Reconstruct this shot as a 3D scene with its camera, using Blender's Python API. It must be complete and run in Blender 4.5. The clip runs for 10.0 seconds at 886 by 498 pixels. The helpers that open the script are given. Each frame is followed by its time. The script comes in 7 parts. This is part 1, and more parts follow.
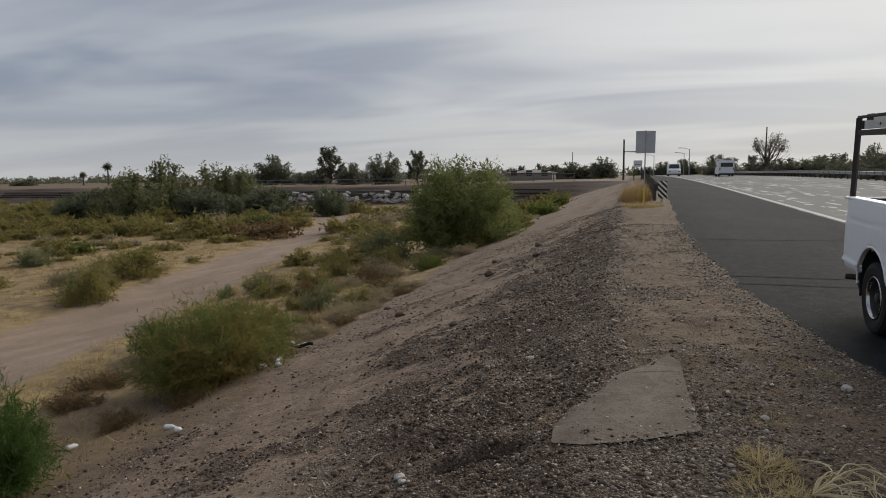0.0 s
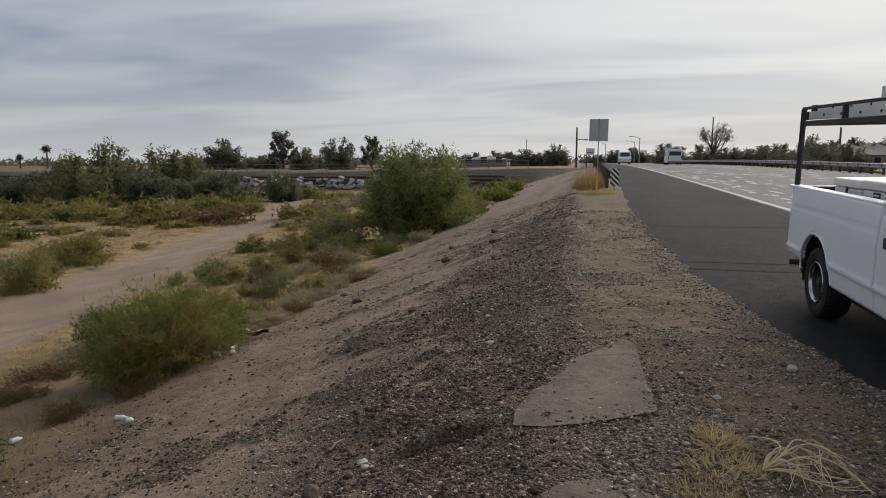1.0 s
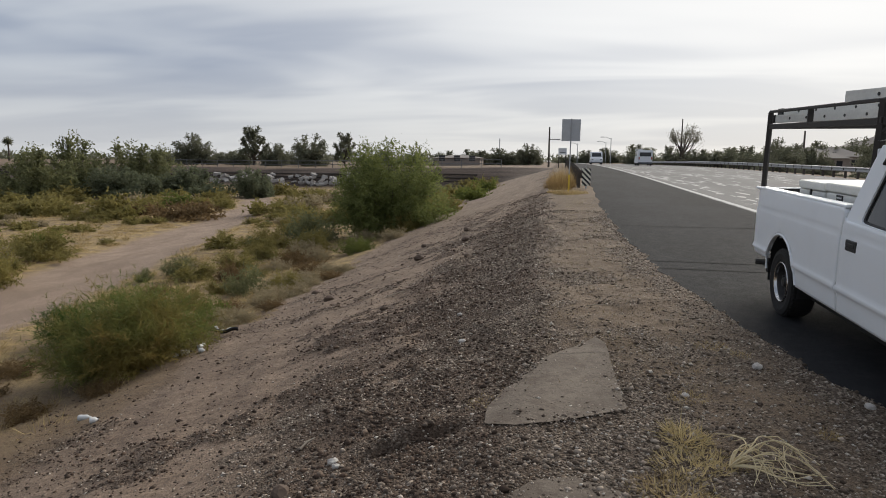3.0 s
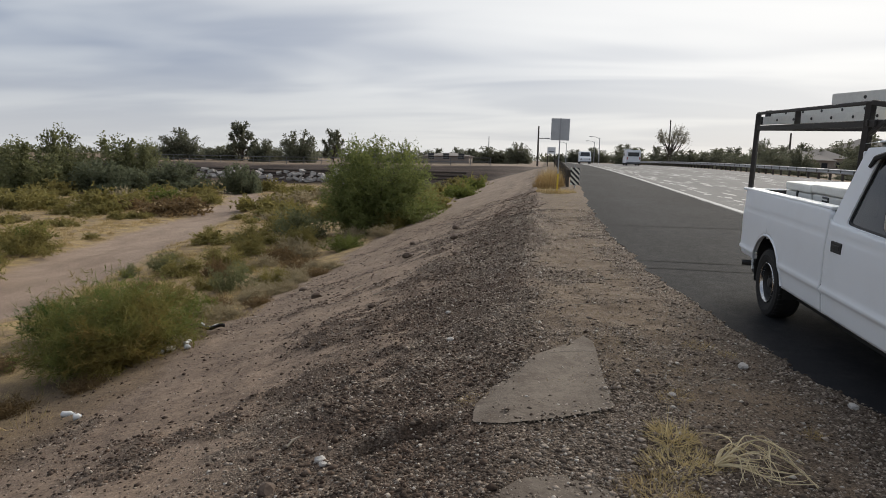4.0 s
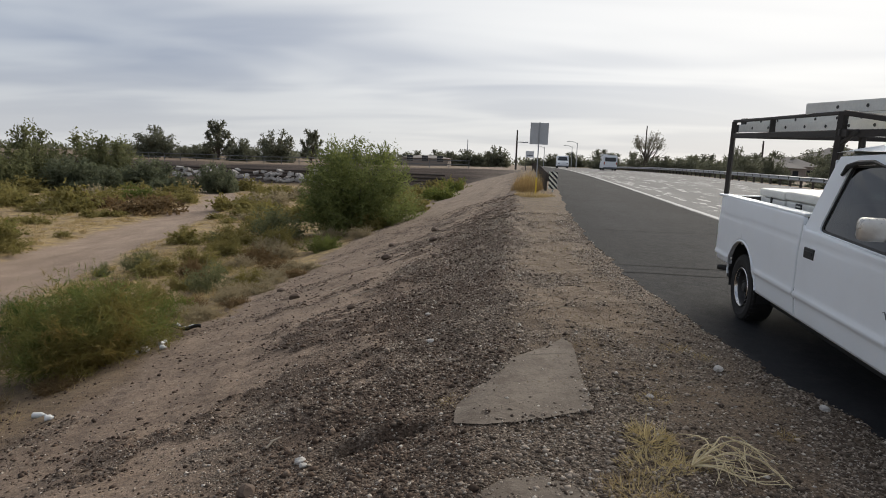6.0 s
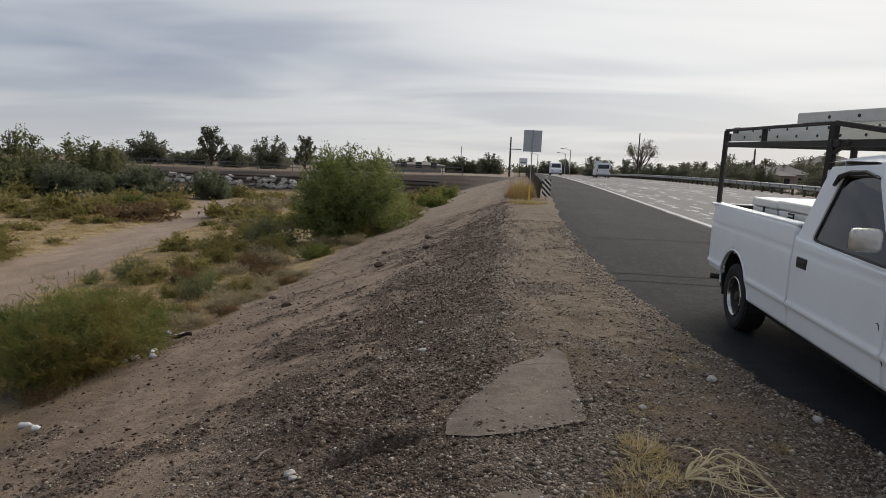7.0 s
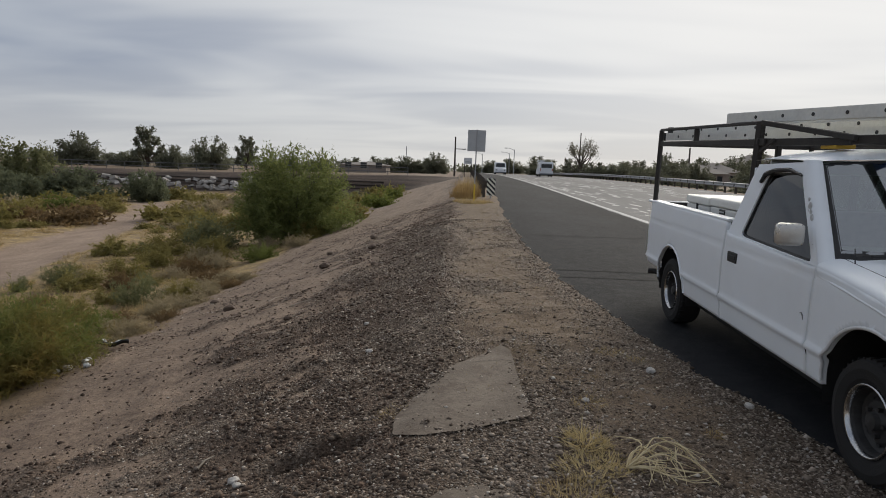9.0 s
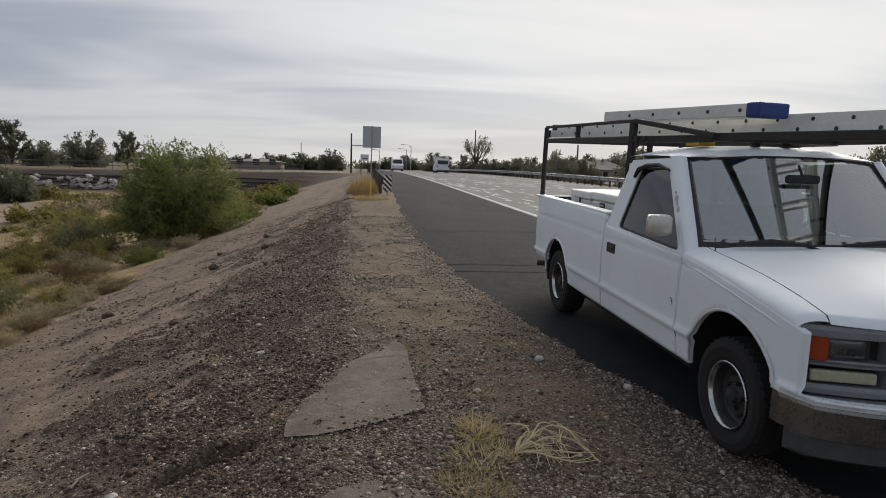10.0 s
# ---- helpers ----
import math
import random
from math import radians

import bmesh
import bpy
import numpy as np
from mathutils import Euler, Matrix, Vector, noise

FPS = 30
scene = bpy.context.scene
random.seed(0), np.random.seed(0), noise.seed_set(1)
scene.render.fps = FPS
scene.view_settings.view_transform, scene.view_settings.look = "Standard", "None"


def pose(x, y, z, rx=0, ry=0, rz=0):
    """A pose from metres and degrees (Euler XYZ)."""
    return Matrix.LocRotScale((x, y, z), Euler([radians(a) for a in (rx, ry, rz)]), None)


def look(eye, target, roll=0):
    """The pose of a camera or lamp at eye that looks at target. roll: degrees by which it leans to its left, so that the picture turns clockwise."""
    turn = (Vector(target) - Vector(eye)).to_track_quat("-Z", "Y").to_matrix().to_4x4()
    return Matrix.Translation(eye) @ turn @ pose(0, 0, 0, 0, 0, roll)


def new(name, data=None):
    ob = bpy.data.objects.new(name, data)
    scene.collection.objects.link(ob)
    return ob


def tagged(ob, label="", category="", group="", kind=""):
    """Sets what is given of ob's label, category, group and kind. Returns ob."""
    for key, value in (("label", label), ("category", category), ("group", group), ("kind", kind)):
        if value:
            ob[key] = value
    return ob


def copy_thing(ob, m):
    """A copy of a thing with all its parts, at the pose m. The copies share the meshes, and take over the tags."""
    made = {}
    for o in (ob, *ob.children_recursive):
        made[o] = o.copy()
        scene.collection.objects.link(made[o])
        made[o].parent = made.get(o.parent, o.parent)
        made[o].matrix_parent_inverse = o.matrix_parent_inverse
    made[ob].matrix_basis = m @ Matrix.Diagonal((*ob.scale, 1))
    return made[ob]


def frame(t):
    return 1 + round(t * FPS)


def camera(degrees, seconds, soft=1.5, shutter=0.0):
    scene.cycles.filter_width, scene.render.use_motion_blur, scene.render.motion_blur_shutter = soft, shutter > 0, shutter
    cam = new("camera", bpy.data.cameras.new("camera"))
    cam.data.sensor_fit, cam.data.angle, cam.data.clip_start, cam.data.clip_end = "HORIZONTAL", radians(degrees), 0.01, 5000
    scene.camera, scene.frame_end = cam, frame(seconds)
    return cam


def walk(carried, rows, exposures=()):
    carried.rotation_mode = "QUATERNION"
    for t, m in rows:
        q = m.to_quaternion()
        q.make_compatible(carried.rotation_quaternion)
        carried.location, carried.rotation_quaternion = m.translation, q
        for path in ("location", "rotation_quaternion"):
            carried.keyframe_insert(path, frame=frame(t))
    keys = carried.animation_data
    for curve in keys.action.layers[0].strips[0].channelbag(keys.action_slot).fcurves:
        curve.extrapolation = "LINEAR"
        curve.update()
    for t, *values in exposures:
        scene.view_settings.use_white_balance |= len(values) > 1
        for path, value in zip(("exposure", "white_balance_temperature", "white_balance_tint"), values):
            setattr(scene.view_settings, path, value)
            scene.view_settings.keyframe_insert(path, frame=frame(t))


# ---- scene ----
cam = camera(69.56, 10.0, soft=0.95)

PATH = [
    (0, pose(0.084, 0.009, 1.630, 83.54, 0.74, 16.77)),
    (0.5, pose(0.053, 0.007, 1.629, 82.77, -0.06, 14.50)),
    (1, pose(0.030, -0.002, 1.625, 82.28, 0.22, 12.73)),
    (1.5, pose(0.037, -0.000, 1.622, 82.59, -0.25, 10.70)),
    (2, pose(0.030, 0.014, 1.616, 81.34, -0.19, 9.63)),
    (2.5, pose(0.027, 0.009, 1.623, 82.16, -0.37, 10.51)),
    (4, pose(0.018, 0.018, 1.623, 81.93, -1.15, 9.38)),
    (4.5, pose(0.009, 0.002, 1.620, 81.93, -1.19, 8.71)),
    (5, pose(0.008, -0.001, 1.623, 82.03, -0.94, 8.02)),
    (5.5, pose(-0.000, -0.000, 1.620, 81.96, -1.84, 7.61)),
    (6, pose(-0.013, -0.004, 1.621, 82.19, -2.03, 7.47)),
    (6.2, pose(-0.010, 0.015, 1.618, 82.11, -2.11, 6.77)),
    (7.3, pose(-0.004, 0.039, 1.642, 82.99, -2.25, 7.17)),
    (7.5, pose(0.004, 0.049, 1.640, 83.01, -1.87, 7.89)),
    (8, pose(0.006, 0.056, 1.638, 82.81, -1.91, 6.23)),
    (8.5, pose(0.007, 0.039, 1.635, 83.10, -2.18, 4.01)),
    (9, pose(0.009, 0.024, 1.636, 82.96, -1.88, 2.05)),
    (9.5, pose(0.033, 0.014, 1.641, 83.37, -1.49, -1.24)),
    (10, pose(0.070, 0.013, 1.634, 82.94, -1.68, -7.07)),
]
walk(cam, PATH, [(0.0, -0.05), (1.5, 0.16), (2.5, 0.30), (6.2, 0.34), (7.4, 0.12), (10.0, 0.12)])

# ---- world and light ----
SUN_AZ, SUN_EL = 27.0, 27.0          # degrees right of the road's line, above the horizon
world = bpy.data.worlds.new("overcast_sky")
scene.world = world
world.use_nodes = True


def sky_nodes():
    nt = world.node_tree
    nt.nodes.clear()
    N, L = nt.nodes.new, nt.links.new

    def math_(op, a, b=None, clamp=False):
        n = N("ShaderNodeMath")
        n.operation, n.use_clamp = op, clamp
        for i, v in enumerate((a, b)):
            if v is None:
                continue
            if isinstance(v, (int, float)):
                n.inputs[i].default_value = v
            else:
                L(v, n.inputs[i])
        return n.outputs[0]

    def mix(fac, a, b, blend="MIX"):
        n = N("ShaderNodeMix")
        n.data_type, n.blend_type = "RGBA", blend
        for i, v in ((0, fac), (6, a), (7, b)):
            if isinstance(v, (int, float)):
                n.inputs[i].default_value = v
            elif isinstance(v, tuple):
                n.inputs[i].default_value = (*v, 1)
            else:
                L(v, n.inputs[i])
        return n.outputs[2]

    co = N("ShaderNodeTexCoord").outputs["Generated"]
    sep = N("ShaderNodeSeparateXYZ")
    L(co, sep.inputs[0])
    x, y, z = sep.outputs
    up = math_("MAXIMUM", z, 0.0)
    den = math_("ADD", up, 0.14)
    comb = N("ShaderNodeCombineXYZ")
    L(math_("DIVIDE", x, den), comb.inputs[0])
    L(math_("DIVIDE", y, den), comb.inputs[1])

    def clouds(scale, turn, stretch, detail, rough, seed, warp=0.4):
        m = N("ShaderNodeMapping")
        m.inputs["Rotation"].default_value = (0, 0, radians(turn))
        m.inputs["Scale"].default_value = (scale, scale * stretch, 1)
        m.inputs["Location"].default_value = (seed, seed * 0.7, 0)
        L(comb.outputs[0], m.inputs[0])
        n = N("ShaderNodeTexNoise")
        n.inputs["Scale"].default_value, n.inputs["Detail"].default_value = 1.0, detail
        n.inputs["Roughness"].default_value, n.inputs["Distortion"].default_value = rough, warp
        L(m.outputs[0], n.inputs["Vector"])
        return n.outputs["Fac"]

    def ramp(v, lo, hi):
        n = N("ShaderNodeMapRange")
        n.interpolation_type = "SMOOTHSTEP"
        n.inputs[1].default_value, n.inputs[2].default_value = lo, hi
        L(v, n.inputs[0])
        return n.outputs[0]

    broad = ramp(clouds(0.42, 24, 2.4, 3, 0.5, SKY_SEED, 0.6), 0.36, 0.64)
    fine = ramp(clouds(1.3, 30, 2.2, 4, 0.5, 7.7, 0.8), 0.3, 0.75)
    # brightness of the cloud sheet towards the hidden sun
    sx = math.cos(radians(SUN_EL)) * math.sin(radians(SUN_AZ))
    sy = math.cos(radians(SUN_EL)) * math.cos(radians(SUN_AZ))
    sz = math.sin(radians(SUN_EL))
    dot = math_("ADD", math_("ADD", math_("MULTIPLY", x, sx), math_("MULTIPLY", y, sy)), math_("MULTIPLY", z, sz))
    glow = ramp(dot, 0.45, 0.98)
    side = ramp(dot, 0.1, 0.95)
    core = ramp(dot, 0.80, 1.0)
    dark, light = (0.345, 0.39, 0.485), (0.60, 0.63, 0.675)
    col = mix(math_("ADD", math_("MULTIPLY", broad, 0.85), math_("MULTIPLY", fine, 0.15)), dark, light)
    col = mix(side, mix(1.0, col, (0.88, 0.91, 0.95), "MULTIPLY"), col)
    lift = math_("MULTIPLY", glow, math_("ADD", math_("MULTIPLY", broad, 0.45), 0.42))
    col = mix(lift, col, (0.97, 0.97, 0.965))
    col = mix(math_("MULTIPLY", core, 0.5), col, (1.05, 1.04, 1.02))
    # pale haze along the horizon
    haze = math_("SUBTRACT", 1.0, ramp(z, 0.0, 0.16))
    col = mix(math_("MULTIPLY", haze, 0.55), col, (0.76, 0.75, 0.725))
    sky = N("ShaderNodeTexSky")
    sky.sky_type, sky.sun_disc = "NISHITA", False
    sky.sun_elevation, sky.sun_rotation = radians(SUN_EL), radians(SUN_AZ)
    bg1, bg2 = N("ShaderNodeBackground"), N("ShaderNodeBackground")
    L(sky.outputs[0], bg1.inputs[0])
    bg1.inputs[1].default_value = 0.05
    L(col, bg2.inputs[0])
    bg2.inputs[1].default_value = SKY_STRENGTH
    add, out = N("ShaderNodeMixShader"), N("ShaderNodeOutputWorld")
    add.inputs[0].default_value = 0.93
    L(bg1.outputs[0], add.inputs[1])
    L(bg2.outputs[0], add.inputs[2])
    L(add.outputs[0], out.inputs[0])


SKY_SEED, SKY_STRENGTH = 3.1, 0.82
sky_nodes()
sun = new("sun", bpy.data.lights.new("sun", "SUN"))
sun.data.energy, sun.data.angle, sun.data.color = 3.1, radians(42), (1.0, 0.93, 0.82)
sun.matrix_world = look((math.sin(radians(SUN_AZ)) * math.cos(radians(SUN_EL)) * 50, math.cos(radians(SUN_AZ)) * math.cos(radians(SUN_EL)) * 50,
                         math.sin(radians(SUN_EL)) * 50), (0, 0, 0))
scene.view_settings.exposure = 0.0


# ---- materials ----
class Mat:
    """A small builder for procedural node materials."""

    def __init__(self, name, rough=0.8, metal=0.0, spec=0.4):
        self.m = bpy.data.materials.new(name)
        self.m.use_nodes = True
        self.t = self.m.node_tree
        self.b = self.t.nodes["Principled BSDF"]
        self.set(Roughness=rough, Metallic=metal)
        self.b.inputs["Specular IOR Level"].default_value = spec
        self.co = self.t.nodes.new("ShaderNodeTexCoord").outputs["Object"]

    def set(self, **kw):
        for k, v in kw.items():
            self.put(self.b.inputs[k.replace("_", " ")], v)
        return self

    def put(self, sock, v):
        if isinstance(v, (int, float)):
            sock.default_value = v
        elif isinstance(v, tuple):
            sock.default_value = (*v, 1) if len(v) == 3 and sock.type == "RGBA" else v
        else:
            self.t.links.new(v, sock)

    def noise(self, scale, detail=4, rough=0.55, lo=0.3, hi=0.7, stretch=(1, 1, 1), co=None, warp=0.0):
        m = self.t.nodes.new("ShaderNodeMapping")
        m.inputs["Scale"].default_value = stretch
        self.put(m.inputs[0], co or self.co)
        n = self.t.nodes.new("ShaderNodeTexNoise")
        n.inputs["Scale"].default_value, n.inputs["Detail"].default_value = scale, detail
        n.inputs["Roughness"].default_value, n.inputs["Distortion"].default_value = rough, warp
        self.put(n.inputs["Vector"], m.outputs[0])
        return self.ramp(n.outputs["Fac"], lo, hi)

    def cells(self, scale, lo=0.0, hi=1.0, feature="F1", out="Distance", co=None):
        n = self.t.nodes.new("ShaderNodeTexVoronoi")
        n.feature = feature
        n.inputs["Scale"].default_value = scale
        self.put(n.inputs["Vector"], co or self.co)
        return self.ramp(n.outputs[out], lo, hi) if out == "Distance" else n.outputs[out]

    def ramp(self, v, lo, hi, a=0.0, b=1.0):
        n = self.t.nodes.new("ShaderNodeMapRange")
        for i, q in ((1, lo), (2, hi), (3, a), (4, b)):
            n.inputs[i].default_value = q
        self.put(n.inputs[0], v)
        return n.outputs[0]

    def math(self, op, a, b):
        n = self.t.nodes.new("ShaderNodeMath")
        n.operation = op
        self.put(n.inputs[0], a)
        self.put(n.inputs[1], b)
        return n.outputs[0]

    def mix(self, fac, a, b, blend="MIX"):
        n = self.t.nodes.new("ShaderNodeMix")
        n.data_type, n.blend_type = "RGBA", blend
        self.put(n.inputs[0], fac)
        self.put(n.inputs[6], a)
        self.put(n.inputs[7], b)
        return n.outputs[2]

    def attr(self, name):
        n = self.t.nodes.new("ShaderNodeAttribute")
        n.attribute_name = name
        return n.outputs["Fac"]

    def island(self):
        return self.t.nodes.new("ShaderNodeNewGeometry").outputs["Random Per Island"]

    def rand(self):
        return self.t.nodes.new("ShaderNodeObjectInfo").outputs["Random"]

    def bump(self, h, strength=0.4, dist=0.01):
        n = self.t.nodes.new("ShaderNodeBump")
        n.inputs["Strength"].default_value, n.inputs["Distance"].default_value = strength, dist
        self.put(n.inputs["Height"], h)
        self.t.links.new(n.outputs[0], self.b.inputs["Normal"])
        return self


def simple(name, a, b, scale=6.0, rough=0.8, metal=0.0, bump=0.15, dist=0.004, detail=5, spec=0.4):
    """Two tones of one surface, mixed by broad and fine noise."""
    m = Mat(name, rough, metal, spec)
    f = m.math("ADD", m.math("MULTIPLY", m.noise(scale, detail), 0.6), m.math("MULTIPLY", m.noise(scale * 9, 3), 0.4))
    m.set(Base_Color=m.mix(f, a, b))
    m.set(Roughness=m.ramp(f, 0, 1, max(rough - 0.1, 0.02), min(rough + 0.1, 1)))
    if bump:
        m.bump(m.noise(scale * 12, 4), bump, dist)
    return m.m


# ---- mesh helpers ----
def mesh_ob(name, verts, faces, material, parent=None, smooth=False, label=""):
    me = bpy.data.meshes.new(name)
    me.from_pydata([tuple(v) for v in verts], [], [tuple(f) for f in faces])
    for q in material if isinstance(material, (list, tuple)) else [material]:
        me.materials.append(q)
    if smooth:
        me.shade_smooth()
    ob = new(name, me)
    if parent:
        ob.parent = parent
    if label:
        ob["label"] = label
    return ob


def part(name, bm, material, parent=None, label="", smooth=False):
    """One bmesh as one mesh object under a thing or a part."""
    me = bpy.data.meshes.new(name)
    bm.to_mesh(me)
    bm.free()
    me.materials.append(material)
    if smooth:
        me.shade_smooth()
    ob = new(name, me)
    if parent:
        ob.parent = parent
    if label:
        ob["label"] = label
    return ob


def thing(name, m, label, category, group="", kind=""):
    """An empty at a thing's base that carries its parts."""
    ob = new(name)
    ob.empty_display_size = 0.2
    ob.matrix_world = m
    return tagged(ob, label, category, group, kind)


def box(bm, lo, hi, bevel=0.0, seg=2, m=None):
    r = bmesh.ops.create_cube(bm, size=1)["verts"]
    c, s = [(a + b) / 2 for a, b in zip(lo, hi)], [max(b - a, 1e-4) for a, b in zip(lo, hi)]
    for v in r:
        v.co = Vector((v.co.x * s[0] + c[0], v.co.y * s[1] + c[1], v.co.z * s[2] + c[2]))
    if bevel:
        es = {e for v in r for e in v.link_edges}
        out = bmesh.ops.bevel(bm, geom=list(es), offset=bevel, segments=seg, affect="EDGES", profile=0.5)
        r = list({v for f in out["faces"] for v in f.verts} | {v for v in r if v.is_valid})
    if m is not None:
        for v in r:
            v.co = m @ v.co
    return r


def beam(bm, a, b, w, h, bevel=0.0):
    """A straight bar of rectangular section from a to b."""
    a, b = Vector(a), Vector(b)
    d = b - a
    m = Matrix.Translation((a + b) / 2) @ d.to_track_quat("Z", "Y").to_matrix().to_4x4()
    return box(bm, (-w / 2, -h / 2, -d.length / 2), (w / 2, h / 2, d.length / 2), bevel, 1, m)


def tube(bm, pts, radii, seg=8, cap=True):
    """A round tapered tube along points."""
    pts = [Vector(p) for p in pts]
    if isinstance(radii, (int, float)):
        radii = [radii] * len(pts)
    rings, up = [], Vector((0.31, 0.17, 0.93))
    for i, p in enumerate(pts):
        d = (pts[min(i + 1, len(pts) - 1)] - pts[max(i - 1, 0)]).normalized()
        side = d.cross(up)
        if side.length < 0.05:
            side = d.cross(Vector((1, 0, 0)))
        side.normalize()
        other = d.cross(side)
        rings.append([bm.verts.new(p + (side * math.cos(k * math.tau / seg) + other * math.sin(k * math.tau / seg)) * radii[i]) for k in range(seg)])
    for r0, r1 in zip(rings, rings[1:]):
        for k in range(seg):
            bm.faces.new((r0[k], r0[(k + 1) % seg], r1[(k + 1) % seg], r1[k]))
    if cap:
        bm.faces.new(rings[0])
        bm.faces.new(rings[-1][::-1])


def lathe(bm, profile, seg=32, m=None):
    """Turns (radius, height) pairs round the local x axis."""
    rings = []
    for r, h in profile:
        rings.append([bm.verts.new((h, r * math.cos(k * math.tau / seg), r * math.sin(k * math.tau / seg))) for k in range(seg)])
    for r0, r1 in zip(rings, rings[1:]):
        for k in range(seg):
            bm.faces.new((r0[k], r0[(k + 1) % seg], r1[(k + 1) % seg], r1[k]))
    if m is not None:
        for ring in rings:
            for v in ring:
                v.co = m @ v.co


# ---- lie of the land ----
def smooth(e0, e1, x):
    t = np.clip((x - e0) / (e1 - e0), 0, 1)
    return t * t * (3 - 2 * t)


def grade(y):
    """Height of the road: it climbs to the bridge and levels out."""
    y = np.asarray(y, float)
    swell = 0.04 * np.exp(-((y - 7.8) / 2.6) ** 2)
    return swell + np.where(y < 34, 0.016 * y, 0.016 * 34 + 0.016 * (np.minimum(y, 110) - 34) * (1 - (np.minimum(y, 110) - 34) / 152.0))


def wave(x, y, s, seed=0.0):
    """Cheap smooth unevenness from a few turned sines, about -1 to 1."""
    out = 0
    for k, (a, f) in enumerate(((0.4, 1.0), (1.9, 1.37), (3.1, 0.71), (4.4, 1.93), (5.3, 2.6))):
        out = out + np.sin((x * math.cos(a) + y * math.sin(a)) * f / s + seed * (k + 1.3) + 2.1 * k) / (1 + 0.35 * k)
    return out / 2.6


def grain(x, y, s, seed=0, octaves=4):
    """Ragged patchiness: layered value noise, 0 to 1, mean about 0.5."""
    x, y = np.asarray(x, float) / s + 37.3 * seed, np.asarray(y, float) / s - 19.7 * seed
    out, amp, tot = 0.0, 1.0, 0.0
    for k in range(octaves):
        i, j = np.floor(x), np.floor(y)
        u, v = x - i, y - j
        u, v = u * u * (3 - 2 * u), v * v * (3 - 2 * v)

        def h(a, b):
            q = np.sin(a * 127.1 + b * 311.7 + seed * 74.7 + k * 11.3) * 43758.5453
            return q - np.floor(q)
        out = out + amp * ((h(i, j) * (1 - u) + h(i + 1, j) * u) * (1 - v) + (h(i, j + 1) * (1 - u) + h(i + 1, j + 1) * u) * v)
        tot, amp, x, y = tot + amp, amp * 0.55, x * 2.03 + 5.1, y * 2.03 + 1.7
    return out / tot


def track_x(y):
    """Centre line of the dirt track in the wash."""
    return np.interp(y, TRACK_Y, TRACK_X)


TRACK_Y = [-30, 0, 9.8, 12, 14, 19, 28, 44, 52, 70]
TRACK_X = [-9, -9.6, -12.4, -13.0, -13.5, -14.9, -17.6, -22.5, -26, -36]


def edge_x(y):
    """Frayed outer edge of the paved shoulder."""
    y = np.asarray(y, float)
    base = np.interp(y, [-40, 2, 3.8, 4.6, 5, 5.5, 6.15, 7, 9.2, 11, 13.3, 18.5, 30, 60], [3.2, 2.55, 2.24, 2.08, 1.98, 1.86, 1.72, 1.58, 1.40, 1.32, 1.25, 1.22, 1.5, 1.6])
    return base + 0.045 * wave(y, y * 0.3, 0.16, 3.0) + 0.05 * wave(y, y * 0.2, 0.6, 7.0) + 0.03 * wave(y, y * 0.4, 0.06, 1.0)


def drifts(x, y):
    """Spilled dark crumbs in ragged tongues that run down the sandy slope."""
    u, v = 0.86 * y - 0.51 * x, 0.86 * x + 0.51 * y
    d = smooth(0.43, 0.56, grain(u, v * 0.38, 0.70, 3, 5)) * (0.35 + 0.65 * smooth(0.34, 0.56, grain(x, y, 0.22, 6, 3))) * smooth(-5.9, -4.9, x) * smooth(-0.3, -1.1, x) * smooth(34, 16, y)
    return d * (0.45 + 0.55 * smooth(-4.6, -2.4, x))


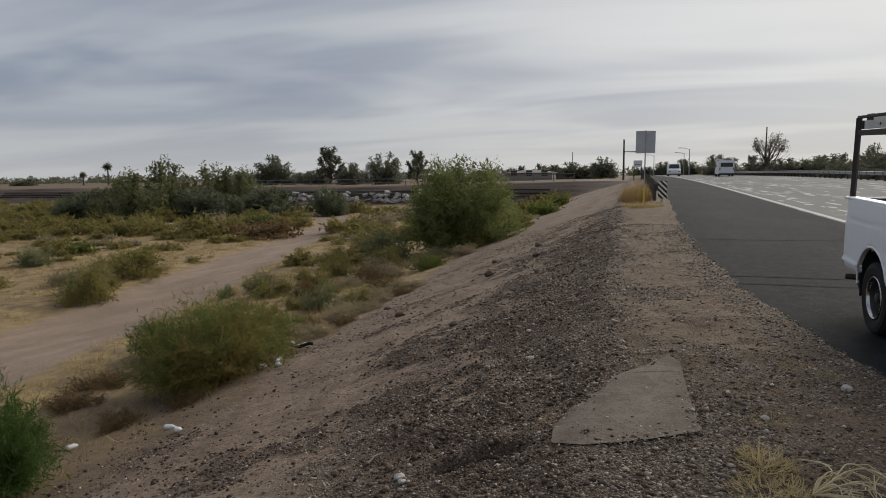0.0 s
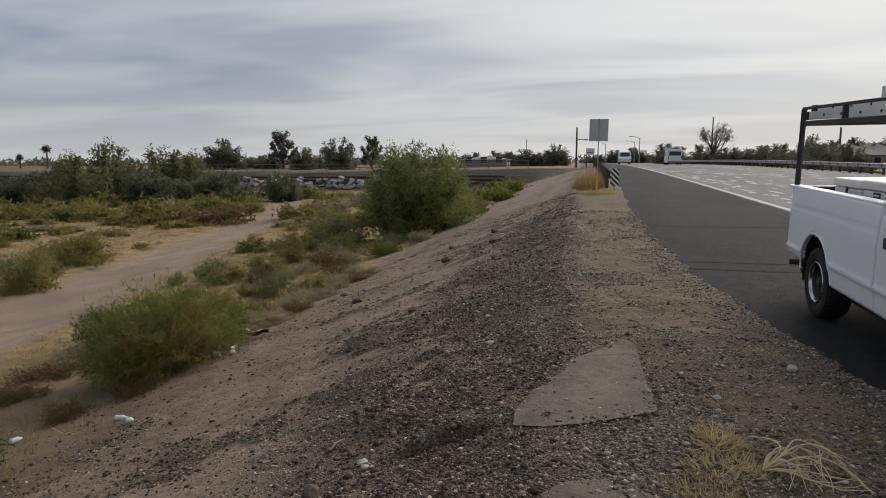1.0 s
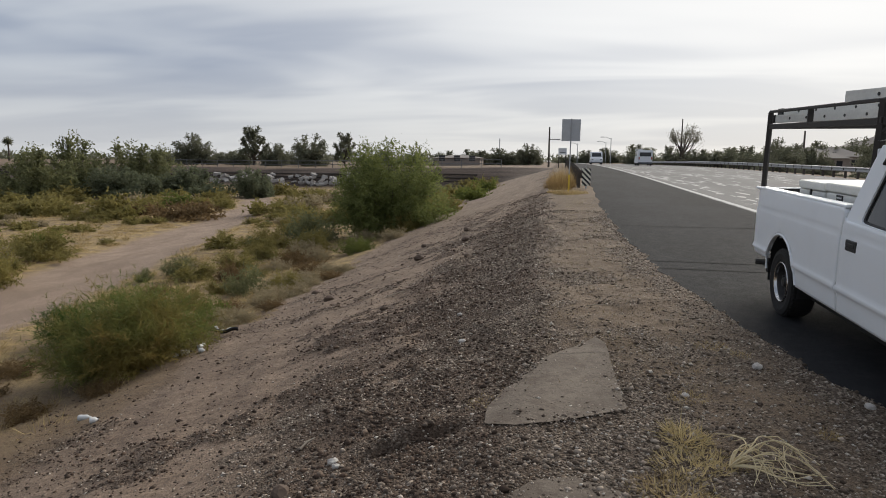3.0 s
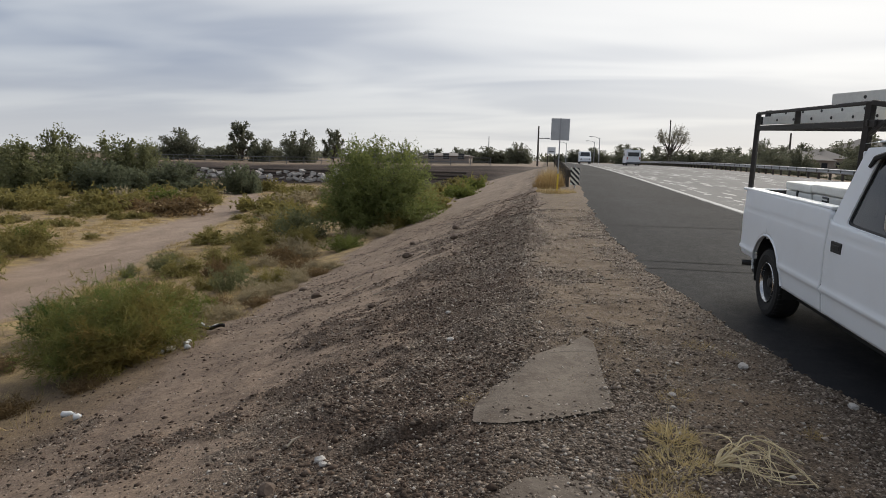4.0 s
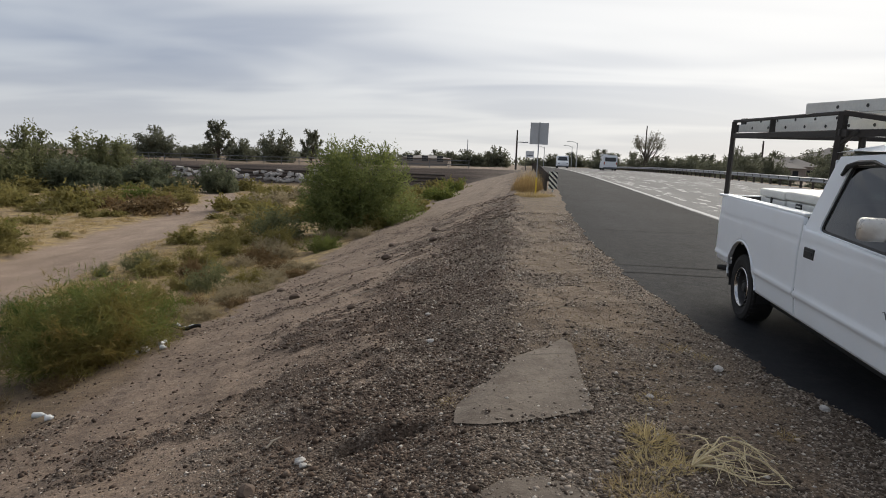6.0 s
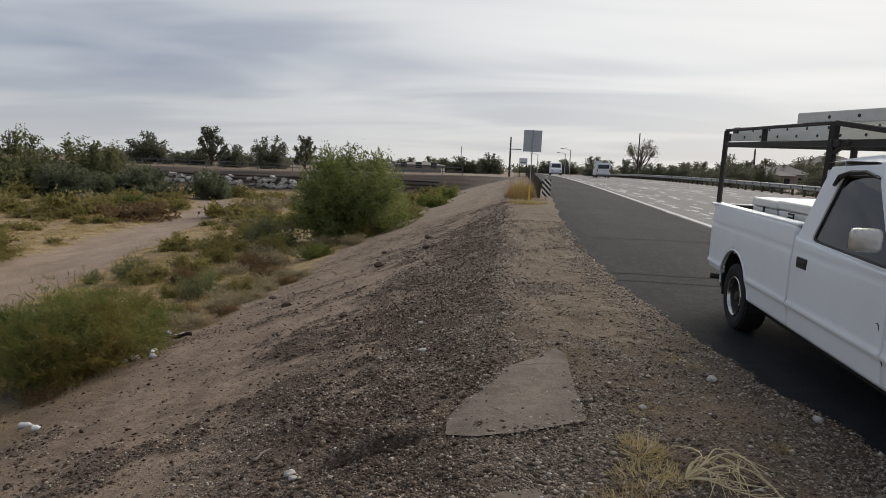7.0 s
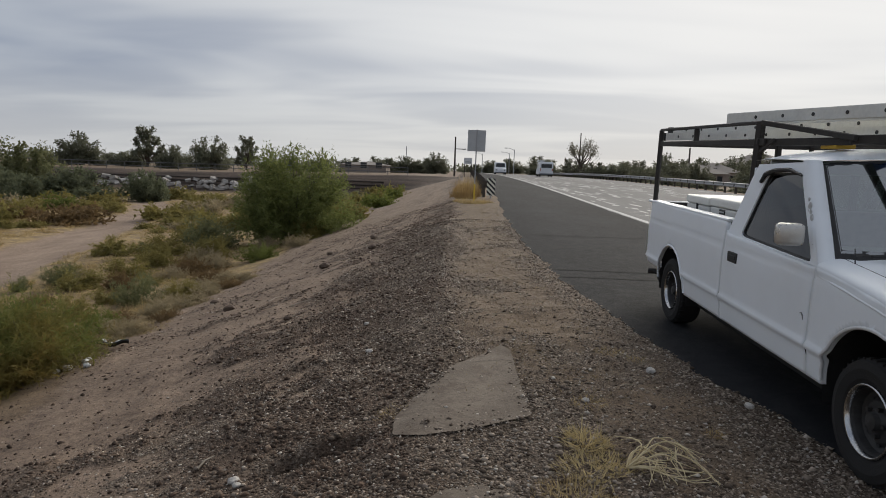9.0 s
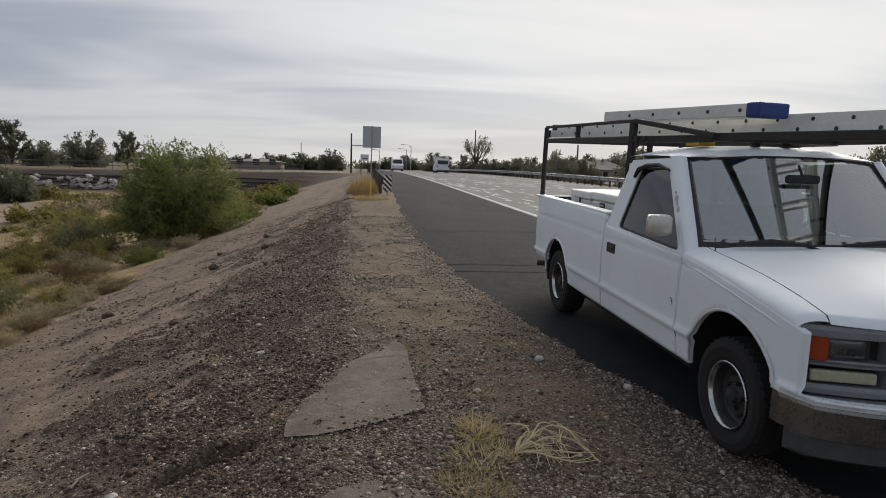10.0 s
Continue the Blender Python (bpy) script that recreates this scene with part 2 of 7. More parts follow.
def land(x, y):
    x, y = np.asarray(x, float), np.asarray(y, float)
    top = grade(y)
    bank = top - 0.275 * np.maximum(-x - 0.35 + 0.25 * wave(x, y, 2.6, 1.0), 0) - 0.02 * np.maximum(1.2 - x, 0) * (x < 1.2)
    bed = -1.78 - 0.25 * smooth(-6, -30, x) + 0.10 * wave(x, y, 4.0, 4.0) + 0.05 * wave(x, y, 1.3, 2.0)
    d = x - track_x(y)
    bed = bed - 0.16 * np.exp(-(d / 1.9) ** 4)
    k = 0.16
    h = np.maximum(bank, bed) + k * np.exp(-np.abs(bank - bed) / (2 * k)) * 0.45
    # rail bank across the far end of the wash
    rail = -2.0 + 2.45 * smooth(78, 84, y + 0.10 * (x + 40)) + 0.4 * smooth(-40, -4, x) * smooth(78, 84, y + 0.10 * (x + 40))
    far = smooth(74, 78, y + 0.10 * (x + 40)) * (x < 1)
    h = np.where(far > 0, np.maximum(h, rail), h)
    # the other side of the road falls away gently
    right = top - 0.12 * np.maximum(x - 19.5, 0)
    h = np.where(x > 5, np.maximum(right, top - 1.2) + 6.0 * np.exp(-((x - 120) / 60) ** 2 - ((y - 230) / 70) ** 2), h)
    near = np.exp(-((x + 1) ** 2 + (y - 6) ** 2) / 150)
    rut = 0.024 * wave(x, y, 0.35, 5.0) + 0.017 * wave(x, y, 0.13, 9.0) + 0.008 * wave(x, y, 0.06, 2.0)
    calm = np.exp(-(((x - 0.04) / 0.72) ** 2 + ((y - 4.6) / 1.15) ** 2) ** 2) + np.exp(-(((x - 0.15) / 0.55) ** 2 + ((y - 2.75) / 0.6) ** 2) ** 2)
    h = h + near * rut * smooth(1.7, 1.0, x) * (1 - np.clip(calm, 0, 1) * 0.92) + 0.03 * wave(x, y, 1.1, 3.0) * smooth(0.6, -2.0, x)
    # lumpy turned earth along the crest and in the drifts
    crest = smooth(-2.9, -1.9, x + 0.3 * wave(x, y, 1.2, 4.0)) * smooth(0.0, -0.6, x) * smooth(2.2, 3.2, y) * smooth(45, 22, y)
    heap = np.maximum(crest, drifts(x, y)) * (1 - np.clip(calm, 0, 1))
    far = 1 + 0.8 * smooth(6, 14, y)
    h = h + heap * (0.075 * (grain(x, y, 0.26, 21, 3) - 0.45) * far + 0.12 * (grain(x, y * 0.7, 0.8, 23, 2) - 0.5)) + 0.016 * drifts(x, y)
    # small eroded lip in the gravel
    u, v = (x + 0.86) * 0.93 + (y - 3.84) * 0.36, (y - 3.84) * 0.93 - (x + 0.86) * 0.36 + 0.10 * ((x + 0.86) * 0.93) ** 2
    h = h - 0.12 * np.exp(-(u / 0.30) ** 4) * np.where(v > 0, np.exp(-(v / 0.03) ** 2), np.exp(-(v / 0.05) ** 2)) + 0.05 * np.exp(-(u / 0.3) ** 4 - ((v - 0.13) / 0.09) ** 2)
    # sunk below the paved road
    e = edge_x(y)
    h = h - 0.17 * smooth(0.01, 0.14, x - e) * smooth(19.3, 18.6, x)
    return h


def ground_z(x, y):
    return float(land(x, y))


# ---- ground ----
def spaced(lo, hi, mid_lo, mid_hi, step, grow=1.09, cap=60.0):
    """Grid lines that are close together from mid_lo to mid_hi and widen outwards."""
    mid = list(np.arange(mid_lo, mid_hi, step))
    left, d, x = [], step, mid_lo
    while x > lo:
        d = min(d * grow, cap)
        x -= d
        left.append(x)
    right, d, x = [], step, mid[-1]
    while x < hi:
        d = min(d * grow, cap)
        x += d
        right.append(x)
    return np.array(left[::-1] + mid + right)


GX, GY = spaced(-2600, 2600, -3.6, 2.3, 0.035, 1.06, 130), spaced(-500, 3200, 2.5, 8.5, 0.035, 1.03, 110)


def ground_mat():
    m = Mat("desert_ground", 0.95, 0, 0.25)
    gravel, sand, track, straw = (m.attr(n) for n in ("gravel", "sand", "track", "straw"))
    # base soil of the wash
    soil = m.mix(m.noise(0.9, 6), (0.115, 0.080, 0.051), (0.190, 0.132, 0.084))
    soil = m.mix(m.math("MULTIPLY", m.noise(7, 5), 0.6), soil, (0.105, 0.078, 0.056))
    grass = m.mix(m.noise(3.5, 6, 0.7), (0.19, 0.130, 0.056), (0.37, 0.270, 0.125))
    col = m.mix(m.math("MULTIPLY", straw, m.noise(1.6, 6, 0.65, 0.35, 0.6)), soil, grass)
    # fine pinkish sand of the bank and the track
    sandc = m.mix(m.noise(1.3, 6), (0.170, 0.122, 0.088), (0.265, 0.195, 0.143))
    sandc = m.mix(m.math("MULTIPLY", m.noise(0.8, 7, 0.7, 0.42, 0.66, (1.6, 0.5, 1), None, 0.6), 0.45), sandc, (0.105, 0.076, 0.058))
    sandc = m.mix(m.math("MULTIPLY", m.noise(4.5, 7, 0.75, 0.52, 0.70, (1, 0.6, 1), None, 0.8), 0.55), sandc, (0.075, 0.053, 0.040))
    sandc = m.mix(m.math("MULTIPLY", m.noise(22, 5, 0.65, 0.45, 0.75), 0.7), sandc, (0.070, 0.050, 0.037))
    vergec = m.mix(m.noise(2.4, 7, 0.7), (0.074, 0.051, 0.035), (0.158, 0.114, 0.077))
    vergec = m.mix(m.math("MULTIPLY", m.noise(30, 5, 0.65, 0.5, 0.75), 0.5), vergec, (0.175, 0.135, 0.092))
    col = m.mix(m.attr("verge"), col, vergec)
    trackc = m.mix(m.noise(2.2, 6, 0.5, 0.3, 0.7, (1, 0.25, 1)), (0.185, 0.134, 0.100), (0.265, 0.198, 0.150))
    edge = m.noise(1.8, 7, 0.7, 0.0, 1.0)
    col = m.mix(m.ramp(m.math("ADD", sand, m.math("MULTIPLY", edge, 0.8)), 0.72, 1.0), col, sandc)
    col = m.mix(m.ramp(m.math("ADD", track, m.math("MULTIPLY", edge, 0.5)), 0.62, 0.95), col, trackc)
    col = m.mix(m.attr("bank"), col, m.mix(m.noise(0.8, 5, 0.6, 0.3, 0.7, (0.15, 0.15, 4)), (0.040, 0.030, 0.025), (0.115, 0.085, 0.068)))
    # dark crushed stone between the loose pieces
    grit = m.mix(m.cells(70, out="Color"), (0.060, 0.050, 0.044), (0.185, 0.163, 0.145), "MIX")
    stones = m.mix(m.ramp(m.cells(46), 0.1, 0.75), m.mix(m.cells(46, out="Color"), (0.135, 0.104, 0.079), (0.52, 0.43, 0.345)), (0.052, 0.037, 0.027))
    grit = m.mix(m.noise(5, 6, 0.65), stones, (0.088, 0.062, 0.043))
    grit = m.mix(m.math("MULTIPLY", m.attr("crumb"), m.noise(9, 6, 0.7, 0.30, 0.55)), grit, m.mix(m.noise(40, 4), (0.046, 0.031, 0.022), (0.128, 0.087, 0.062)))
    gm = m.ramp(m.math("ADD", gravel, m.math("MULTIPLY", m.noise(2.7, 8, 0.75, 0.25, 0.75), 0.8)), 0.72, 0.98)
    col = m.mix(gm, col, grit)
    speck = m.math("MULTIPLY", m.ramp(m.cells(95, out="Color"), 0.15, 0.85, 0.62, 1.42), m.ramp(m.cells(210, out="Color"), 0.15, 0.85, 0.72, 1.32))
    col = m.mix(0.85, col, speck, "MULTIPLY")
    m.set(Base_Color=col)
    h = m.math("ADD", m.math("MULTIPLY", m.noise(14, 8, 0.65, 0, 1), 0.6), m.math("MULTIPLY", m.math("MULTIPLY", m.cells(60), gm), 0.4))
    m.bump(h, 1.0, 0.035)
    return m.m


def build_ground():
    X, Y = np.meshgrid(GX, GY)
    Z = land(X, Y)
    nx, ny = len(GX), len(GY)
    me = bpy.data.meshes.new("ground")
    idx = np.arange(nx * ny).reshape(ny, nx)
    quads = np.stack([idx[:-1, :-1], idx[:-1, 1:], idx[1:, 1:], idx[1:, :-1]], -1).reshape(-1, 4)
    me.vertices.add(nx * ny)
    me.vertices.foreach_set("co", np.stack([X, Y, Z], -1).ravel())
    me.loops.add(quads.size)
    me.loops.foreach_set("vertex_index", quads.ravel())
    me.polygons.add(len(quads))
    me.polygons.foreach_set("loop_start", np.arange(len(quads)) * 4)
    me.update(calc_edges=True)
    me.shade_smooth()
    for name, val in ground_masks(X, Y).items():
        me.attributes.new(name, "FLOAT", "POINT").data.foreach_set("value", val.ravel().astype(np.float32))
    me.materials.append(ground_mat())
    return tagged(new("ground", me), "desert ground with gravel shoulder, sandy bank and brushy wash", "ground", kind="structure")


def ground_masks(X, Y):
    """Where each kind of soil lies: worn shapes of the place itself."""
    lane = -0.45 * smooth(8, 22, Y)
    gravel = smooth(-2.9, -1.5, X + 0.4 * wave(X, Y, 1.1, 2.2) - lane) * smooth(3.2, 2.2, X)
    gravel = gravel * (1 - 0.80 * np.exp(-((X - 0.62 - 0.32 * wave(X, Y, 0.9, 6.0)) / 0.60) ** 2) * smooth(0.30, 0.60, grain(X, Y * 0.4, 0.5, 2, 5)) * smooth(3.8, 6.2, Y))
    gravel = gravel * (1 - 0.55 * np.exp(-((X - 1.15) / 0.45) ** 2 - ((Y - 4.4) / 0.9) ** 2))
    gravel = gravel * (1 - 0.55 * np.exp(-((X + 1.75 - 0.35 * wave(X, Y, 1.9, 1.2)) / 0.45) ** 2))
    gravel = gravel * (1 - 0.30 * smooth(0.7, 1.0, X)) * (1 - 0.5 * smooth(13, 24, Y))
    # ragged drifts of dark crumbs down the sandy slope, drawn out along it
    u, v = 0.86 * Y - 0.51 * X, 0.86 * X + 0.51 * Y
    drift = drifts(X, Y)
    gravel = np.maximum(gravel * (1 - 0.5 * smooth(0.60, 0.72, grain(u, v * 0.5, 0.6, 8, 5)) * smooth(-0.9, -1.6, X)), 0.92 * drift)
    gravel = gravel * (0.72 + 0.4 * smooth(0.35, 0.6, grain(X, Y * 0.6, 0.45, 5, 5)))
    soil = smooth(-0.55, 0.1, X + 0.25 * wave(X, Y, 0.8, 5.0)) * smooth(0.25, 0.6, edge_x(Y) - X + 0.12 * wave(X, Y, 0.5, 1.0)) * smooth(4.2, 6.2, Y)
    gravel = gravel * (1 - 0.6 * soil * smooth(0.36, 0.58, grain(X, Y * 0.6, 0.35, 14, 5)))
    verge = smooth(-0.4, 0.1, X) * smooth(30, 22, Y)
    sand = smooth(-6.4, -5.2, X - 1.0 * smooth(9.5, 6.5, Y) + 0.3 * wave(X, Y, 1.6, 3.3) + 0.035 * np.maximum(Y - 8, 0)) * smooth(0.2, -0.6, X)
    track = np.exp(-((X - track_x(Y) + 0.35 * wave(X, Y, 2.4, 5.0)) / 1.75) ** 4) * (Y < 66)
    straw = smooth(-4.8, -6.2, X + 0.4 * wave(X, Y, 2.0, 8.0)) * (Y < 80) * (1 - 0.7 * smooth(9.5, 7, Y) * smooth(-9, -8, X)) + 0.12 * np.exp(-((X - 0.6 - 0.3 * wave(X, Y, 0.8, 2.0)) / 0.55) ** 2) * smooth(5, 9, Y)
    bank = smooth(77, 79, Y + 0.10 * (X + 40)) * smooth(85, 84, Y + 0.10 * (X + 40)) * (X < 0.5)
    crumb = smooth(-3.6, -1.9, X) * smooth(0.15, -0.45, X) * smooth(0.36, 0.56, grain(u, v * 0.5, 0.8, 11, 5))
    return {"crumb": np.maximum(crumb, 0.8 * drift), "drift": drift, "verge": verge, "bank": bank, "gravel": gravel, "sand": sand, "track": track, "straw": straw}


build_ground()


# ---- road ----
def asphalt_mat():
    m = Mat("worn_asphalt", 0.95, 0, 0.12)
    base = m.mix(m.noise(0.5, 6, 0.5, 0.3, 0.7, (1, 0.3, 1)), (0.0070, 0.0075, 0.0092), (0.021, 0.022, 0.0250))
    base = m.mix(m.math("MULTIPLY", m.noise(160, 3, 0.6, 0.5, 0.8), 0.22), base, (0.064, 0.066, 0.071))
    base = m.mix(m.math("MULTIPLY", m.noise(1.1, 7, 0.7, 0.48, 0.62, (1.6, 0.5, 1)), 0.55), base, (0.010, 0.010, 0.011))
    dust = m.noise(1.6, 6, 0.7, 0.52, 0.8)
    base = m.mix(m.math("MULTIPLY", dust, 0.07), base, (0.12, 0.112, 0.104))
    base = m.mix(m.math("MULTIPLY", m.noise(6, 8, 0.75, 0.48, 0.66), 0.45), base, (0.037, 0.038, 0.041))
    m.set(Base_Color=base)
    return m.bump(m.noise(120, 4, 0.6, 0, 1), 0.7, 0.008).m


def lane_mat():
    m = Mat("weathered_road_lanes", 0.9, 0, 0.25)
    base = m.mix(m.noise(0.35, 6, 0.55, 0.3, 0.7, (1, 0.12, 1)), (0.078, 0.077, 0.078), (0.130, 0.128, 0.128))
    base = m.mix(m.math("MULTIPLY", m.noise(0.8, 5, 0.6, 0.5, 0.75, (2.2, 0.06, 1)), 0.5), base, (0.085, 0.083, 0.084))
    base = m.mix(m.math("MULTIPLY", m.noise(60, 4, 0.7), 0.25), base, (0.22, 0.215, 0.21))
    base = m.mix(m.math("MULTIPLY", m.noise(0.55, 8, 0.75, 0.54, 0.63, (2.0, 0.40, 1)), 0.55), base, (0.46, 0.46, 0.46))
    m.set(Base_Color=base)
    return m.bump(m.noise(70, 4, 0.6, 0, 1), 0.4, 0.006).m


ROAD_Y = np.concatenate([np.arange(-40, 1, 2.0), np.arange(1, 30, 0.12), np.arange(30, 160, 2.0), np.arange(160, 1400, 40.0)])


def strip(name, left, right, lift, mat, label, thick=0.09, cat="road", cols=2):
    """A paved strip along the road between two edge lines, with a real edge."""
    v, f = [], []
    zs = grade(ROAD_Y) + lift
    xl, xr = left(ROAD_Y), right(ROAD_Y)
    n = cols + 2
    for i, y in enumerate(ROAD_Y):
        v.append((xl[i] - 0.03, y, zs[i] - thick))
        for c in range(cols):
            v.append((xl[i] + (xr[i] - xl[i]) * c / (cols - 1), y, zs[i]))
        v.append((xr[i] + 0.005, y, zs[i] - thick))
    for i in range(len(ROAD_Y) - 1):
        for c in range(n - 1):
            f.append((i * n + c, i * n + c + 1, (i + 1) * n + c + 1, (i + 1) * n + c))
    return tagged(mesh_ob(name, v, f, mat), label, cat, kind="structure")


ASPHALT, LANES = asphalt_mat(), lane_mat()
const = lambda c: (lambda y: np.full(np.shape(y), float(c)))
strip("road_shoulder", edge_x, const(5.25), 0.0, ASPHALT, "dark worn asphalt shoulder with a frayed gravelly edge", cols=6)
strip("road", const(5.25), const(18.3), 0.003, LANES, "pale weathered traffic lanes of the road", cols=6)


# ---- pickup truck parked on the shoulder ----
def paint_mat():
    m = Mat("weathered_white_paint", 0.4, 0, 0.45)
    dirt = m.math("MULTIPLY", m.noise(1.4, 6, 0.6, 0.45, 0.8), 0.35)
    col = m.mix(dirt, (0.78, 0.81, 0.84), (0.62, 0.64, 0.65))
    chips = m.math("MULTIPLY", m.noise(21, 6, 0.75, 0.66, 0.74), 0.35)
    m.set(Base_Color=m.mix(chips, col, (0.50, 0.50, 0.49)), Roughness=m.ramp(m.noise(5, 4), 0, 1, 0.50, 0.66))
    m.b.inputs["Coat Weight"].default_value = 0.12
    m.b.inputs["Coat Roughness"].default_value = 0.30
    return m.m


def glass_mat(name, tint, gloss=0.03, mirror=0.09):
    mt = bpy.data.materials.new(name)
    mt.use_nodes = True
    t = mt.node_tree
    t.nodes.clear()
    out, mix, fr, pw, ad = (t.nodes.new("ShaderNode" + n) for n in ("OutputMaterial", "MixShader", "LayerWeight", "Math", "Math"))
    tr, gl = t.nodes.new("ShaderNodeBsdfTransparent"), t.nodes.new("ShaderNodeBsdfGlossy")
    tr.inputs[0].default_value = (*tint, 1)
    gl.inputs["Roughness"].default_value = gloss
    fr.inputs[0].default_value = 0.5
    pw.operation, ad.operation, ad.use_clamp = "POWER", "MULTIPLY_ADD", True
    pw.inputs[1].default_value = 4.0
    ad.inputs[1].default_value, ad.inputs[2].default_value = 0.9, mirror
    t.links.new(fr.outputs["Facing"], pw.inputs[0])
    t.links.new(pw.outputs[0], ad.inputs[0])
    t.links.new(ad.outputs[0], mix.inputs[0])
    t.links.new(tr.outputs[0], mix.inputs[1])
    t.links.new(gl.outputs[0], mix.inputs[2])
    t.links.new(mix.outputs[0], out.inputs[0])
    return mt


PAINT = paint_mat()
BLACK = simple("black_rubber_and_plastic", (0.012, 0.012, 0.013), (0.03, 0.03, 0.03), 8, 0.6)
TYRE = simple("tyre_rubber", (0.010, 0.010, 0.010), (0.024, 0.022, 0.021), 12, 0.85, bump=0.3)
CHROME = simple("dull_chrome", (0.42, 0.42, 0.42), (0.60, 0.60, 0.60), 9, 0.24, 1.0, 0.04)
STEEL_DARK = simple("dark_steel_wheel", (0.030, 0.030, 0.031), (0.070, 0.068, 0.066), 14, 0.55, 0.5)
RACK = simple("rusty_black_rack_steel", (0.020, 0.019, 0.019), (0.055, 0.048, 0.042), 16, 0.6, 0.3)
ALU = simple("dull_aluminium", (0.60, 0.60, 0.57), (0.78, 0.78, 0.74), 5, 0.55, 0.12, 0.10)
# bumper chrome darkened so that its colour carries the ground's reflection
BUMPER = simple("ground_dark_bumper_chrome", (0.15, 0.148, 0.142), (0.25, 0.245, 0.235), 7, 0.28, 0.9, 0.05)
GREYPL = simple("grey_trim_plastic", (0.10, 0.105, 0.11), (0.16, 0.165, 0.17), 9, 0.5)
SEATM = simple("grey_seat_cloth", (0.13, 0.14, 0.14), (0.22, 0.23, 0.23), 20, 0.95)
BLUEM = simple("blue_ladder_plastic", (0.012, 0.035, 0.16), (0.022, 0.055, 0.22), 8, 0.5)
BOXM = simple("chalky_white_toolbox", (0.62, 0.62, 0.58), (0.76, 0.76, 0.72), 5, 0.55)
AMBER = simple("amber_lens", (0.28, 0.036, 0.010), (0.40, 0.062, 0.015), 30, 0.18)
LENS = simple("headlamp_glass", (0.30, 0.31, 0.32), (0.62, 0.63, 0.64), 14, 0.10, 0.7)
LENS2 = simple("yellowed_lamp_glass", (0.30, 0.29, 0.19), (0.46, 0.45, 0.32), 40, 0.2)
YELLOW = simple("yellow_plastic", (0.50, 0.30, 0.03), (0.60, 0.38, 0.05), 20, 0.6)
GLASS_F, GLASS_S = glass_mat("windscreen_glass", (0.42, 0.52, 0.49), 0.03, 0.40), glass_mat("tinted_side_glass", (0.035, 0.038, 0.040), 0.03, 0.06)

TRUCK = thing("pickup_truck", pose(3.125, 3.355, float(grade(3.355)), 1.42, -0.25, -0.3),
              "weathered white pickup truck with a ladder rack, parked on asphalt", "pickup truck")


def halfwidth(y, z):
    w = 0.972 - 0.018 * max(0.0, (0.62 - z) / 0.25) ** 2 - 0.16 * max(0.0, z - 0.86) ** 1.6
    w += 0.018 * math.exp(-((z - 0.565) / 0.020) ** 2) - (0.008 if z < 0.55 else 0.0)
    w -= 0.006 * math.exp(-((z - 1.0) / 0.010) ** 2)
    if y < 0.1:
        w -= 0.065 * ((0.1 - y) / 0.75) ** 2
    if y > 4.0:
        w -= 0.07 * ((y - 4.0) / 0.42) ** 3
    return w


def fender_top(y):
    return float(np.interp(y, [-0.62, -0.5, -0.3, 0.0, 0.3, 0.6, 0.7, 2.0, 2.05, 4.5], [0.85, 0.885, 0.935, 0.99, 1.03, 1.06, 1.055, 1.10, 1.19, 1.21]))


ARCHES = ((0.0, 0.38, 0.45), (3.36, 0.37, 0.43))


def side_panel(name, y0, y1, sgn, low, label="", front=None):
    """A pressed side panel with the wheel opening cut out."""
    bm = bmesh.new()
    ny, nz = max(3, int((y1 - y0) / 0.028)), 34
    verts = []
    for i in range(ny + 1):
        row = []
        for j in range(nz + 1):
            y = y0 + (y1 - y0) * i / ny
            zt = fender_top(y)
            lo = low(y)
            z = lo + (zt - lo) * j / nz
            if front and i == 0:
                y = front(z)
            for cy, cz, r in ARCHES:
                d = math.hypot(y - cy, z - cz)
                if abs(d - r) < 0.022 and d > 0.01:
                    y, z = cy + (y - cy) * r / d, cz + (z - cz) * r / d
            row.append(bm.verts.new((sgn * halfwidth(y, z), y, z)))
        verts.append(row)
    for i in range(ny):
        for j in range(nz):
            q = (verts[i][j], verts[i + 1][j], verts[i + 1][j + 1], verts[i][j + 1])
            c = sum((v.co for v in q), Vector()) / 4
            if any(math.hypot(c.y - cy, c.z - cz) < r for cy, cz, r in ARCHES):
                continue
            bm.faces.new(q if sgn < 0 else q[::-1])
    bmesh.ops.delete(bm, geom=[v for v in bm.verts if not v.link_faces], context="VERTS")
    edges = [e for e in bm.edges if e.is_boundary]
    ext = bmesh.ops.extrude_edge_only(bm, edges=edges)
    for v in ext["geom"]:
        if isinstance(v, bmesh.types.BMVert):
            v.co.x -= sgn * 0.035
    return part(name, bm, PAINT, TRUCK, label, smooth=True)


def grid_part(name, f, nu, nv, material, parent, label="", flip=False):
    bm = bmesh.new()
    vs = [[bm.verts.new(f(i / nu, j / nv)) for j in range(nv + 1)] for i in range(nu + 1)]
    for i in range(nu):
        for j in range(nv):
            q = (vs[i][j], vs[i + 1][j], vs[i + 1][j + 1], vs[i][j + 1])
            bm.faces.new(q[::-1] if flip else q)
    return part(name, bm, material, parent, label, smooth=True)


def rocker(y):
    return 0.375


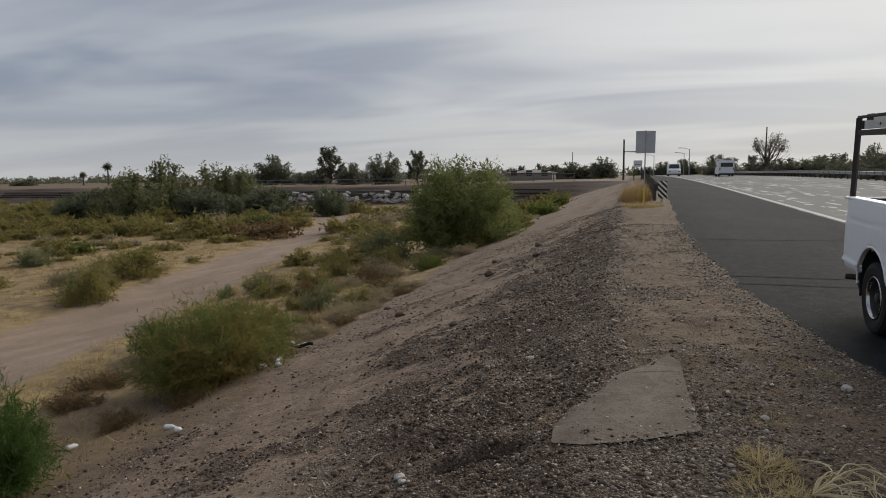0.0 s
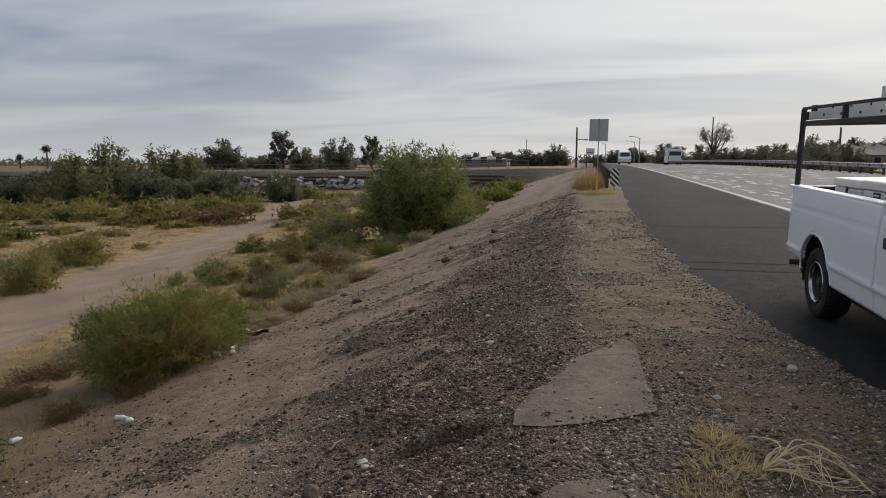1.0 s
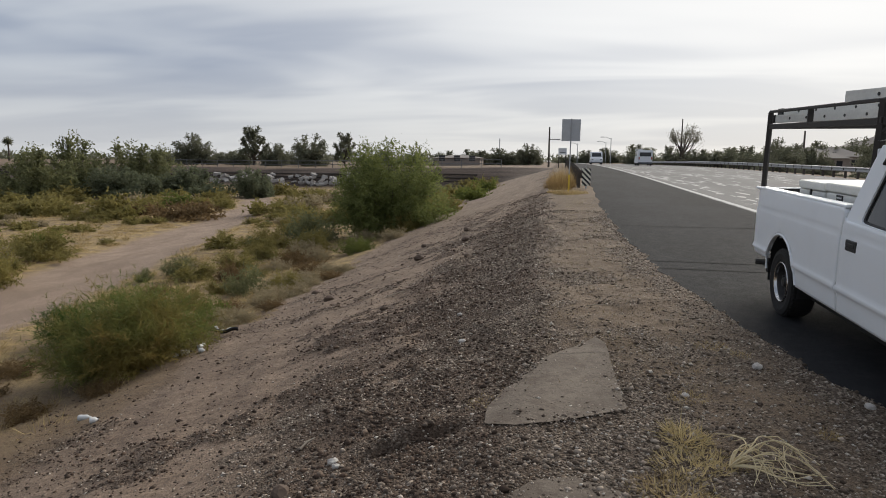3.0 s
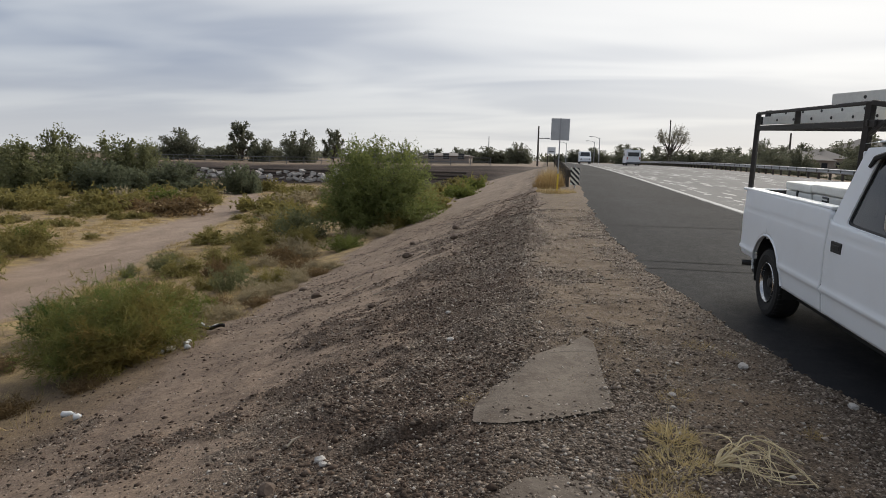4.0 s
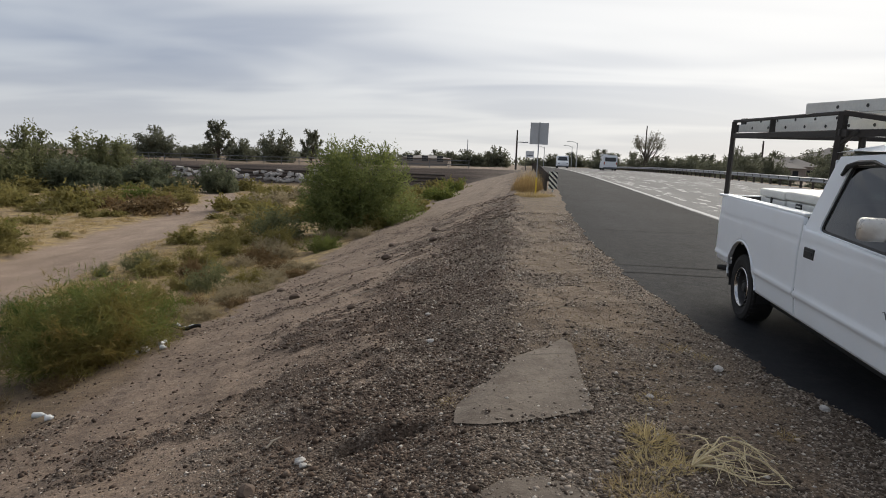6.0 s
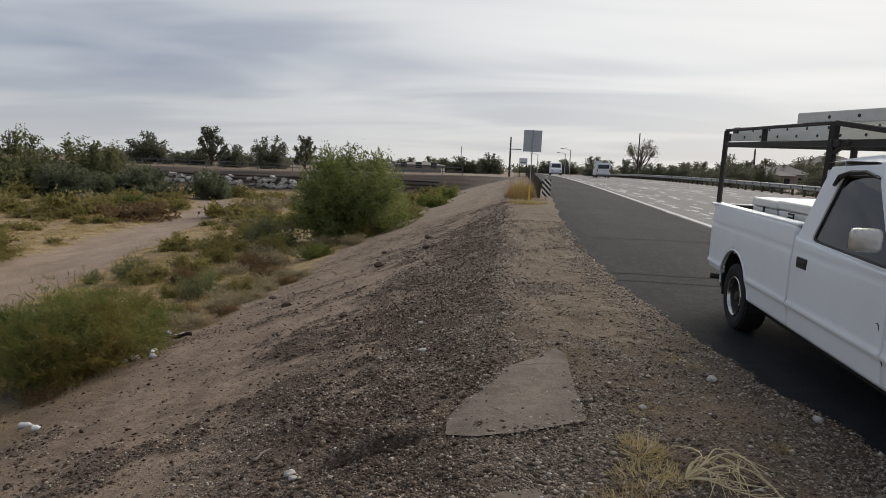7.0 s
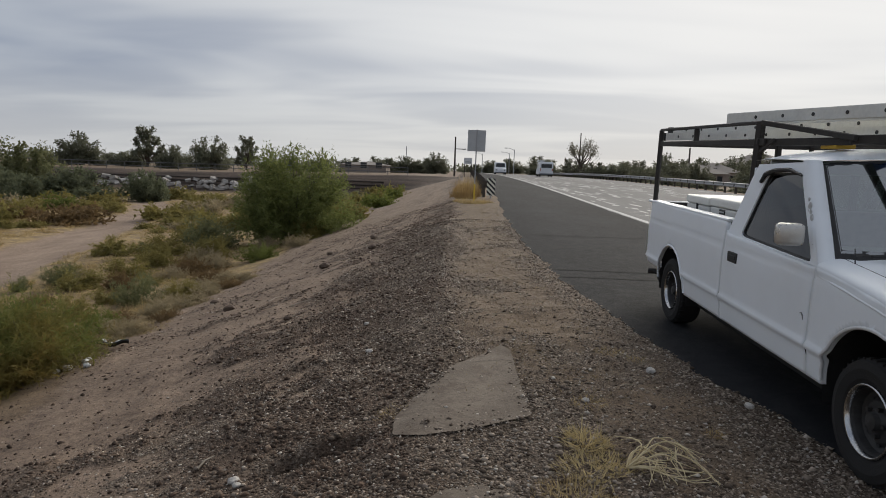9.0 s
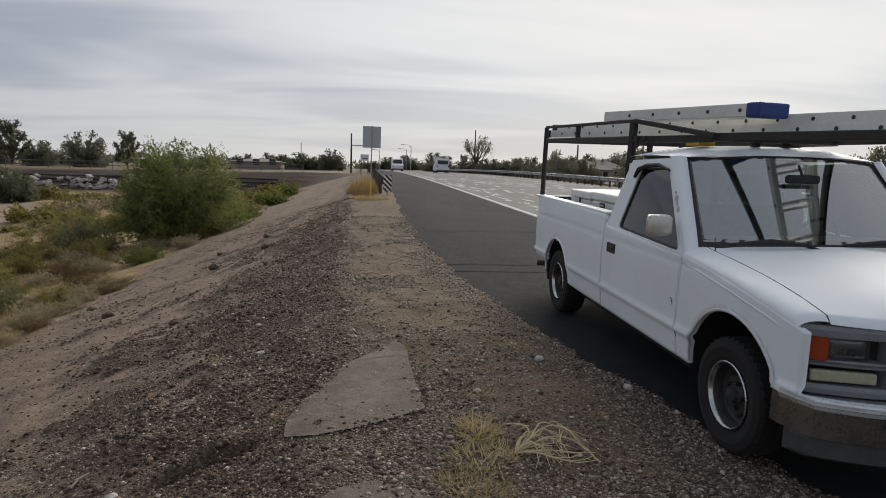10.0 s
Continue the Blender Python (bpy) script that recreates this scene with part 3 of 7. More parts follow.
def build_truck():
    for s in (-1, 1):
        side_panel("front_fender", -0.56, 0.615, s, lambda y: 0.375 if y > 0 else 0.50)
        door = side_panel("door", 0.627, 2.012, s, rocker)
        side_panel("bed_side", 2.03, 4.42, s, lambda y: 0.375 if y < 3.4 else 0.50)
        bm = bmesh.new()
        box(bm, (-0.012, -0.09, -0.042), (0.012, 0.09, 0.042), 0.008)
        box(bm, (s * 0.008 - 0.008, -0.07, -0.012), (s * 0.008 + 0.008, 0.07, 0.02), 0.005)
        h = part("door_handle", bm, BLACK, door, "black plastic door handle")
        h.location = (s * 0.965, 1.82, 0.925)
        # black strips laid in the panel gaps to stand for their shade
        for yy in (0.621, 2.021):
            bm = bmesh.new()
            tube(bm, [(s * (halfwidth(yy, z) - 0.015), yy, z) for z in np.linspace(0.40, fender_top(yy) - 0.03, 9)], 0.0062, 5)
            part("gap_shade_strip", bm, BLACK, TRUCK)
        bm = bmesh.new()
        tube(bm, [(s * (halfwidth(y, fender_top(y) - 0.05) - 0.004), y, fender_top(y) - 0.05) for y in np.linspace(0.60, -0.42, 16)], [0.004] + [0.009] * 14 + [0.003], 6)
        part("fender_crease", bm, PAINT, TRUCK, smooth=True)
        cab_side(s)
        wheel_arch(s)
    cab_and_hood()
    front_end()
    bed()
    wheels()
    interior()
    bm = bmesh.new()
    box(bm, (-0.80, -0.5, 0.24), (0.80, 4.35, 0.46), 0.04)
    tube(bm, [(-0.45, 2.2, 0.28), (-0.55, 3.4, 0.3), (-0.7, 4.3, 0.33)], 0.035)
    part("underbody", bm, BLACK, TRUCK)


def cab_side(s):
    """The painted frame round the side window, the glass and the mirror."""
    outer = [(2.02, 1.10), (1.86, 1.665), (1.10, 1.695), (0.61, 1.058)]
    inner = [(1.78, 1.105), (1.64, 1.600), (1.17, 1.622), (0.69, 1.068)]

    def ring(c, n=10, rnd=0.0):
        pts = []
        for k in range(4):
            a, b = c[k], c[(k + 1) % 4]
            for i in range(n):
                t = i / n
                t = 0.5 - 0.5 * math.cos(math.pi * t)
                pts.append((a[0] + (b[0] - a[0]) * t, a[1] + (b[1] - a[1]) * t))
        if rnd:
            m = len(pts)
            for _ in range(3):
                pts = [tuple((pts[i - 1][q] + 2 * pts[i][q] + pts[(i + 1) % m][q]) / 4 for q in (0, 1)) for i in range(m)]
        return pts

    def at(y, z, off=0.0):
        return (s * (0.952 - (z - 1.06) * 0.22 - 0.12 * max(0, z - 1.5) ** 1.5 - off), y, z)

    bm = bmesh.new()
    o, i = [bm.verts.new(at(*p)) for p in ring(outer)], [bm.verts.new(at(*p)) for p in ring(inner, rnd=1)]
    d = [bm.verts.new(at(*p, 0.05)) for p in ring(inner, rnd=1)]
    n = len(o)
    for k in range(n):
        bm.faces.new((o[k], o[(k + 1) % n], i[(k + 1) % n], i[k]))
        bm.faces.new((i[k], i[(k + 1) % n], d[(k + 1) % n], d[k]))
    part("cab_pillar", bm, PAINT, TRUCK, smooth=False)
    bm = bmesh.new()
    r0, r1 = ring(inner, rnd=1), ring([(1.76, 1.12), (1.63, 1.585), (1.18, 1.607), (0.715, 1.083)], rnd=1)
    a, b = [bm.verts.new(at(*p, 0.012)) for p in r0], [bm.verts.new(at(*p, 0.016)) for p in r1]
    for k in range(n):
        bm.faces.new((a[k], a[(k + 1) % n], b[(k + 1) % n], b[k]))
    part("window_seal", bm, BLACK, TRUCK, "black rubber window seal")
    bm = bmesh.new()
    bm.faces.new([bm.verts.new(at(*p, 0.02)) for p in r0])
    part("side_window", bm, GLASS_S, TRUCK, "dark tinted side window glass")
    bm = bmesh.new()
    tube(bm, [at(1.70, 1.53, -0.012), at(1.65, 1.595, -0.016), at(1.52, 1.625, -0.018), at(1.32, 1.635, -0.016), at(1.14, 1.60, -0.01)], [0.012, 0.02, 0.018, 0.015, 0.008], 6)
    part("rain_deflector", bm, BLACK, TRUCK, "dark plastic window deflector")
    bm = bmesh.new()
    box(bm, (-0.085, -0.045, -0.072), (0.085, 0.045, 0.072), 0.032, 3)
    m = part("mirror", bm, simple("chrome_mirror_shell", (0.50, 0.48, 0.45), (0.60, 0.58, 0.54), 4, 0.3, 0.6), TRUCK, "chrome door mirror", smooth=True)
    m.matrix_basis = pose(s * 1.05, 0.80, 1.235, 0, 0, s * 12)
    bm = bmesh.new()
    box(bm, (-0.078, 0.040, -0.062), (0.078, 0.052, 0.062), 0.01)
    part("mirror_glass", bm, BLACK, m)
    bm = bmesh.new()
    box(bm, (-s * 0.19 - 0.06, -0.03, -0.075), (-s * 0.19 + 0.06, 0.05, -0.045), 0.012)
    part("mirror_arm", bm, BLACK, m)


def wheel_arch(s):
    for cy, cz, r in ARCHES:
        bm = bmesh.new()
        n, prev = 24, None
        for k in range(n + 1):
            a = -0.25 + (math.pi + 0.5) * k / n
            y, z = cy + math.cos(a) * (r + 0.01), cz + math.sin(a) * (r + 0.01)
            ring = [bm.verts.new((s * x, y, z)) for x in (0.93, 0.60)]
            if prev:
                bm.faces.new((prev[0], ring[0], ring[1], prev[1]))
            prev = ring
        part("wheel_well", bm, BLACK, TRUCK)
        bm = bmesh.new()
        pts = []
        for k in range(25):
            a = 0.05 + (math.pi - 0.1) * k / 24
            y, z = cy + math.cos(a) * r, cz + math.sin(a) * r
            pts.append((s * (halfwidth(y, z) + 0.002), y, z))
        tube(bm, pts, 0.011, 6)
        part("arch_lip", bm, simple("worn_arch_lip", (0.55, 0.55, 0.55), (0.72, 0.72, 0.72), 15, 0.35) if s < 0 and cy < 1 else PAINT, TRUCK, smooth=True)


HOOD_LINE = np.polyfit([-0.72, -0.62, -0.45, -0.1, 0.3, 0.62], [0.890, 0.922, 0.972, 1.035, 1.085, 1.115], 3)


def hood_z(x, y):
    zc = float(np.polyval(HOOD_LINE, y))
    return zc + 0.035 * (1 - (x / 0.8) ** 2)


def front_y(x):
    """The nose in plan: swept back towards the corners."""
    return -0.72 + 0.20 * abs(x / 0.9) ** 2.6


def cab_and_hood():
    def hood(u, v):
        x = (u * 2 - 1) * 0.795
        y0, y1 = front_y(x) + 0.01, 0.60 - 0.10 * (1 - (x / 0.8) ** 2)
        y = y0 + (y1 - y0) * v
        z = hood_z(x, y)
        if v < 0.001:
            z -= 0.03
        return (x, y, z)
    grid_part("hood", hood, 40, 40, PAINT, TRUCK)
    for s in (-1, 1):
        def cap(u, v):
            a = u * math.pi / 2
            y0 = front_y(0.80 + 0.10 * math.sin(a)) + 0.012
            y = y0 + (0.612 - y0) * v
            zo, zi = fender_top(y), hood_z(0.80, y)
            w = halfwidth(y, zo)
            return (s * (0.802 + (w - 0.802) * math.sin(a)), y, zo + (zi - zo) * math.cos(a) - (0.02 if v < 0.001 else 0))
        grid_part("fender_top", cap, 10, 40, PAINT, TRUCK, flip=s > 0)

    def roof(u, v):
        x = u * 2 - 1
        y0 = 1.10 - 0.072 * (1 - x * x)
        rise = 1 - abs(2 * v - 1) ** 3.5
        return (x * 0.806, y0 + (1.95 - y0) * v, 1.694 + 0.014 * rise + (1 - abs(x) ** 3) * (0.030 + 0.060 * rise))
    grid_part("roof", roof, 36, 24, PAINT, TRUCK)

    def screen(u, v, off=0.0, k=1.0):
        x = (u * 2 - 1)
        w = (0.875 + (0.755 - 0.875) * v) * k
        y = 0.60 + (1.11 - 0.60) * v - 0.13 * (1 - x * x) * (1 - 0.45 * v) + off
        return (x * w, y, 1.085 + (1.68 - 1.085) * v + 0.045 * (1 - x * x) * v)
    grid_part("windscreen", lambda u, v: screen(0.03 + 0.94 * u, 0.10 + 0.875 * v), 16, 8, GLASS_F, TRUCK, "clear windscreen glass")
    bm = bmesh.new()
    o = [screen(*p) for p in ring_uv(0.0)]
    i = [screen(0.5 + (p[0] - 0.5) * 0.93, 0.13 + 0.835 * p[1]) for p in ring_uv(0.0)]
    ov, iv = [bm.verts.new(p) for p in o], [bm.verts.new(p) for p in i]
    for k in range(len(ov)):
        bm.faces.new((ov[k - 1], ov[k], iv[k], iv[k - 1]))
    part("windscreen_seal", bm, BLACK, TRUCK, "black rubber windscreen surround")
    for s in (-1, 1):
        bm = bmesh.new()
        top, bot = Vector((s * 0.785, 1.11, 1.70)), Vector((s * 0.905, 0.60, 1.07))
        for k in range(9):
            t = k / 8
            c = bot.lerp(top, t)
            w = 0.045
            ring = [bm.verts.new(c + Vector(p)) for p in ((s * w, 0.055, 0.0), (s * 0.035, 0, 0.008), (-s * 0.02, -0.03, 0.006), (-s * 0.05, -0.012, 0.0))]
            if k:
                for q in range(3):
                    bm.faces.new((prev[q], prev[q + 1], ring[q + 1], ring[q]))
            prev = ring
        bmesh.ops.recalc_face_normals(bm, faces=bm.faces)
        part("windscreen_pillar", bm, PAINT, TRUCK, smooth=True)
    # back of the cab with its window opening
    bm = bmesh.new()
    box(bm, (-0.93, 1.99, 0.5), (0.93, 2.02, 1.15))
    for lo, hi in (((-0.80, 1.94, 1.15), (-0.66, 1.97, 1.64)), ((0.66, 1.94, 1.15), (0.80, 1.97, 1.64)), ((-0.70, 1.90, 1.60), (0.70, 1.93, 1.71))):
        box(bm, lo, hi, 0.01)
    part("cab_back", bm, PAINT, TRUCK)
    bm = bmesh.new()
    box(bm, (-0.67, 1.966, 1.14), (0.67, 1.972, 1.61))
    part("rear_window", bm, GLASS_F, TRUCK, "cab rear window glass")
    bm = bmesh.new()
    box(bm, (-0.03, 1.960, 1.14), (0.03, 1.980, 1.61))
    part("rear_window_bar", bm, BLACK, TRUCK)
    # cowl, wipers, aerial
    bm = bmesh.new()
    box(bm, (-0.80, 0.44, 1.05), (0.80, 0.62, 1.075), 0.01)
    part("cowl", bm, BLACK, TRUCK)
    for x0, x1 in ((-0.70, -0.18), (0.10, 0.60)):
        bm = bmesh.new()
        tube(bm, [(x1 + 0.12, 0.43, 1.10), (x1 - 0.02, 0.46, 1.15), ((x0 + x1) / 2, 0.46, 1.165)], 0.012, 6)
        tube(bm, [(x0, 0.515, 1.145), ((x0 + x1) / 2, 0.475, 1.17), (x1, 0.445, 1.155)], [0.010, 0.022, 0.010], 6)
        part("wiper", bm, BLACK, TRUCK, "black windscreen wiper")
    bm = bmesh.new()
    tube(bm, [(-0.80, 0.50, 1.075), (-0.80, 0.50, 1.10)], [0.022, 0.012], 10)
    tube(bm, [(-0.80, 0.50, 1.10), (-0.80, 0.52, 1.19)], [0.004, 0.003], 6)
    part("aerial", bm, BLACK, TRUCK, "stub of a radio aerial")


def ring_uv(e, n=14):
    c = [(e, e), (1 - e, e), (1 - e, 1 - e), (e, 1 - e)]
    return [(c[k][0] + (c[(k + 1) % 4][0] - c[k][0]) * i / n, c[k][1] + (c[(k + 1) % 4][1] - c[k][1]) * i / n) for k in range(4) for i in range(n)]


def plan_band(bm, z0, z1, y_of, x0, x1, depth=0.05, n=48, tilt=0.0):
    """A band that follows the nose in plan, with thickness."""
    rows = []
    for k in range(n + 1):
        x = x0 + (x1 - x0) * k / n
        y = y_of(x)
        rows.append([bm.verts.new(p) for p in ((x, y + depth, z0), (x, y + tilt, z0), (x, y, z0 + 0.02), (x, y, z1 - 0.02), (x, y + 0.012, z1), (x, y + depth, z1))])
    for a, b in zip(rows, rows[1:]):
        for q in range(5):
            bm.faces.new((a[q], b[q], b[q + 1], a[q + 1]))
    bm.faces.new(rows[0][::-1])
    bm.faces.new(rows[-1])


def front_end():
    bezel = simple("grey_bezel_plastic", (0.15, 0.155, 0.165), (0.23, 0.235, 0.245), 9, 0.42)
    bm = bmesh.new()
    plan_band(bm, 0.846, 0.900, lambda x: front_y(x) + 0.006, -0.905, 0.905, 0.14)
    plan_band(bm, 0.560, 0.606, lambda x: front_y(x) + 0.004, -0.905, 0.905, 0.12)
    plan_band(bm, 0.700, 0.728, lambda x: front_y(x) + 0.02, -0.89, 0.89, 0.09)
    for s in (-1, 1):
        for x, w in ((0.893, 0.018), (0.505, 0.020)):
            box(bm, (s * x - w, front_y(x) + 0.008, 0.57), (s * x + w, front_y(x) + 0.12, 0.885), 0.008)
    part("headlamp_surround", bm, bezel, TRUCK, "grey plastic grille and headlamp surround")
    bm = bmesh.new()
    plan_band(bm, 0.59, 0.88, lambda x: front_y(x) + 0.11, -0.90, 0.90, 0.03)
    part("grille_backing", bm, BLACK, TRUCK)
    for k in range(4):
        bm = bmesh.new()
        plan_band(bm, 0.615 + k * 0.06, 0.635 + k * 0.06, lambda x: front_y(x) + 0.03, -0.48, 0.48, 0.05, 16)
        part("grille_bar", bm, GREYPL, TRUCK)
    for s in (-1, 1):
        holder = new("headlamp")
        holder.empty_display_size = 0.1
        holder.parent = TRUCK
        holder["label"] = "square glass headlamp with a bright reflector"
        holder.matrix_basis = pose(s * 0.695, front_y(0.70) + 0.045, 0.79, 0, 0, s * 14)
        bm = bmesh.new()
        box(bm, (-0.098, 0.012, -0.060), (0.098, 0.05, 0.060), 0.020, 3)
        part("lamp_body", bm, LENS, holder)
        bm = bmesh.new()
        box(bm, (-0.080, 0.0, -0.046), (0.080, 0.016, 0.046), 0.014, 3)
        part("reflector", bm, CHROME, holder, "bright rectangular reflector", smooth=True)
        bm = bmesh.new()
        box(bm, (-0.094, -0.012, -0.056), (0.094, -0.004, 0.056), 0.003)
        part("lens", bm, glass_mat("headlamp_lens", (0.82, 0.84, 0.85), 0.08, 0.12), holder)
        bm = bmesh.new()
        box(bm, (-0.058, 0, -0.066), (0.058, 0.09, 0.066), 0.012, 2)
        part("indicator", bm, AMBER, TRUCK, "amber corner indicator lens").matrix_basis = pose(s * 0.838, front_y(0.838) + 0.018, 0.785, 0, 0, s * 30)
        bm = bmesh.new()
        box(bm, (-0.150, 0, -0.029), (0.150, 0.04, 0.029), 0.010, 2)
        part("parking_lamp", bm, LENS2, TRUCK, "yellowed parking lamp lens").matrix_basis = pose(s * 0.712, front_y(0.712) + 0.024, 0.648, 0, 0, s * 18)

    def bumper_y(x):
        return -0.86 + 0.25 * abs(x / 0.95) ** 3 + (0.16 * max(0, abs(x) - 0.90) / 0.065)
    bm = bmesh.new()
    plan_band(bm, 0.375, 0.535, bumper_y, -0.955, 0.955, 0.06, 64)
    part("front_bumper", bm, BUMPER, TRUCK, "chrome front bumper in a tone darkened like reflected ground", smooth=False)
    # pale top strip: the light on the bumper's rim is put into its colour
    bm = bmesh.new()
    plan_band(bm, 0.535, 0.560, lambda x: bumper_y(x) + 0.004, -0.955, 0.955, 0.07, 64)
    part("bumper_top", bm, simple("sky_lit_bumper_edge", (0.66, 0.67, 0.69), (0.8, 0.8, 0.8), 9, 0.3), TRUCK)
    bm = bmesh.new()
    plan_band(bm, 0.515, 0.548, lambda x: bumper_y(x) + 0.06, -0.90, 0.90, 0.22, 48)
    part("bumper_filler", bm, bezel, TRUCK, "grey plastic filler behind the bumper")
    bm = bmesh.new()
    plan_band(bm, 0.255, 0.375, lambda x: bumper_y(x) + 0.030, -0.925, 0.925, 0.05, 48, 0.03)
    part("front_valance", bm, simple("dark_valance_plastic", (0.042, 0.046, 0.046), (0.080, 0.085, 0.083), 6, 0.45), TRUCK, "dark grey plastic valance below the bumper")


def bed():
    bm = bmesh.new()
    box(bm, (-0.86, 2.06, 0.70), (0.86, 4.36, 0.73))
    for s in (-1, 1):
        box(bm, (s * 0.84 - 0.015, 2.06, 0.73), (s * 0.84 + 0.015, 4.36, 1.195))
    box(bm, (-0.84, 2.045, 0.73), (0.84, 2.065, 1.19))
    box(bm, (-0.84, 4.33, 0.73), (0.84, 4.36, 1.19))
    part("bed_liner", bm, BLACK, TRUCK, "black bed liner")
    for s in (-1, 1):
        bm = bmesh.new()
        a, b = sorted((s * 0.83, s * 0.945))
        box(bm, (a, 2.04, 1.185), (b, 4.40, 1.213), 0.012, 2)
        part("bed_rail", bm, PAINT, TRUCK)
    bm = bmesh.new()
    box(bm, (-0.90, 4.38, 0.60), (0.90, 4.43, 1.20), 0.018, 2)
    part("tailgate", bm, PAINT, TRUCK)
    for s in (-1, 1):
        bm = bmesh.new()
        box(bm, (s * 0.83 - 0.035, 4.39, 0.80), (s * 0.83 + 0.035, 4.445, 1.13), 0.012)
        part("tail_lamp", bm, AMBER, TRUCK, "red tail lamp")
    bm = bmesh.new()
    box(bm, (-0.86, 4.42, 0.47), (0.86, 4.53, 0.60), 0.025)
    part("rear_bumper", bm, GREYPL, TRUCK, "dark step bumper")
    bm = bmesh.new()
    tube(bm, [(-0.80, 4.05, 0.40), (-0.965, 4.12, 0.40)], 0.03, 10)
    part("exhaust_pipe", bm, STEEL_DARK, TRUCK)


def wheels():
    for cy in (0.0, 3.34):
        for s in (-1, 1):
            w = new("wheel")
            w.empty_display_size = 0.1
            w.parent = TRUCK
            w.matrix_basis = pose(s * 0.835, cy, 0.336, 0, 0, 0 if s > 0 else 180)
            w.scale = (1, 0.945, 0.945)
            bm = bmesh.new()
            lathe(bm, [(0.20, -0.10), (0.285, -0.115), (0.335, -0.11), (0.352, -0.085), (0.356, 0), (0.352, 0.085), (0.335, 0.112), (0.29, 0.122), (0.235, 0.112), (0.205, 0.095), (0.20, 0.06)], 48)
            for k in range(40):
                a = k * math.tau / 40
                box(bm, (0.045, -0.007, 0.345), (0.098, 0.007, 0.3575), 0, 1, Matrix.Rotation(a, 4, "X"))
            part("tyre", bm, TYRE, w, "black worn tyre", smooth=False)
            bm = bmesh.new()
            lathe(bm, [(0.204, 0.09), (0.212, 0.108), (0.204, 0.116), (0.196, 0.110), (0.190, 0.085)], 48)
            part("rim", bm, CHROME, w, "chrome rim ring", smooth=True)
            bm = bmesh.new()
            lathe(bm, [(0.1895, 0.086), (0.182, 0.070), (0.172, 0.035), (0.140, 0.022), (0.115, 0.045), (0.075, 0.05), (0.055, 0.065), (0.045, 0.09), (0.001, 0.095)], 40)
            for k in range(5):
                a = k * math.tau / 5
                tube(bm, [(0.045, 0.082 * math.cos(a), 0.082 * math.sin(a)), (0.075, 0.082 * math.cos(a), 0.082 * math.sin(a))], 0.013, 6)
            part("wheel_disc", bm, STEEL_DARK, w, "dark steel wheel centre", smooth=False)
            for k in range(8):
                a = k * math.tau / 8
                bm = bmesh.new()
                tube(bm, [(0.024, 0.132 * math.cos(a), 0.132 * math.sin(a)), (0.0335, 0.132 * math.cos(a), 0.132 * math.sin(a))], 0.018, 10)
                part("wheel_slot", bm, BLACK, w)


def interior():
    bm = bmesh.new()
    box(bm, (-0.78, 0.55, 0.80), (0.78, 1.02, 1.15), 0.06, 3)
    part("dashboard", bm, BLACK, TRUCK, "black plastic dashboard")
    bm = bmesh.new()
    box(bm, (-0.70, 1.25, 0.62), (0.70, 1.85, 0.86), 0.06, 3)
    box(bm, (-0.70, 1.70, 0.80), (0.70, 1.90, 1.32), 0.06, 3)
    part("bench_seat", bm, SEATM, TRUCK, "grey cloth bench seat", smooth=False)
    bm = bmesh.new()
    pts = [(0.36 + 0.19 * math.cos(a * math.tau / 24), 1.14 - 0.07 * math.sin(a * math.tau / 24), 1.10 + 0.17 * math.sin(a * math.tau / 24)) for a in range(25)]
    tube(bm, pts, 0.014, 6, cap=False)
    tube(bm, [(0.20, 1.14, 1.10), (0.36, 1.10, 1.08), (0.52, 1.14, 1.10)], 0.02, 6)
    tube(bm, [(0.36, 1.10, 1.08), (0.36, 0.90, 1.0)], 0.03, 6)
    part("steering_wheel", bm, BLACK, TRUCK)
    bm = bmesh.new()
    box(bm, (-0.13, 0.83, 1.535), (0.13, 0.86, 1.595), 0.02, 2)
    tube(bm, [(0, 0.85, 1.59), (0, 0.90, 1.66)], 0.01, 6)
    part("rear_view_mirror", bm, BLACK, TRUCK)
    bm = bmesh.new()
    box(bm, (-0.78, 0.6, 0.45), (0.78, 1.98, 0.60))
    part("cab_floor", bm, BLACK, TRUCK)
    bm = bmesh.new()
    box(bm, (-0.70, 1.12, 1.690), (0.70, 1.90, 1.702))
    part("headlining", bm, SEATM, TRUCK)


build_truck()


CHIP = simple("bare_primer", (0.40, 0.40, 0.40), (0.56, 0.56, 0.56), 40, 0.7)


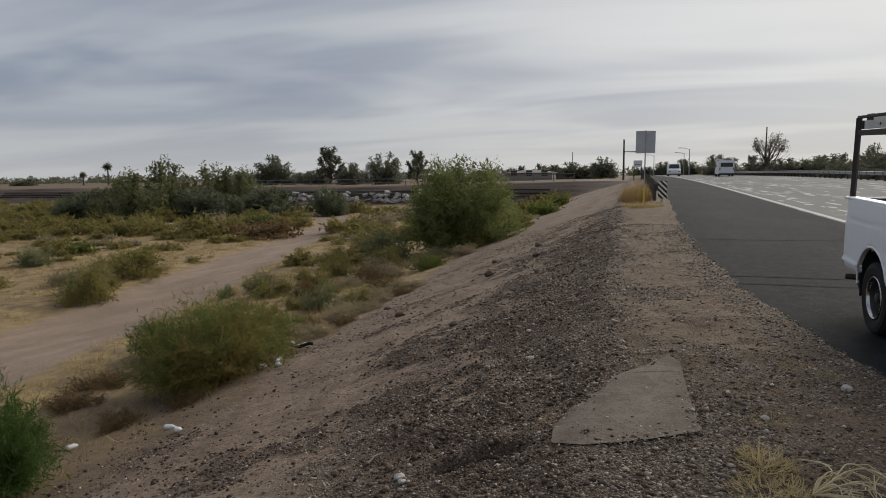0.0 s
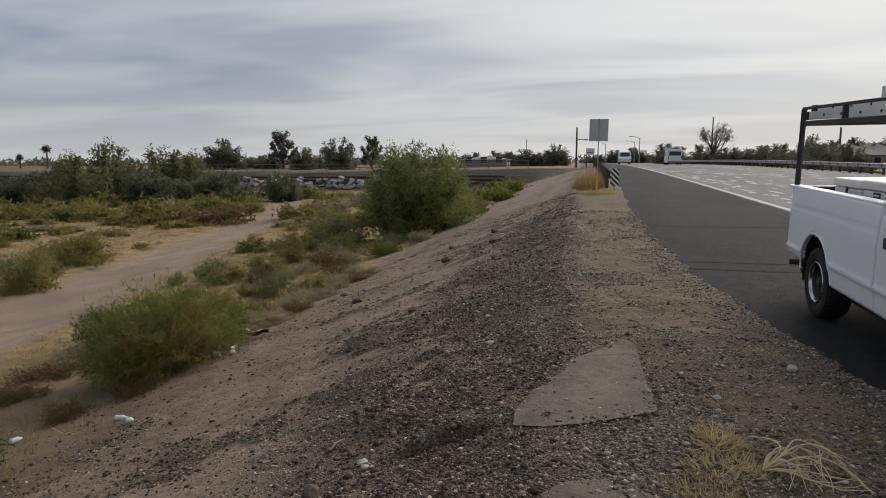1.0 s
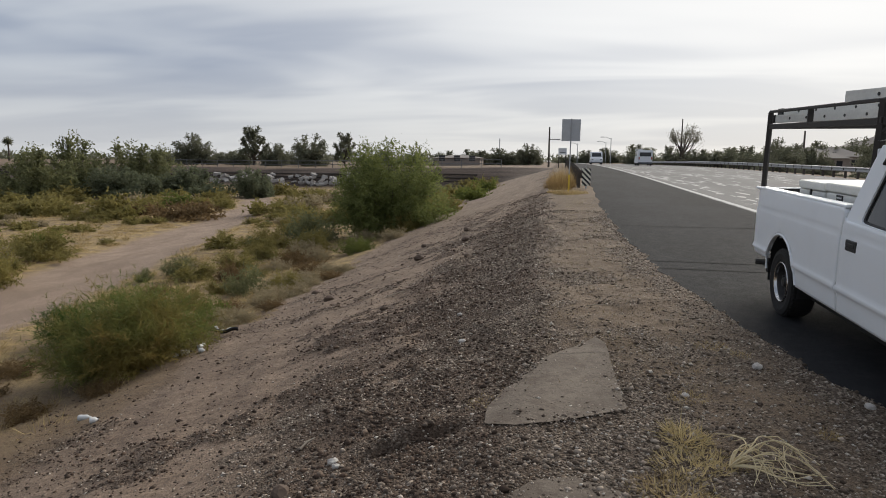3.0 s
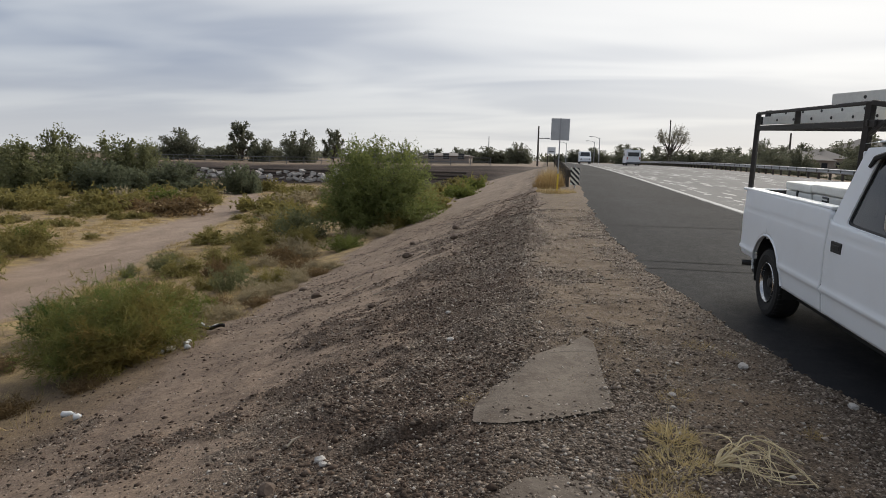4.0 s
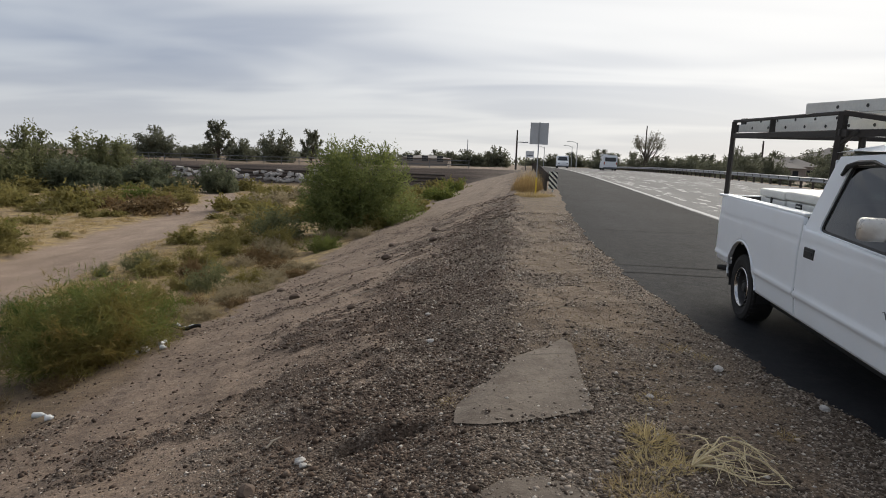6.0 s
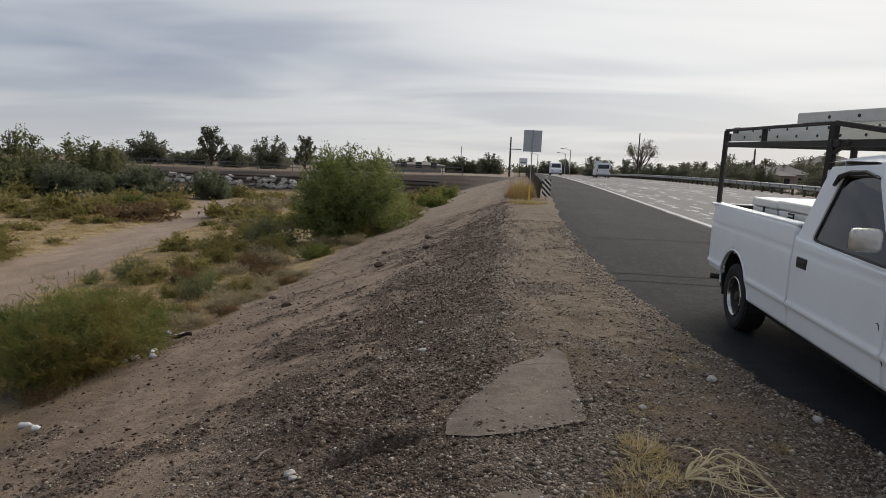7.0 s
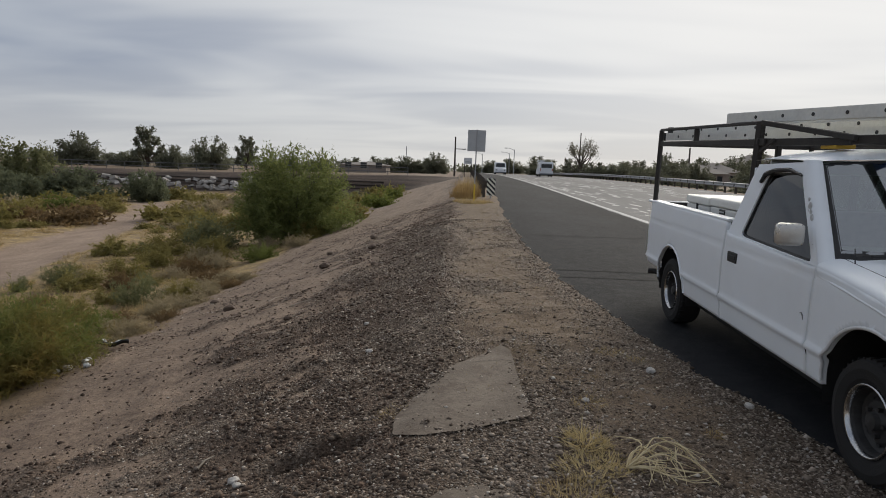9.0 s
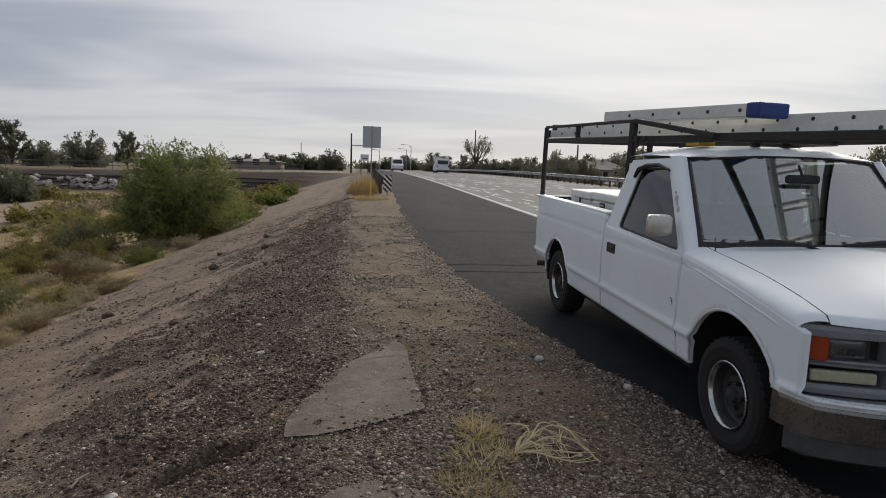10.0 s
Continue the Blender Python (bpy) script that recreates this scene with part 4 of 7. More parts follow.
def wear_marks():
    """A dark scratch on the door and bare chips on the windscreen pillar."""
    bm = bmesh.new()
    tube(bm, [(-0.9735, 0.72, 0.745), (-0.974, 0.70, 0.752), (-0.975, 0.685, 0.74), (-0.975, 0.675, 0.71)], [0.003, 0.004, 0.004, 0.002], 5)
    part("scratch", bm, GREYPL, TRUCK, "dark scratch on the door")
    rng = random.Random(3)
    for t, w in ((0.42, 0.020), (0.48, 0.013), (0.53, 0.024), (0.60, 0.010)):
        c = Vector((-0.905, 0.60, 1.07)).lerp(Vector((-0.785, 1.11, 1.70)), t) + Vector((-0.042, 0.035, 0.004))
        bm = bmesh.new()
        vs = [bm.verts.new(c + Vector((-0.004, math.cos(a) * w * rng.uniform(0.6, 1.1), math.sin(a) * w * 1.5 * rng.uniform(0.6, 1.1)))) for a in (k * math.tau / 9 for k in range(9))]
        vs2 = [bm.verts.new(v.co + Vector((0.006, 0, 0))) for v in vs]
        bm.faces.new(vs)
        for k in range(9):
            bm.faces.new((vs[k - 1], vs[k], vs2[k], vs2[k - 1]))
        part("paint_chip", bm, CHIP, TRUCK, "grey chip in the white paint")


wear_marks()


# ---- ladder rack on the truck ----
def build_rack():
    rack = new("ladder_rack")
    rack.parent = TRUCK
    rack["label"] = "black steel ladder rack over bed and cab"
    def bar(name, a, b, w=0.045, h=0.045):
        bm = bmesh.new()
        beam(bm, a, b, w, h, 0.005)
        return part(name, bm, RACK, rack)
    for s in (-1, 1):
        bar("rear_post", (s * 0.885, 4.33, 1.21), (s * 0.86, 4.36, 2.02))
        bar("front_post", (s * 0.76, 2.10, 0.74), (s * 0.74, 2.06, 2.01), 0.055, 0.055)
        bar("gusset", (s * 0.74, 2.05, 1.76), (s * 0.71, 1.86, 1.86), 0.03, 0.03)
        bar("side_rail", (s * 0.86, 4.38, 1.865), (s * 0.735, 1.95, 1.842), 0.04, 0.055)
        bar("top_rail", (s * 0.86, 4.38, 2.025), (s * 0.74, 2.04, 2.0), 0.03, 0.03)
        bar("diagonal_rail", (s * 0.74, 2.04, 2.0), (s * 0.52, 1.12, 1.86), 0.035, 0.04)
        bar("cab_rail", (s * 0.74, 2.05, 1.842), (s * 0.50, 1.2, 1.84), 0.04, 0.055)
        # added dark bars: the left stands for the ladder's shaded underside, the right matches
        bar("added_cab_bar", (s * 0.50, 1.22, 1.85), (0.40 if s < 0 else 0.50, -0.9, 1.86), 0.045, 0.06)
        bar("roof_foot", (s * 0.12, 1.25, 1.79), (s * 0.12, 1.25, 1.85), 0.06, 0.05)
        bar("short_post", (s * 0.62, 1.98, 1.5), (s * 0.62, 1.98, 1.85), 0.04, 0.04)
        bar("middle_upright", (s * 0.805, 3.35, 1.86), (s * 0.805, 3.35, 2.0), 0.05, 0.03)
    for y, x, z in ((4.36, 0.88, 1.865), (2.05, 0.77, 1.85), (1.2, 0.52, 1.845), (-0.72, 0.5, 1.84)):
        bar("cross_bar", (-x, y, z), (x, y, z), 0.05, 0.05)
    bm = bmesh.new()
    box(bm, (-0.55, 1.30, 1.79), (-0.41, 1.50, 1.82), 0.008)
    part("rubber_pad", bm, YELLOW, rack, "yellow rubber pad")


def build_ladder(name, m, length, rails, width, label, cap=None, pitch=0.305):
    """A ladder: channel side rails with flanges, round rungs whose ends show in the rail."""
    ob = thing(name, m, label, "ladder")
    for s in (-1, 1):
        bm = bmesh.new()
        x = s * width / 2
        box(bm, (x - 0.004, 0, -rails / 2), (x + 0.004, length, rails / 2))
        for z in (-rails / 2, rails / 2):
            a, b = sorted((x - s * 0.003, x - s * 0.032))
            box(bm, (a, 0, z - 0.004), (b, length, z + 0.004))
        part("side_rail", bm, ALU, ob)
    for k in range(int(length / pitch)):
        y = 0.16 + k * pitch
        bm = bmesh.new()
        tube(bm, [(-width / 2 - 0.006, y, 0), (width / 2 + 0.006, y, 0)], 0.016, 8)
        rung = part("rung", bm, ALU, ob)
        for s in (-1, 1):
            bm = bmesh.new()
            tube(bm, [(s * (width / 2 + 0.005), y, 0), (s * (width / 2 + 0.009), y, 0)], 0.015, 8)
            part("rung_end", bm, STEEL_DARK, rung)
    if cap:
        bm = bmesh.new()
        box(bm, (-width / 2 - 0.01, -0.01, -rails / 2 - 0.012), (width / 2 + 0.01, 0.11, rails / 2 + 0.012), 0.015, 2)
        part("top_cap", bm, cap, ob, "blue plastic ladder cap")
    else:
        for s in (-1, 1):
            bm = bmesh.new()
            box(bm, (s * width / 2 - 0.02, length - 0.06, -rails / 2 - 0.006), (s * width / 2 + 0.02, length + 0.04, rails / 2 + 0.006), 0.008)
            part("foot", bm, BLACK, ob)
    return ob


build_rack()
BASE = TRUCK.matrix_world
build_ladder("extension_ladder", BASE @ pose(0.66, -1.28, 1.890, 0.6, 0, 11.9), 6.0, 0.078, 0.42, "dull aluminium extension ladder lying across the truck's rack")
build_ladder("extension_ladder", BASE @ pose(0.64, -1.05, 1.965, 0.6, 0, 11.9), 5.7, 0.070, 0.38, "upper section of a dull aluminium extension ladder on the rack")
build_ladder("step_ladder", BASE @ pose(-0.18, 0.98, 2.042, 0.6, 0, 16), 1.75, 0.085, 0.28, "grey step ladder with a blue cap on the truck's rack", BLUEM)


# ---- tool chests in the truck's bed ----
def build_toolbox(x0, x1, y0, y1, z0, z1, label, badge):
    ob = thing("toolbox", BASE @ pose(0, 0, 0), label, "toolbox", "tool chests in the truck bed")
    bm = bmesh.new()
    box(bm, (x0, y0, z0), (x1, y1, z1 - 0.085), 0.015, 2)
    part("body", bm, BOXM, ob)
    bm = bmesh.new()
    box(bm, (x0 - 0.012, y0 - 0.008, z1 - 0.08), (x1 + 0.012, y1 + 0.008, z1), 0.02, 3)
    part("lid", bm, BOXM, ob)
    bm = bmesh.new()
    if badge:
        box(bm, (x0 - 0.007, y0 + 0.40, z1 - 0.20), (x0 + 0.003, y0 + 0.53, z1 - 0.095), 0.004)
        part("label_plate", bm, BLACK, ob, "dark label plate")
        for k in range(3):
            bm = bmesh.new()
            box(bm, (x0 - 0.010, y0 + 0.415, z1 - 0.185 + k * 0.03), (x0 - 0.006, y0 + 0.515, z1 - 0.172 + k * 0.03))
            part("label_bar", bm, ALU, ob)
    else:
        box(bm, (x0 - 0.010, (y0 + y1) / 2 - 0.02, z1 - 0.14), (x0 + 0.004, (y0 + y1) / 2 + 0.02, z1 - 0.07), 0.006)
        part("latch", bm, BLACK, ob, "black latch")


build_toolbox(-0.74, 0.15, 2.22, 2.98, 0.73, 1.335, "chalky white plastic tool chest in the truck bed", True)
build_toolbox(-0.74, 0.0, 3.02, 3.66, 0.73, 1.325, "smaller chalky white tool chest beside the larger one", False)


# ---- plants ----
def leaf_mat(name, a, b, c=None, rough=0.75):
    m = Mat(name, rough, 0, 0.25)
    col = m.mix(m.island(), a, b)
    col = m.mix(m.math("MULTIPLY", m.noise(1.1, 4, 0.6, 0.4, 0.65), 0.75), col, c or tuple(q * 0.7 for q in a))
    col = m.mix(m.math("MULTIPLY", m.rand(), 0.30), col, tuple(q * 0.6 + 0.02 for q in b))
    m.set(Base_Color=col)
    # thin leaves let part of the light through
    tr, mx = m.t.nodes.new("ShaderNodeBsdfTranslucent"), m.t.nodes.new("ShaderNodeMixShader")
    m.put(tr.inputs["Color"], col)
    mx.inputs[0].default_value = 0.42
    m.t.links.new(m.b.outputs[0], mx.inputs[1])
    m.t.links.new(tr.outputs[0], mx.inputs[2])
    m.t.links.new(mx.outputs[0], m.t.nodes["Material Output"].inputs["Surface"])
    return m.m


BARK = simple("grey_brown_bark", (0.060, 0.048, 0.038), (0.12, 0.10, 0.082), 14, 0.9, bump=0.4)
DEADWOOD = simple("bleached_dead_wood", (0.24, 0.20, 0.155), (0.38, 0.33, 0.26), 20, 0.85)
L_MESQ = leaf_mat("mesquite_leaf", (0.135, 0.168, 0.048), (0.290, 0.315, 0.104), (0.088, 0.108, 0.034))
L_BROOM = leaf_mat("green_broom_twig", (0.098, 0.128, 0.032), (0.185, 0.202, 0.058), (0.240, 0.146, 0.045))
L_OLIVE = leaf_mat("olive_scrub_leaf", (0.200, 0.172, 0.054), (0.320, 0.268, 0.092), (0.150, 0.140, 0.046))
L_GREEN = leaf_mat("fresh_scrub_leaf", (0.125, 0.152, 0.034), (0.205, 0.225, 0.055))
L_GREY = leaf_mat("grey_sage_leaf", (0.290, 0.240, 0.145), (0.440, 0.370, 0.235), (0.210, 0.165, 0.098))
L_DARK = leaf_mat("dark_thicket_leaf", (0.150, 0.158, 0.074), (0.255, 0.258, 0.122), (0.118, 0.126, 0.064))
# far leaves paler and bluer: distance haze mixed into their colour
L_FAR = leaf_mat("hazed_far_leaf", (0.135, 0.140, 0.092), (0.220, 0.222, 0.150), (0.120, 0.124, 0.088))
L_BROWN = leaf_mat("dry_brown_scrub", (0.152, 0.099, 0.046), (0.244, 0.165, 0.077), (0.104, 0.070, 0.036))
L_LITTER = leaf_mat("trodden_straw", (0.22, 0.165, 0.085), (0.46, 0.36, 0.20), (0.15, 0.11, 0.06))
L_STRAW = leaf_mat("dry_straw_grass", (0.34, 0.25, 0.115), (0.56, 0.44, 0.23), (0.26, 0.18, 0.08))


def tri_mesh(name, P, material, parent=None, label=""):
    """A mesh of loose triangles, P of shape (n, 3, 3)."""
    n = len(P)
    me = bpy.data.meshes.new(name)
    me.vertices.add(n * 3)
    me.vertices.foreach_set("co", np.ascontiguousarray(P, np.float32).ravel())
    me.loops.add(n * 3)
    me.loops.foreach_set("vertex_index", np.arange(n * 3, dtype=np.int32))
    me.polygons.add(n)
    me.polygons.foreach_set("loop_start", np.arange(n, dtype=np.int32) * 3)
    me.update(calc_edges=True)
    me.materials.append(material)
    ob = new(name, me)
    if parent:
        ob.parent = parent
    if label:
        ob["label"] = label
    return ob


def unit(v):
    return v / np.maximum(np.linalg.norm(v, axis=-1, keepdims=True), 1e-9)


def leaves(rng, at, along, length, width, wild=0.8):
    """A narrow triangle for each point, lying roughly along its twig."""
    n = len(at)
    d = unit(along + wild * rng.normal(size=(n, 3)))
    s = unit(np.cross(d, rng.normal(size=(n, 3))))
    L = length * rng.uniform(0.55, 1.3, (n, 1))
    W = width * rng.uniform(0.6, 1.3, (n, 1))
    return np.stack([at - s * W / 2, at + s * W / 2, at + d * L], 1)


def crown_points(rng, n_limb, n_twig, n_leaf, radius, height, base, open_=0.25, rise=0.6, lump=0.35, low=0.25, twig=(0.18, 0.46), bound=0.0, floor=0.02):
    """Limb lines and leaf places of an uneven crown of twigs round a base point."""
    limbs, P, D = [], [], []
    for k in range(n_limb):
        az = rng.uniform(0, math.tau)
        el = math.asin(rng.uniform(low, 0.98))
        reach = 0.92 + lump * rng.normal() * 0.45
        tip = np.array([math.cos(az) * math.cos(el) * radius, math.sin(az) * math.cos(el) * radius, base + math.sin(el) * (height - base)]) * [1, 1, 1] * np.clip(reach, 0.6, 1.03)
        start = np.array([rng.normal() * 0.06 * radius, rng.normal() * 0.06 * radius, base * rng.uniform(0.2, 1)])
        mid = start + (tip - start) * 0.5 + np.array([0, 0, -0.10 * height * (1 - rise)]) + rng.normal(size=3) * 0.05 * radius
        ts = np.linspace(0, 1, 6)[:, None]
        limbs.append((1 - ts) ** 2 * start + 2 * ts * (1 - ts) * mid + ts ** 2 * tip)
        t = rng.uniform(open_, 1.0, (n_twig, 1))
        o = (1 - t) ** 2 * start + 2 * t * (1 - t) * mid + t ** 2 * tip
        out = unit(tip - start)
        d = unit(out * 0.3 + 0.8 * rng.normal(size=(n_twig, 3)) + [0, 0, rise * 0.2])
        ln = radius * rng.uniform(*twig, (n_twig, 1))
        q = rng.uniform(0, 1, (n_twig, n_leaf, 1))
        P.append((o[:, None] + d[:, None] * q * ln[:, None] - np.array([0, 0, 0.10]) * (q ** 2) * radius * (1 - rise)).reshape(-1, 3))
        D.append(np.repeat(d, n_leaf, 0))
    P, D = np.concatenate(P), np.concatenate(D)
    if bound:
        # twigs that stick out of the crown's round outline are bent back into it
        q = P - [0, 0, base]
        r = np.linalg.norm(q / [radius, radius, np.maximum(height - base, 0.1)], axis=1)
        edge = bound * (1 + 0.10 * wave(q[:, 0] * 3 / radius, q[:, 1] * 3 / radius + q[:, 2] * 2.3 / radius, 0.8, radius))
        P = np.where((r > edge)[:, None], [0, 0, base] + q * (edge / np.maximum(r, 1e-6) * rng.uniform(0.72, 1.03, len(r)))[:, None], P)
    keep = P[:, 2] > floor
    return limbs, P[keep], D[keep]


def build_plant(name, label, category, seed, radius, height, leafm, n_limb=16, n_twig=14, n_leaf=10, leaf=(0.06, 0.012), base=0.08, trunk=0.02,
                crown_name="foliage", bark=None, group="", **kw):
    """A shrub or tree at the origin: trunk and limbs, and a crown of many small leaves."""
    rng = np.random.default_rng(seed)
    ob = thing(name, pose(0, 0, 0), label, category, group)
    limbs, P, D = crown_points(rng, n_limb, n_twig, n_leaf, radius, height, base, **kw)
    bm = bmesh.new()
    if base > 0.3:
        tube(bm, [(0, 0, -0.1), (0.03 * base, 0.02 * base, base * 0.5), (-0.02 * base, 0.05 * base, base)], [trunk, trunk * 0.85, trunk * 0.7], 8)
    for ln in limbs if radius > 1.1 else limbs[::4]:
        tube(bm, ln if radius > 1.1 else ln[::2], list(np.linspace(trunk * 0.5, trunk * 0.06, len(ln if radius > 1.1 else ln[::2]))), 3, cap=False)
    part("trunk" if base > 0.3 else "stem", bm, bark or BARK, ob)
    tri_mesh(crown_name, leaves(rng, P, D, *leaf), leafm, ob)
    return ob


def place(src, x, y, sx, sz=None, turn=0.0, z=None):
    """Moves a first build, or copies it, to a spot on the ground."""
    m = pose(x, y, (ground_z(x, y) - 0.04) if z is None else z, 0, 0, turn)
    if src.get("used"):
        ob = copy_thing(src, m)
    else:
        src["used"] = 1
        ob = src
        ob.matrix_world = m
    ob.scale = (sx, sx, sz or sx)
    return ob


# mesquite beside the bank
build_plant("mesquite_tree", "large green mesquite bush at the foot of the bank", "tree", 5, 2.7, 4.2, L_MESQ, 95, 46, 16, (0.13, 0.050), 0.22, 0.055, "crown",
            open_=0.22, rise=0.8, lump=0.14, low=0.02, bound=1.06).matrix_world = pose(-7.3, 27.5, ground_z(-7.3, 27.5))
# broom-like shrubs nearest the camera
near1 = build_plant("broom_shrub", "feathery green and rust-brown broom shrub by the wash", "shrub", 11, 1.25, 1.25, L_BROOM, 120, 34, 16, (0.11, 0.010), 0.05, 0.012, open_=0.25, rise=0.9, low=0.12)
place(near1, -6.3, 8.5, 1.0, 1.0)
near2 = build_plant("broom_shrub", "fresh green broom shrub on the wash floor", "shrub", 12, 0.8, 1.05, leaf_mat("green_broom", (0.055, 0.10, 0.018), (0.10, 0.155, 0.036)), 80, 30, 14, (0.10, 0.009), 0.05, 0.010, open_=0.2, rise=0.9)
place(near2, -6.05, 4.6, 0.8, 1.1)
place(near2, -7.4, 10.2, 1.0, 0.85, 120)
place(near2, -8.6, 10.0, 0.9, 0.75, 220)

# scrub of the wash: a few kinds, repeated
SCRUB = (("olive_scrub", "olive-green desert scrub bush in the wash", 0.95, L_OLIVE, None, 0.35), ("olive_scrub", "low yellowish olive scrub bush in the wash", 0.75, L_OLIVE, None, 0.5),
         ("green_scrub", "fresh green scrub bush in the wash", 0.9, L_GREEN, None, 0.35), ("sage_bush", "dry grey sage bush in the wash", 0.75, L_GREY, DEADWOOD, 0.35),
         ("brown_scrub", "dry brown scrub bush in the wash", 0.7, L_BROWN, None, 0.35), ("dark_scrub", "dark green creosote bush in the wash", 1.0, L_DARK, None, 0.35))
KINDS = [build_plant(n, t, "shrub", 21 + k, 1.0, h, m, 38, 20, 9, (0.080, 0.032), 0.05, 0.012, group="scrub bushes of the wash", low=0.05, bark=w, lump=q) for k, (n, t, h, m, w, q) in enumerate(SCRUB)]
FAR_KINDS = [build_plant(n, t, "shrub", 61 + k, 1.0, h, m, 26, 12, 7, (0.13, 0.080), 0.05, 0.012, group="scrub bushes of the wash", low=0.05, bark=w, lump=q) for k, (n, t, h, m, w, q) in enumerate(SCRUB)]
# (kind, x, y, half width, height)
SPOTS = [
    (3, -5.75, 9.4, 0.40, 0.30), (3, -5.85, 10.9, 0.42, 0.32), (4, -5.6, 11.9, 0.36, 0.26), (3, -5.75, 13.3, 0.45, 0.30), (4, -5.7, 15.4, 0.42, 0.32), (3, -5.6, 16.4, 0.40, 0.26), (4, -6.6, 9.6, 0.45, 0.4), (0, -6.6, 14.6, 0.5, 0.55),
    (4, -7.3, 5.7, 0.45, 0.28), (4, -6.9, 4.9, 0.4, 0.24), (3, -7.9, 6.3, 0.4, 0.26),
    (5, -11.7, 16.3, 0.30, 0.42), (5, -11.2, 17.2, 0.50, 0.62), (0, -13.6, 24.3, 0.46, 0.56), (5, -7.8, 14.9, 0.62, 0.80), (4, -9.2, 16.6, 0.5, 0.70),
    (5, -10.4, 25.7, 1.5, 1.3), (0, -11.8, 27.5, 1.2, 1.1), (2, -6.95, 21.3, 0.80, 0.62), (3, -7.1, 16.2, 0.80, 0.42), (3, -7.6, 24.6, 0.5, 0.6),
    (0, -15.3, 14.7, 0.9, 1.15), (5, -16.4, 15.6, 0.7, 0.8), (0, -17.3, 18.7, 1.15, 1.05), (5, -25, 21.2, 1.0, 0.86), (4, -6.5, 6.6, 0.42, 0.30),
    (0, -30.1, 38.7, 1.2, 0.9), (0, -15.3, 35.1, 1.6, 0.8), (0, -5.9, 33.0, 1.3, 0.9), (2, -5.6, 41.6, 1.3, 0.95), (2, -5.8, 53, 1.2, 1.1),
    (0, -8.2, 33.8, 1.0, 0.95), (5, -9.7, 49, 1.3, 1.5), (3, -8.6, 18.4, 0.6, 0.45), (4, -7.2, 18.2, 0.7, 0.5), (3, -6.2, 15.6, 0.55, 0.35),
    (4, -8.7, 19.8, 0.8, 0.6), (0, -9.0, 22.4, 0.9, 0.8), (3, -8.0, 20.3, 0.6, 0.55), (4, -10.2, 14.6, 0.45, 0.4), (3, -9.3, 13.3, 0.55, 0.35),
    (4, -7.0, 12.6, 0.5, 0.4), (3, -6.5, 11.6, 0.45, 0.35), (0, -8.2, 12.9, 0.55, 0.6), (4, -8.1, 7.3, 0.5, 0.32), (4, -8.4, 8.3, 0.6, 0.3),
    (3, -6.15, 12.7, 0.5, 0.38), (3, -6.5, 13.6, 0.55, 0.42), (3, -5.95, 14.5, 0.45, 0.3), (3, -5.72, 8.75, 0.42, 0.30), (3, -6.9, 10.6, 0.5, 0.38), (4, -5.9, 7.3, 0.35, 0.26), (3, -6.3, 17.0, 0.5, 0.36),
    (2, -7.0, 12.0, 0.45, 0.5), (0, -9.9, 20.6, 0.8, 0.7), (3, -8.9, 21.4, 0.7, 0.6), (0, -10.9, 22.6, 0.9, 0.8), (0, -6.4, 26.2, 0.9, 0.8), (3, -6.1, 23.2, 0.6, 0.5),
    (0, -6.6, 37, 1.2, 1.0), (2, -6.4, 45.5, 1.2, 1.0), (0, -6.9, 49, 1.2, 1.2), (0, -8.3, 39.5, 1.4, 1.1), (5, -9.5, 43, 1.3, 1.2), (0, -6.6, 58, 1.3, 1.2), (2, -7.5, 63, 1.4, 1.2),
]


def scatter_scrub():
    rng = random.Random(4)
    for k, x, y, r, h in SPOTS:
        place((KINDS if y < 28 else FAR_KINDS)[k], x, y, r, h / 0.9, rng.uniform(0, 360))
    taken = [(x, y, r) for _, x, y, r, _ in SPOTS]
    for lo, hi, want, small, large in ((13, 34, 120, 0.35, 0.95), (32, 78, 340, 0.7, 1.9)):
        n, tries = 0, 0
        while n < want and tries < 20000:
            tries += 1
            y = lo + (hi - lo) * rng.random()
            x = -7.0 - 1.45 * y * rng.random() - 3 * rng.random()
            d = x - float(track_x(y))
            if abs(d) < 2.2 or ground_z(x, y) > -1.3 or (y > 66 and -42 < x < -13) or (x > -8 and y < 30) or (-4.2 < d < 0 and y < 16):
                continue
            r = rng.uniform(small, large)
            if any(math.hypot(x - a, y - b) < 0.5 * (r + c) for a, b, c in taken):
                continue
            taken.append((x, y, r))
            k = rng.choices(range(6), (42, 34, 7, 9, 7, 3))[0]
            place((KINDS if y < 21 else FAR_KINDS)[k], x, y, r, r * rng.uniform(0.6, 0.95), rng.uniform(0, 360))
            n += 1


scatter_scrub()

# thicket of trees in the middle of the wash
TH = build_plant("desert_willow", "dark green thicket tree in the wash", "tree", 31, 2.6, 4.4, L_DARK, 50, 34, 13, (0.12, 0.12), 0.35, 0.07, "crown", group="thicket in the wash", low=0.0, rise=0.7, lump=0.10, twig=(0.12, 0.34), bound=0.98)
TH2 = build_plant("desert_willow", "rounded grey-green thicket tree in the wash", "tree", 32, 2.5, 2.7, leaf_mat("grey_green_leaf", (0.135, 0.150, 0.090), (0.220, 0.238, 0.145)), 46, 32, 11, (0.16, 0.11), 0.3, 0.06, "crown", group="thicket in the wash", low=0.0, lump=0.08, twig=(0.12, 0.34), bound=0.98)
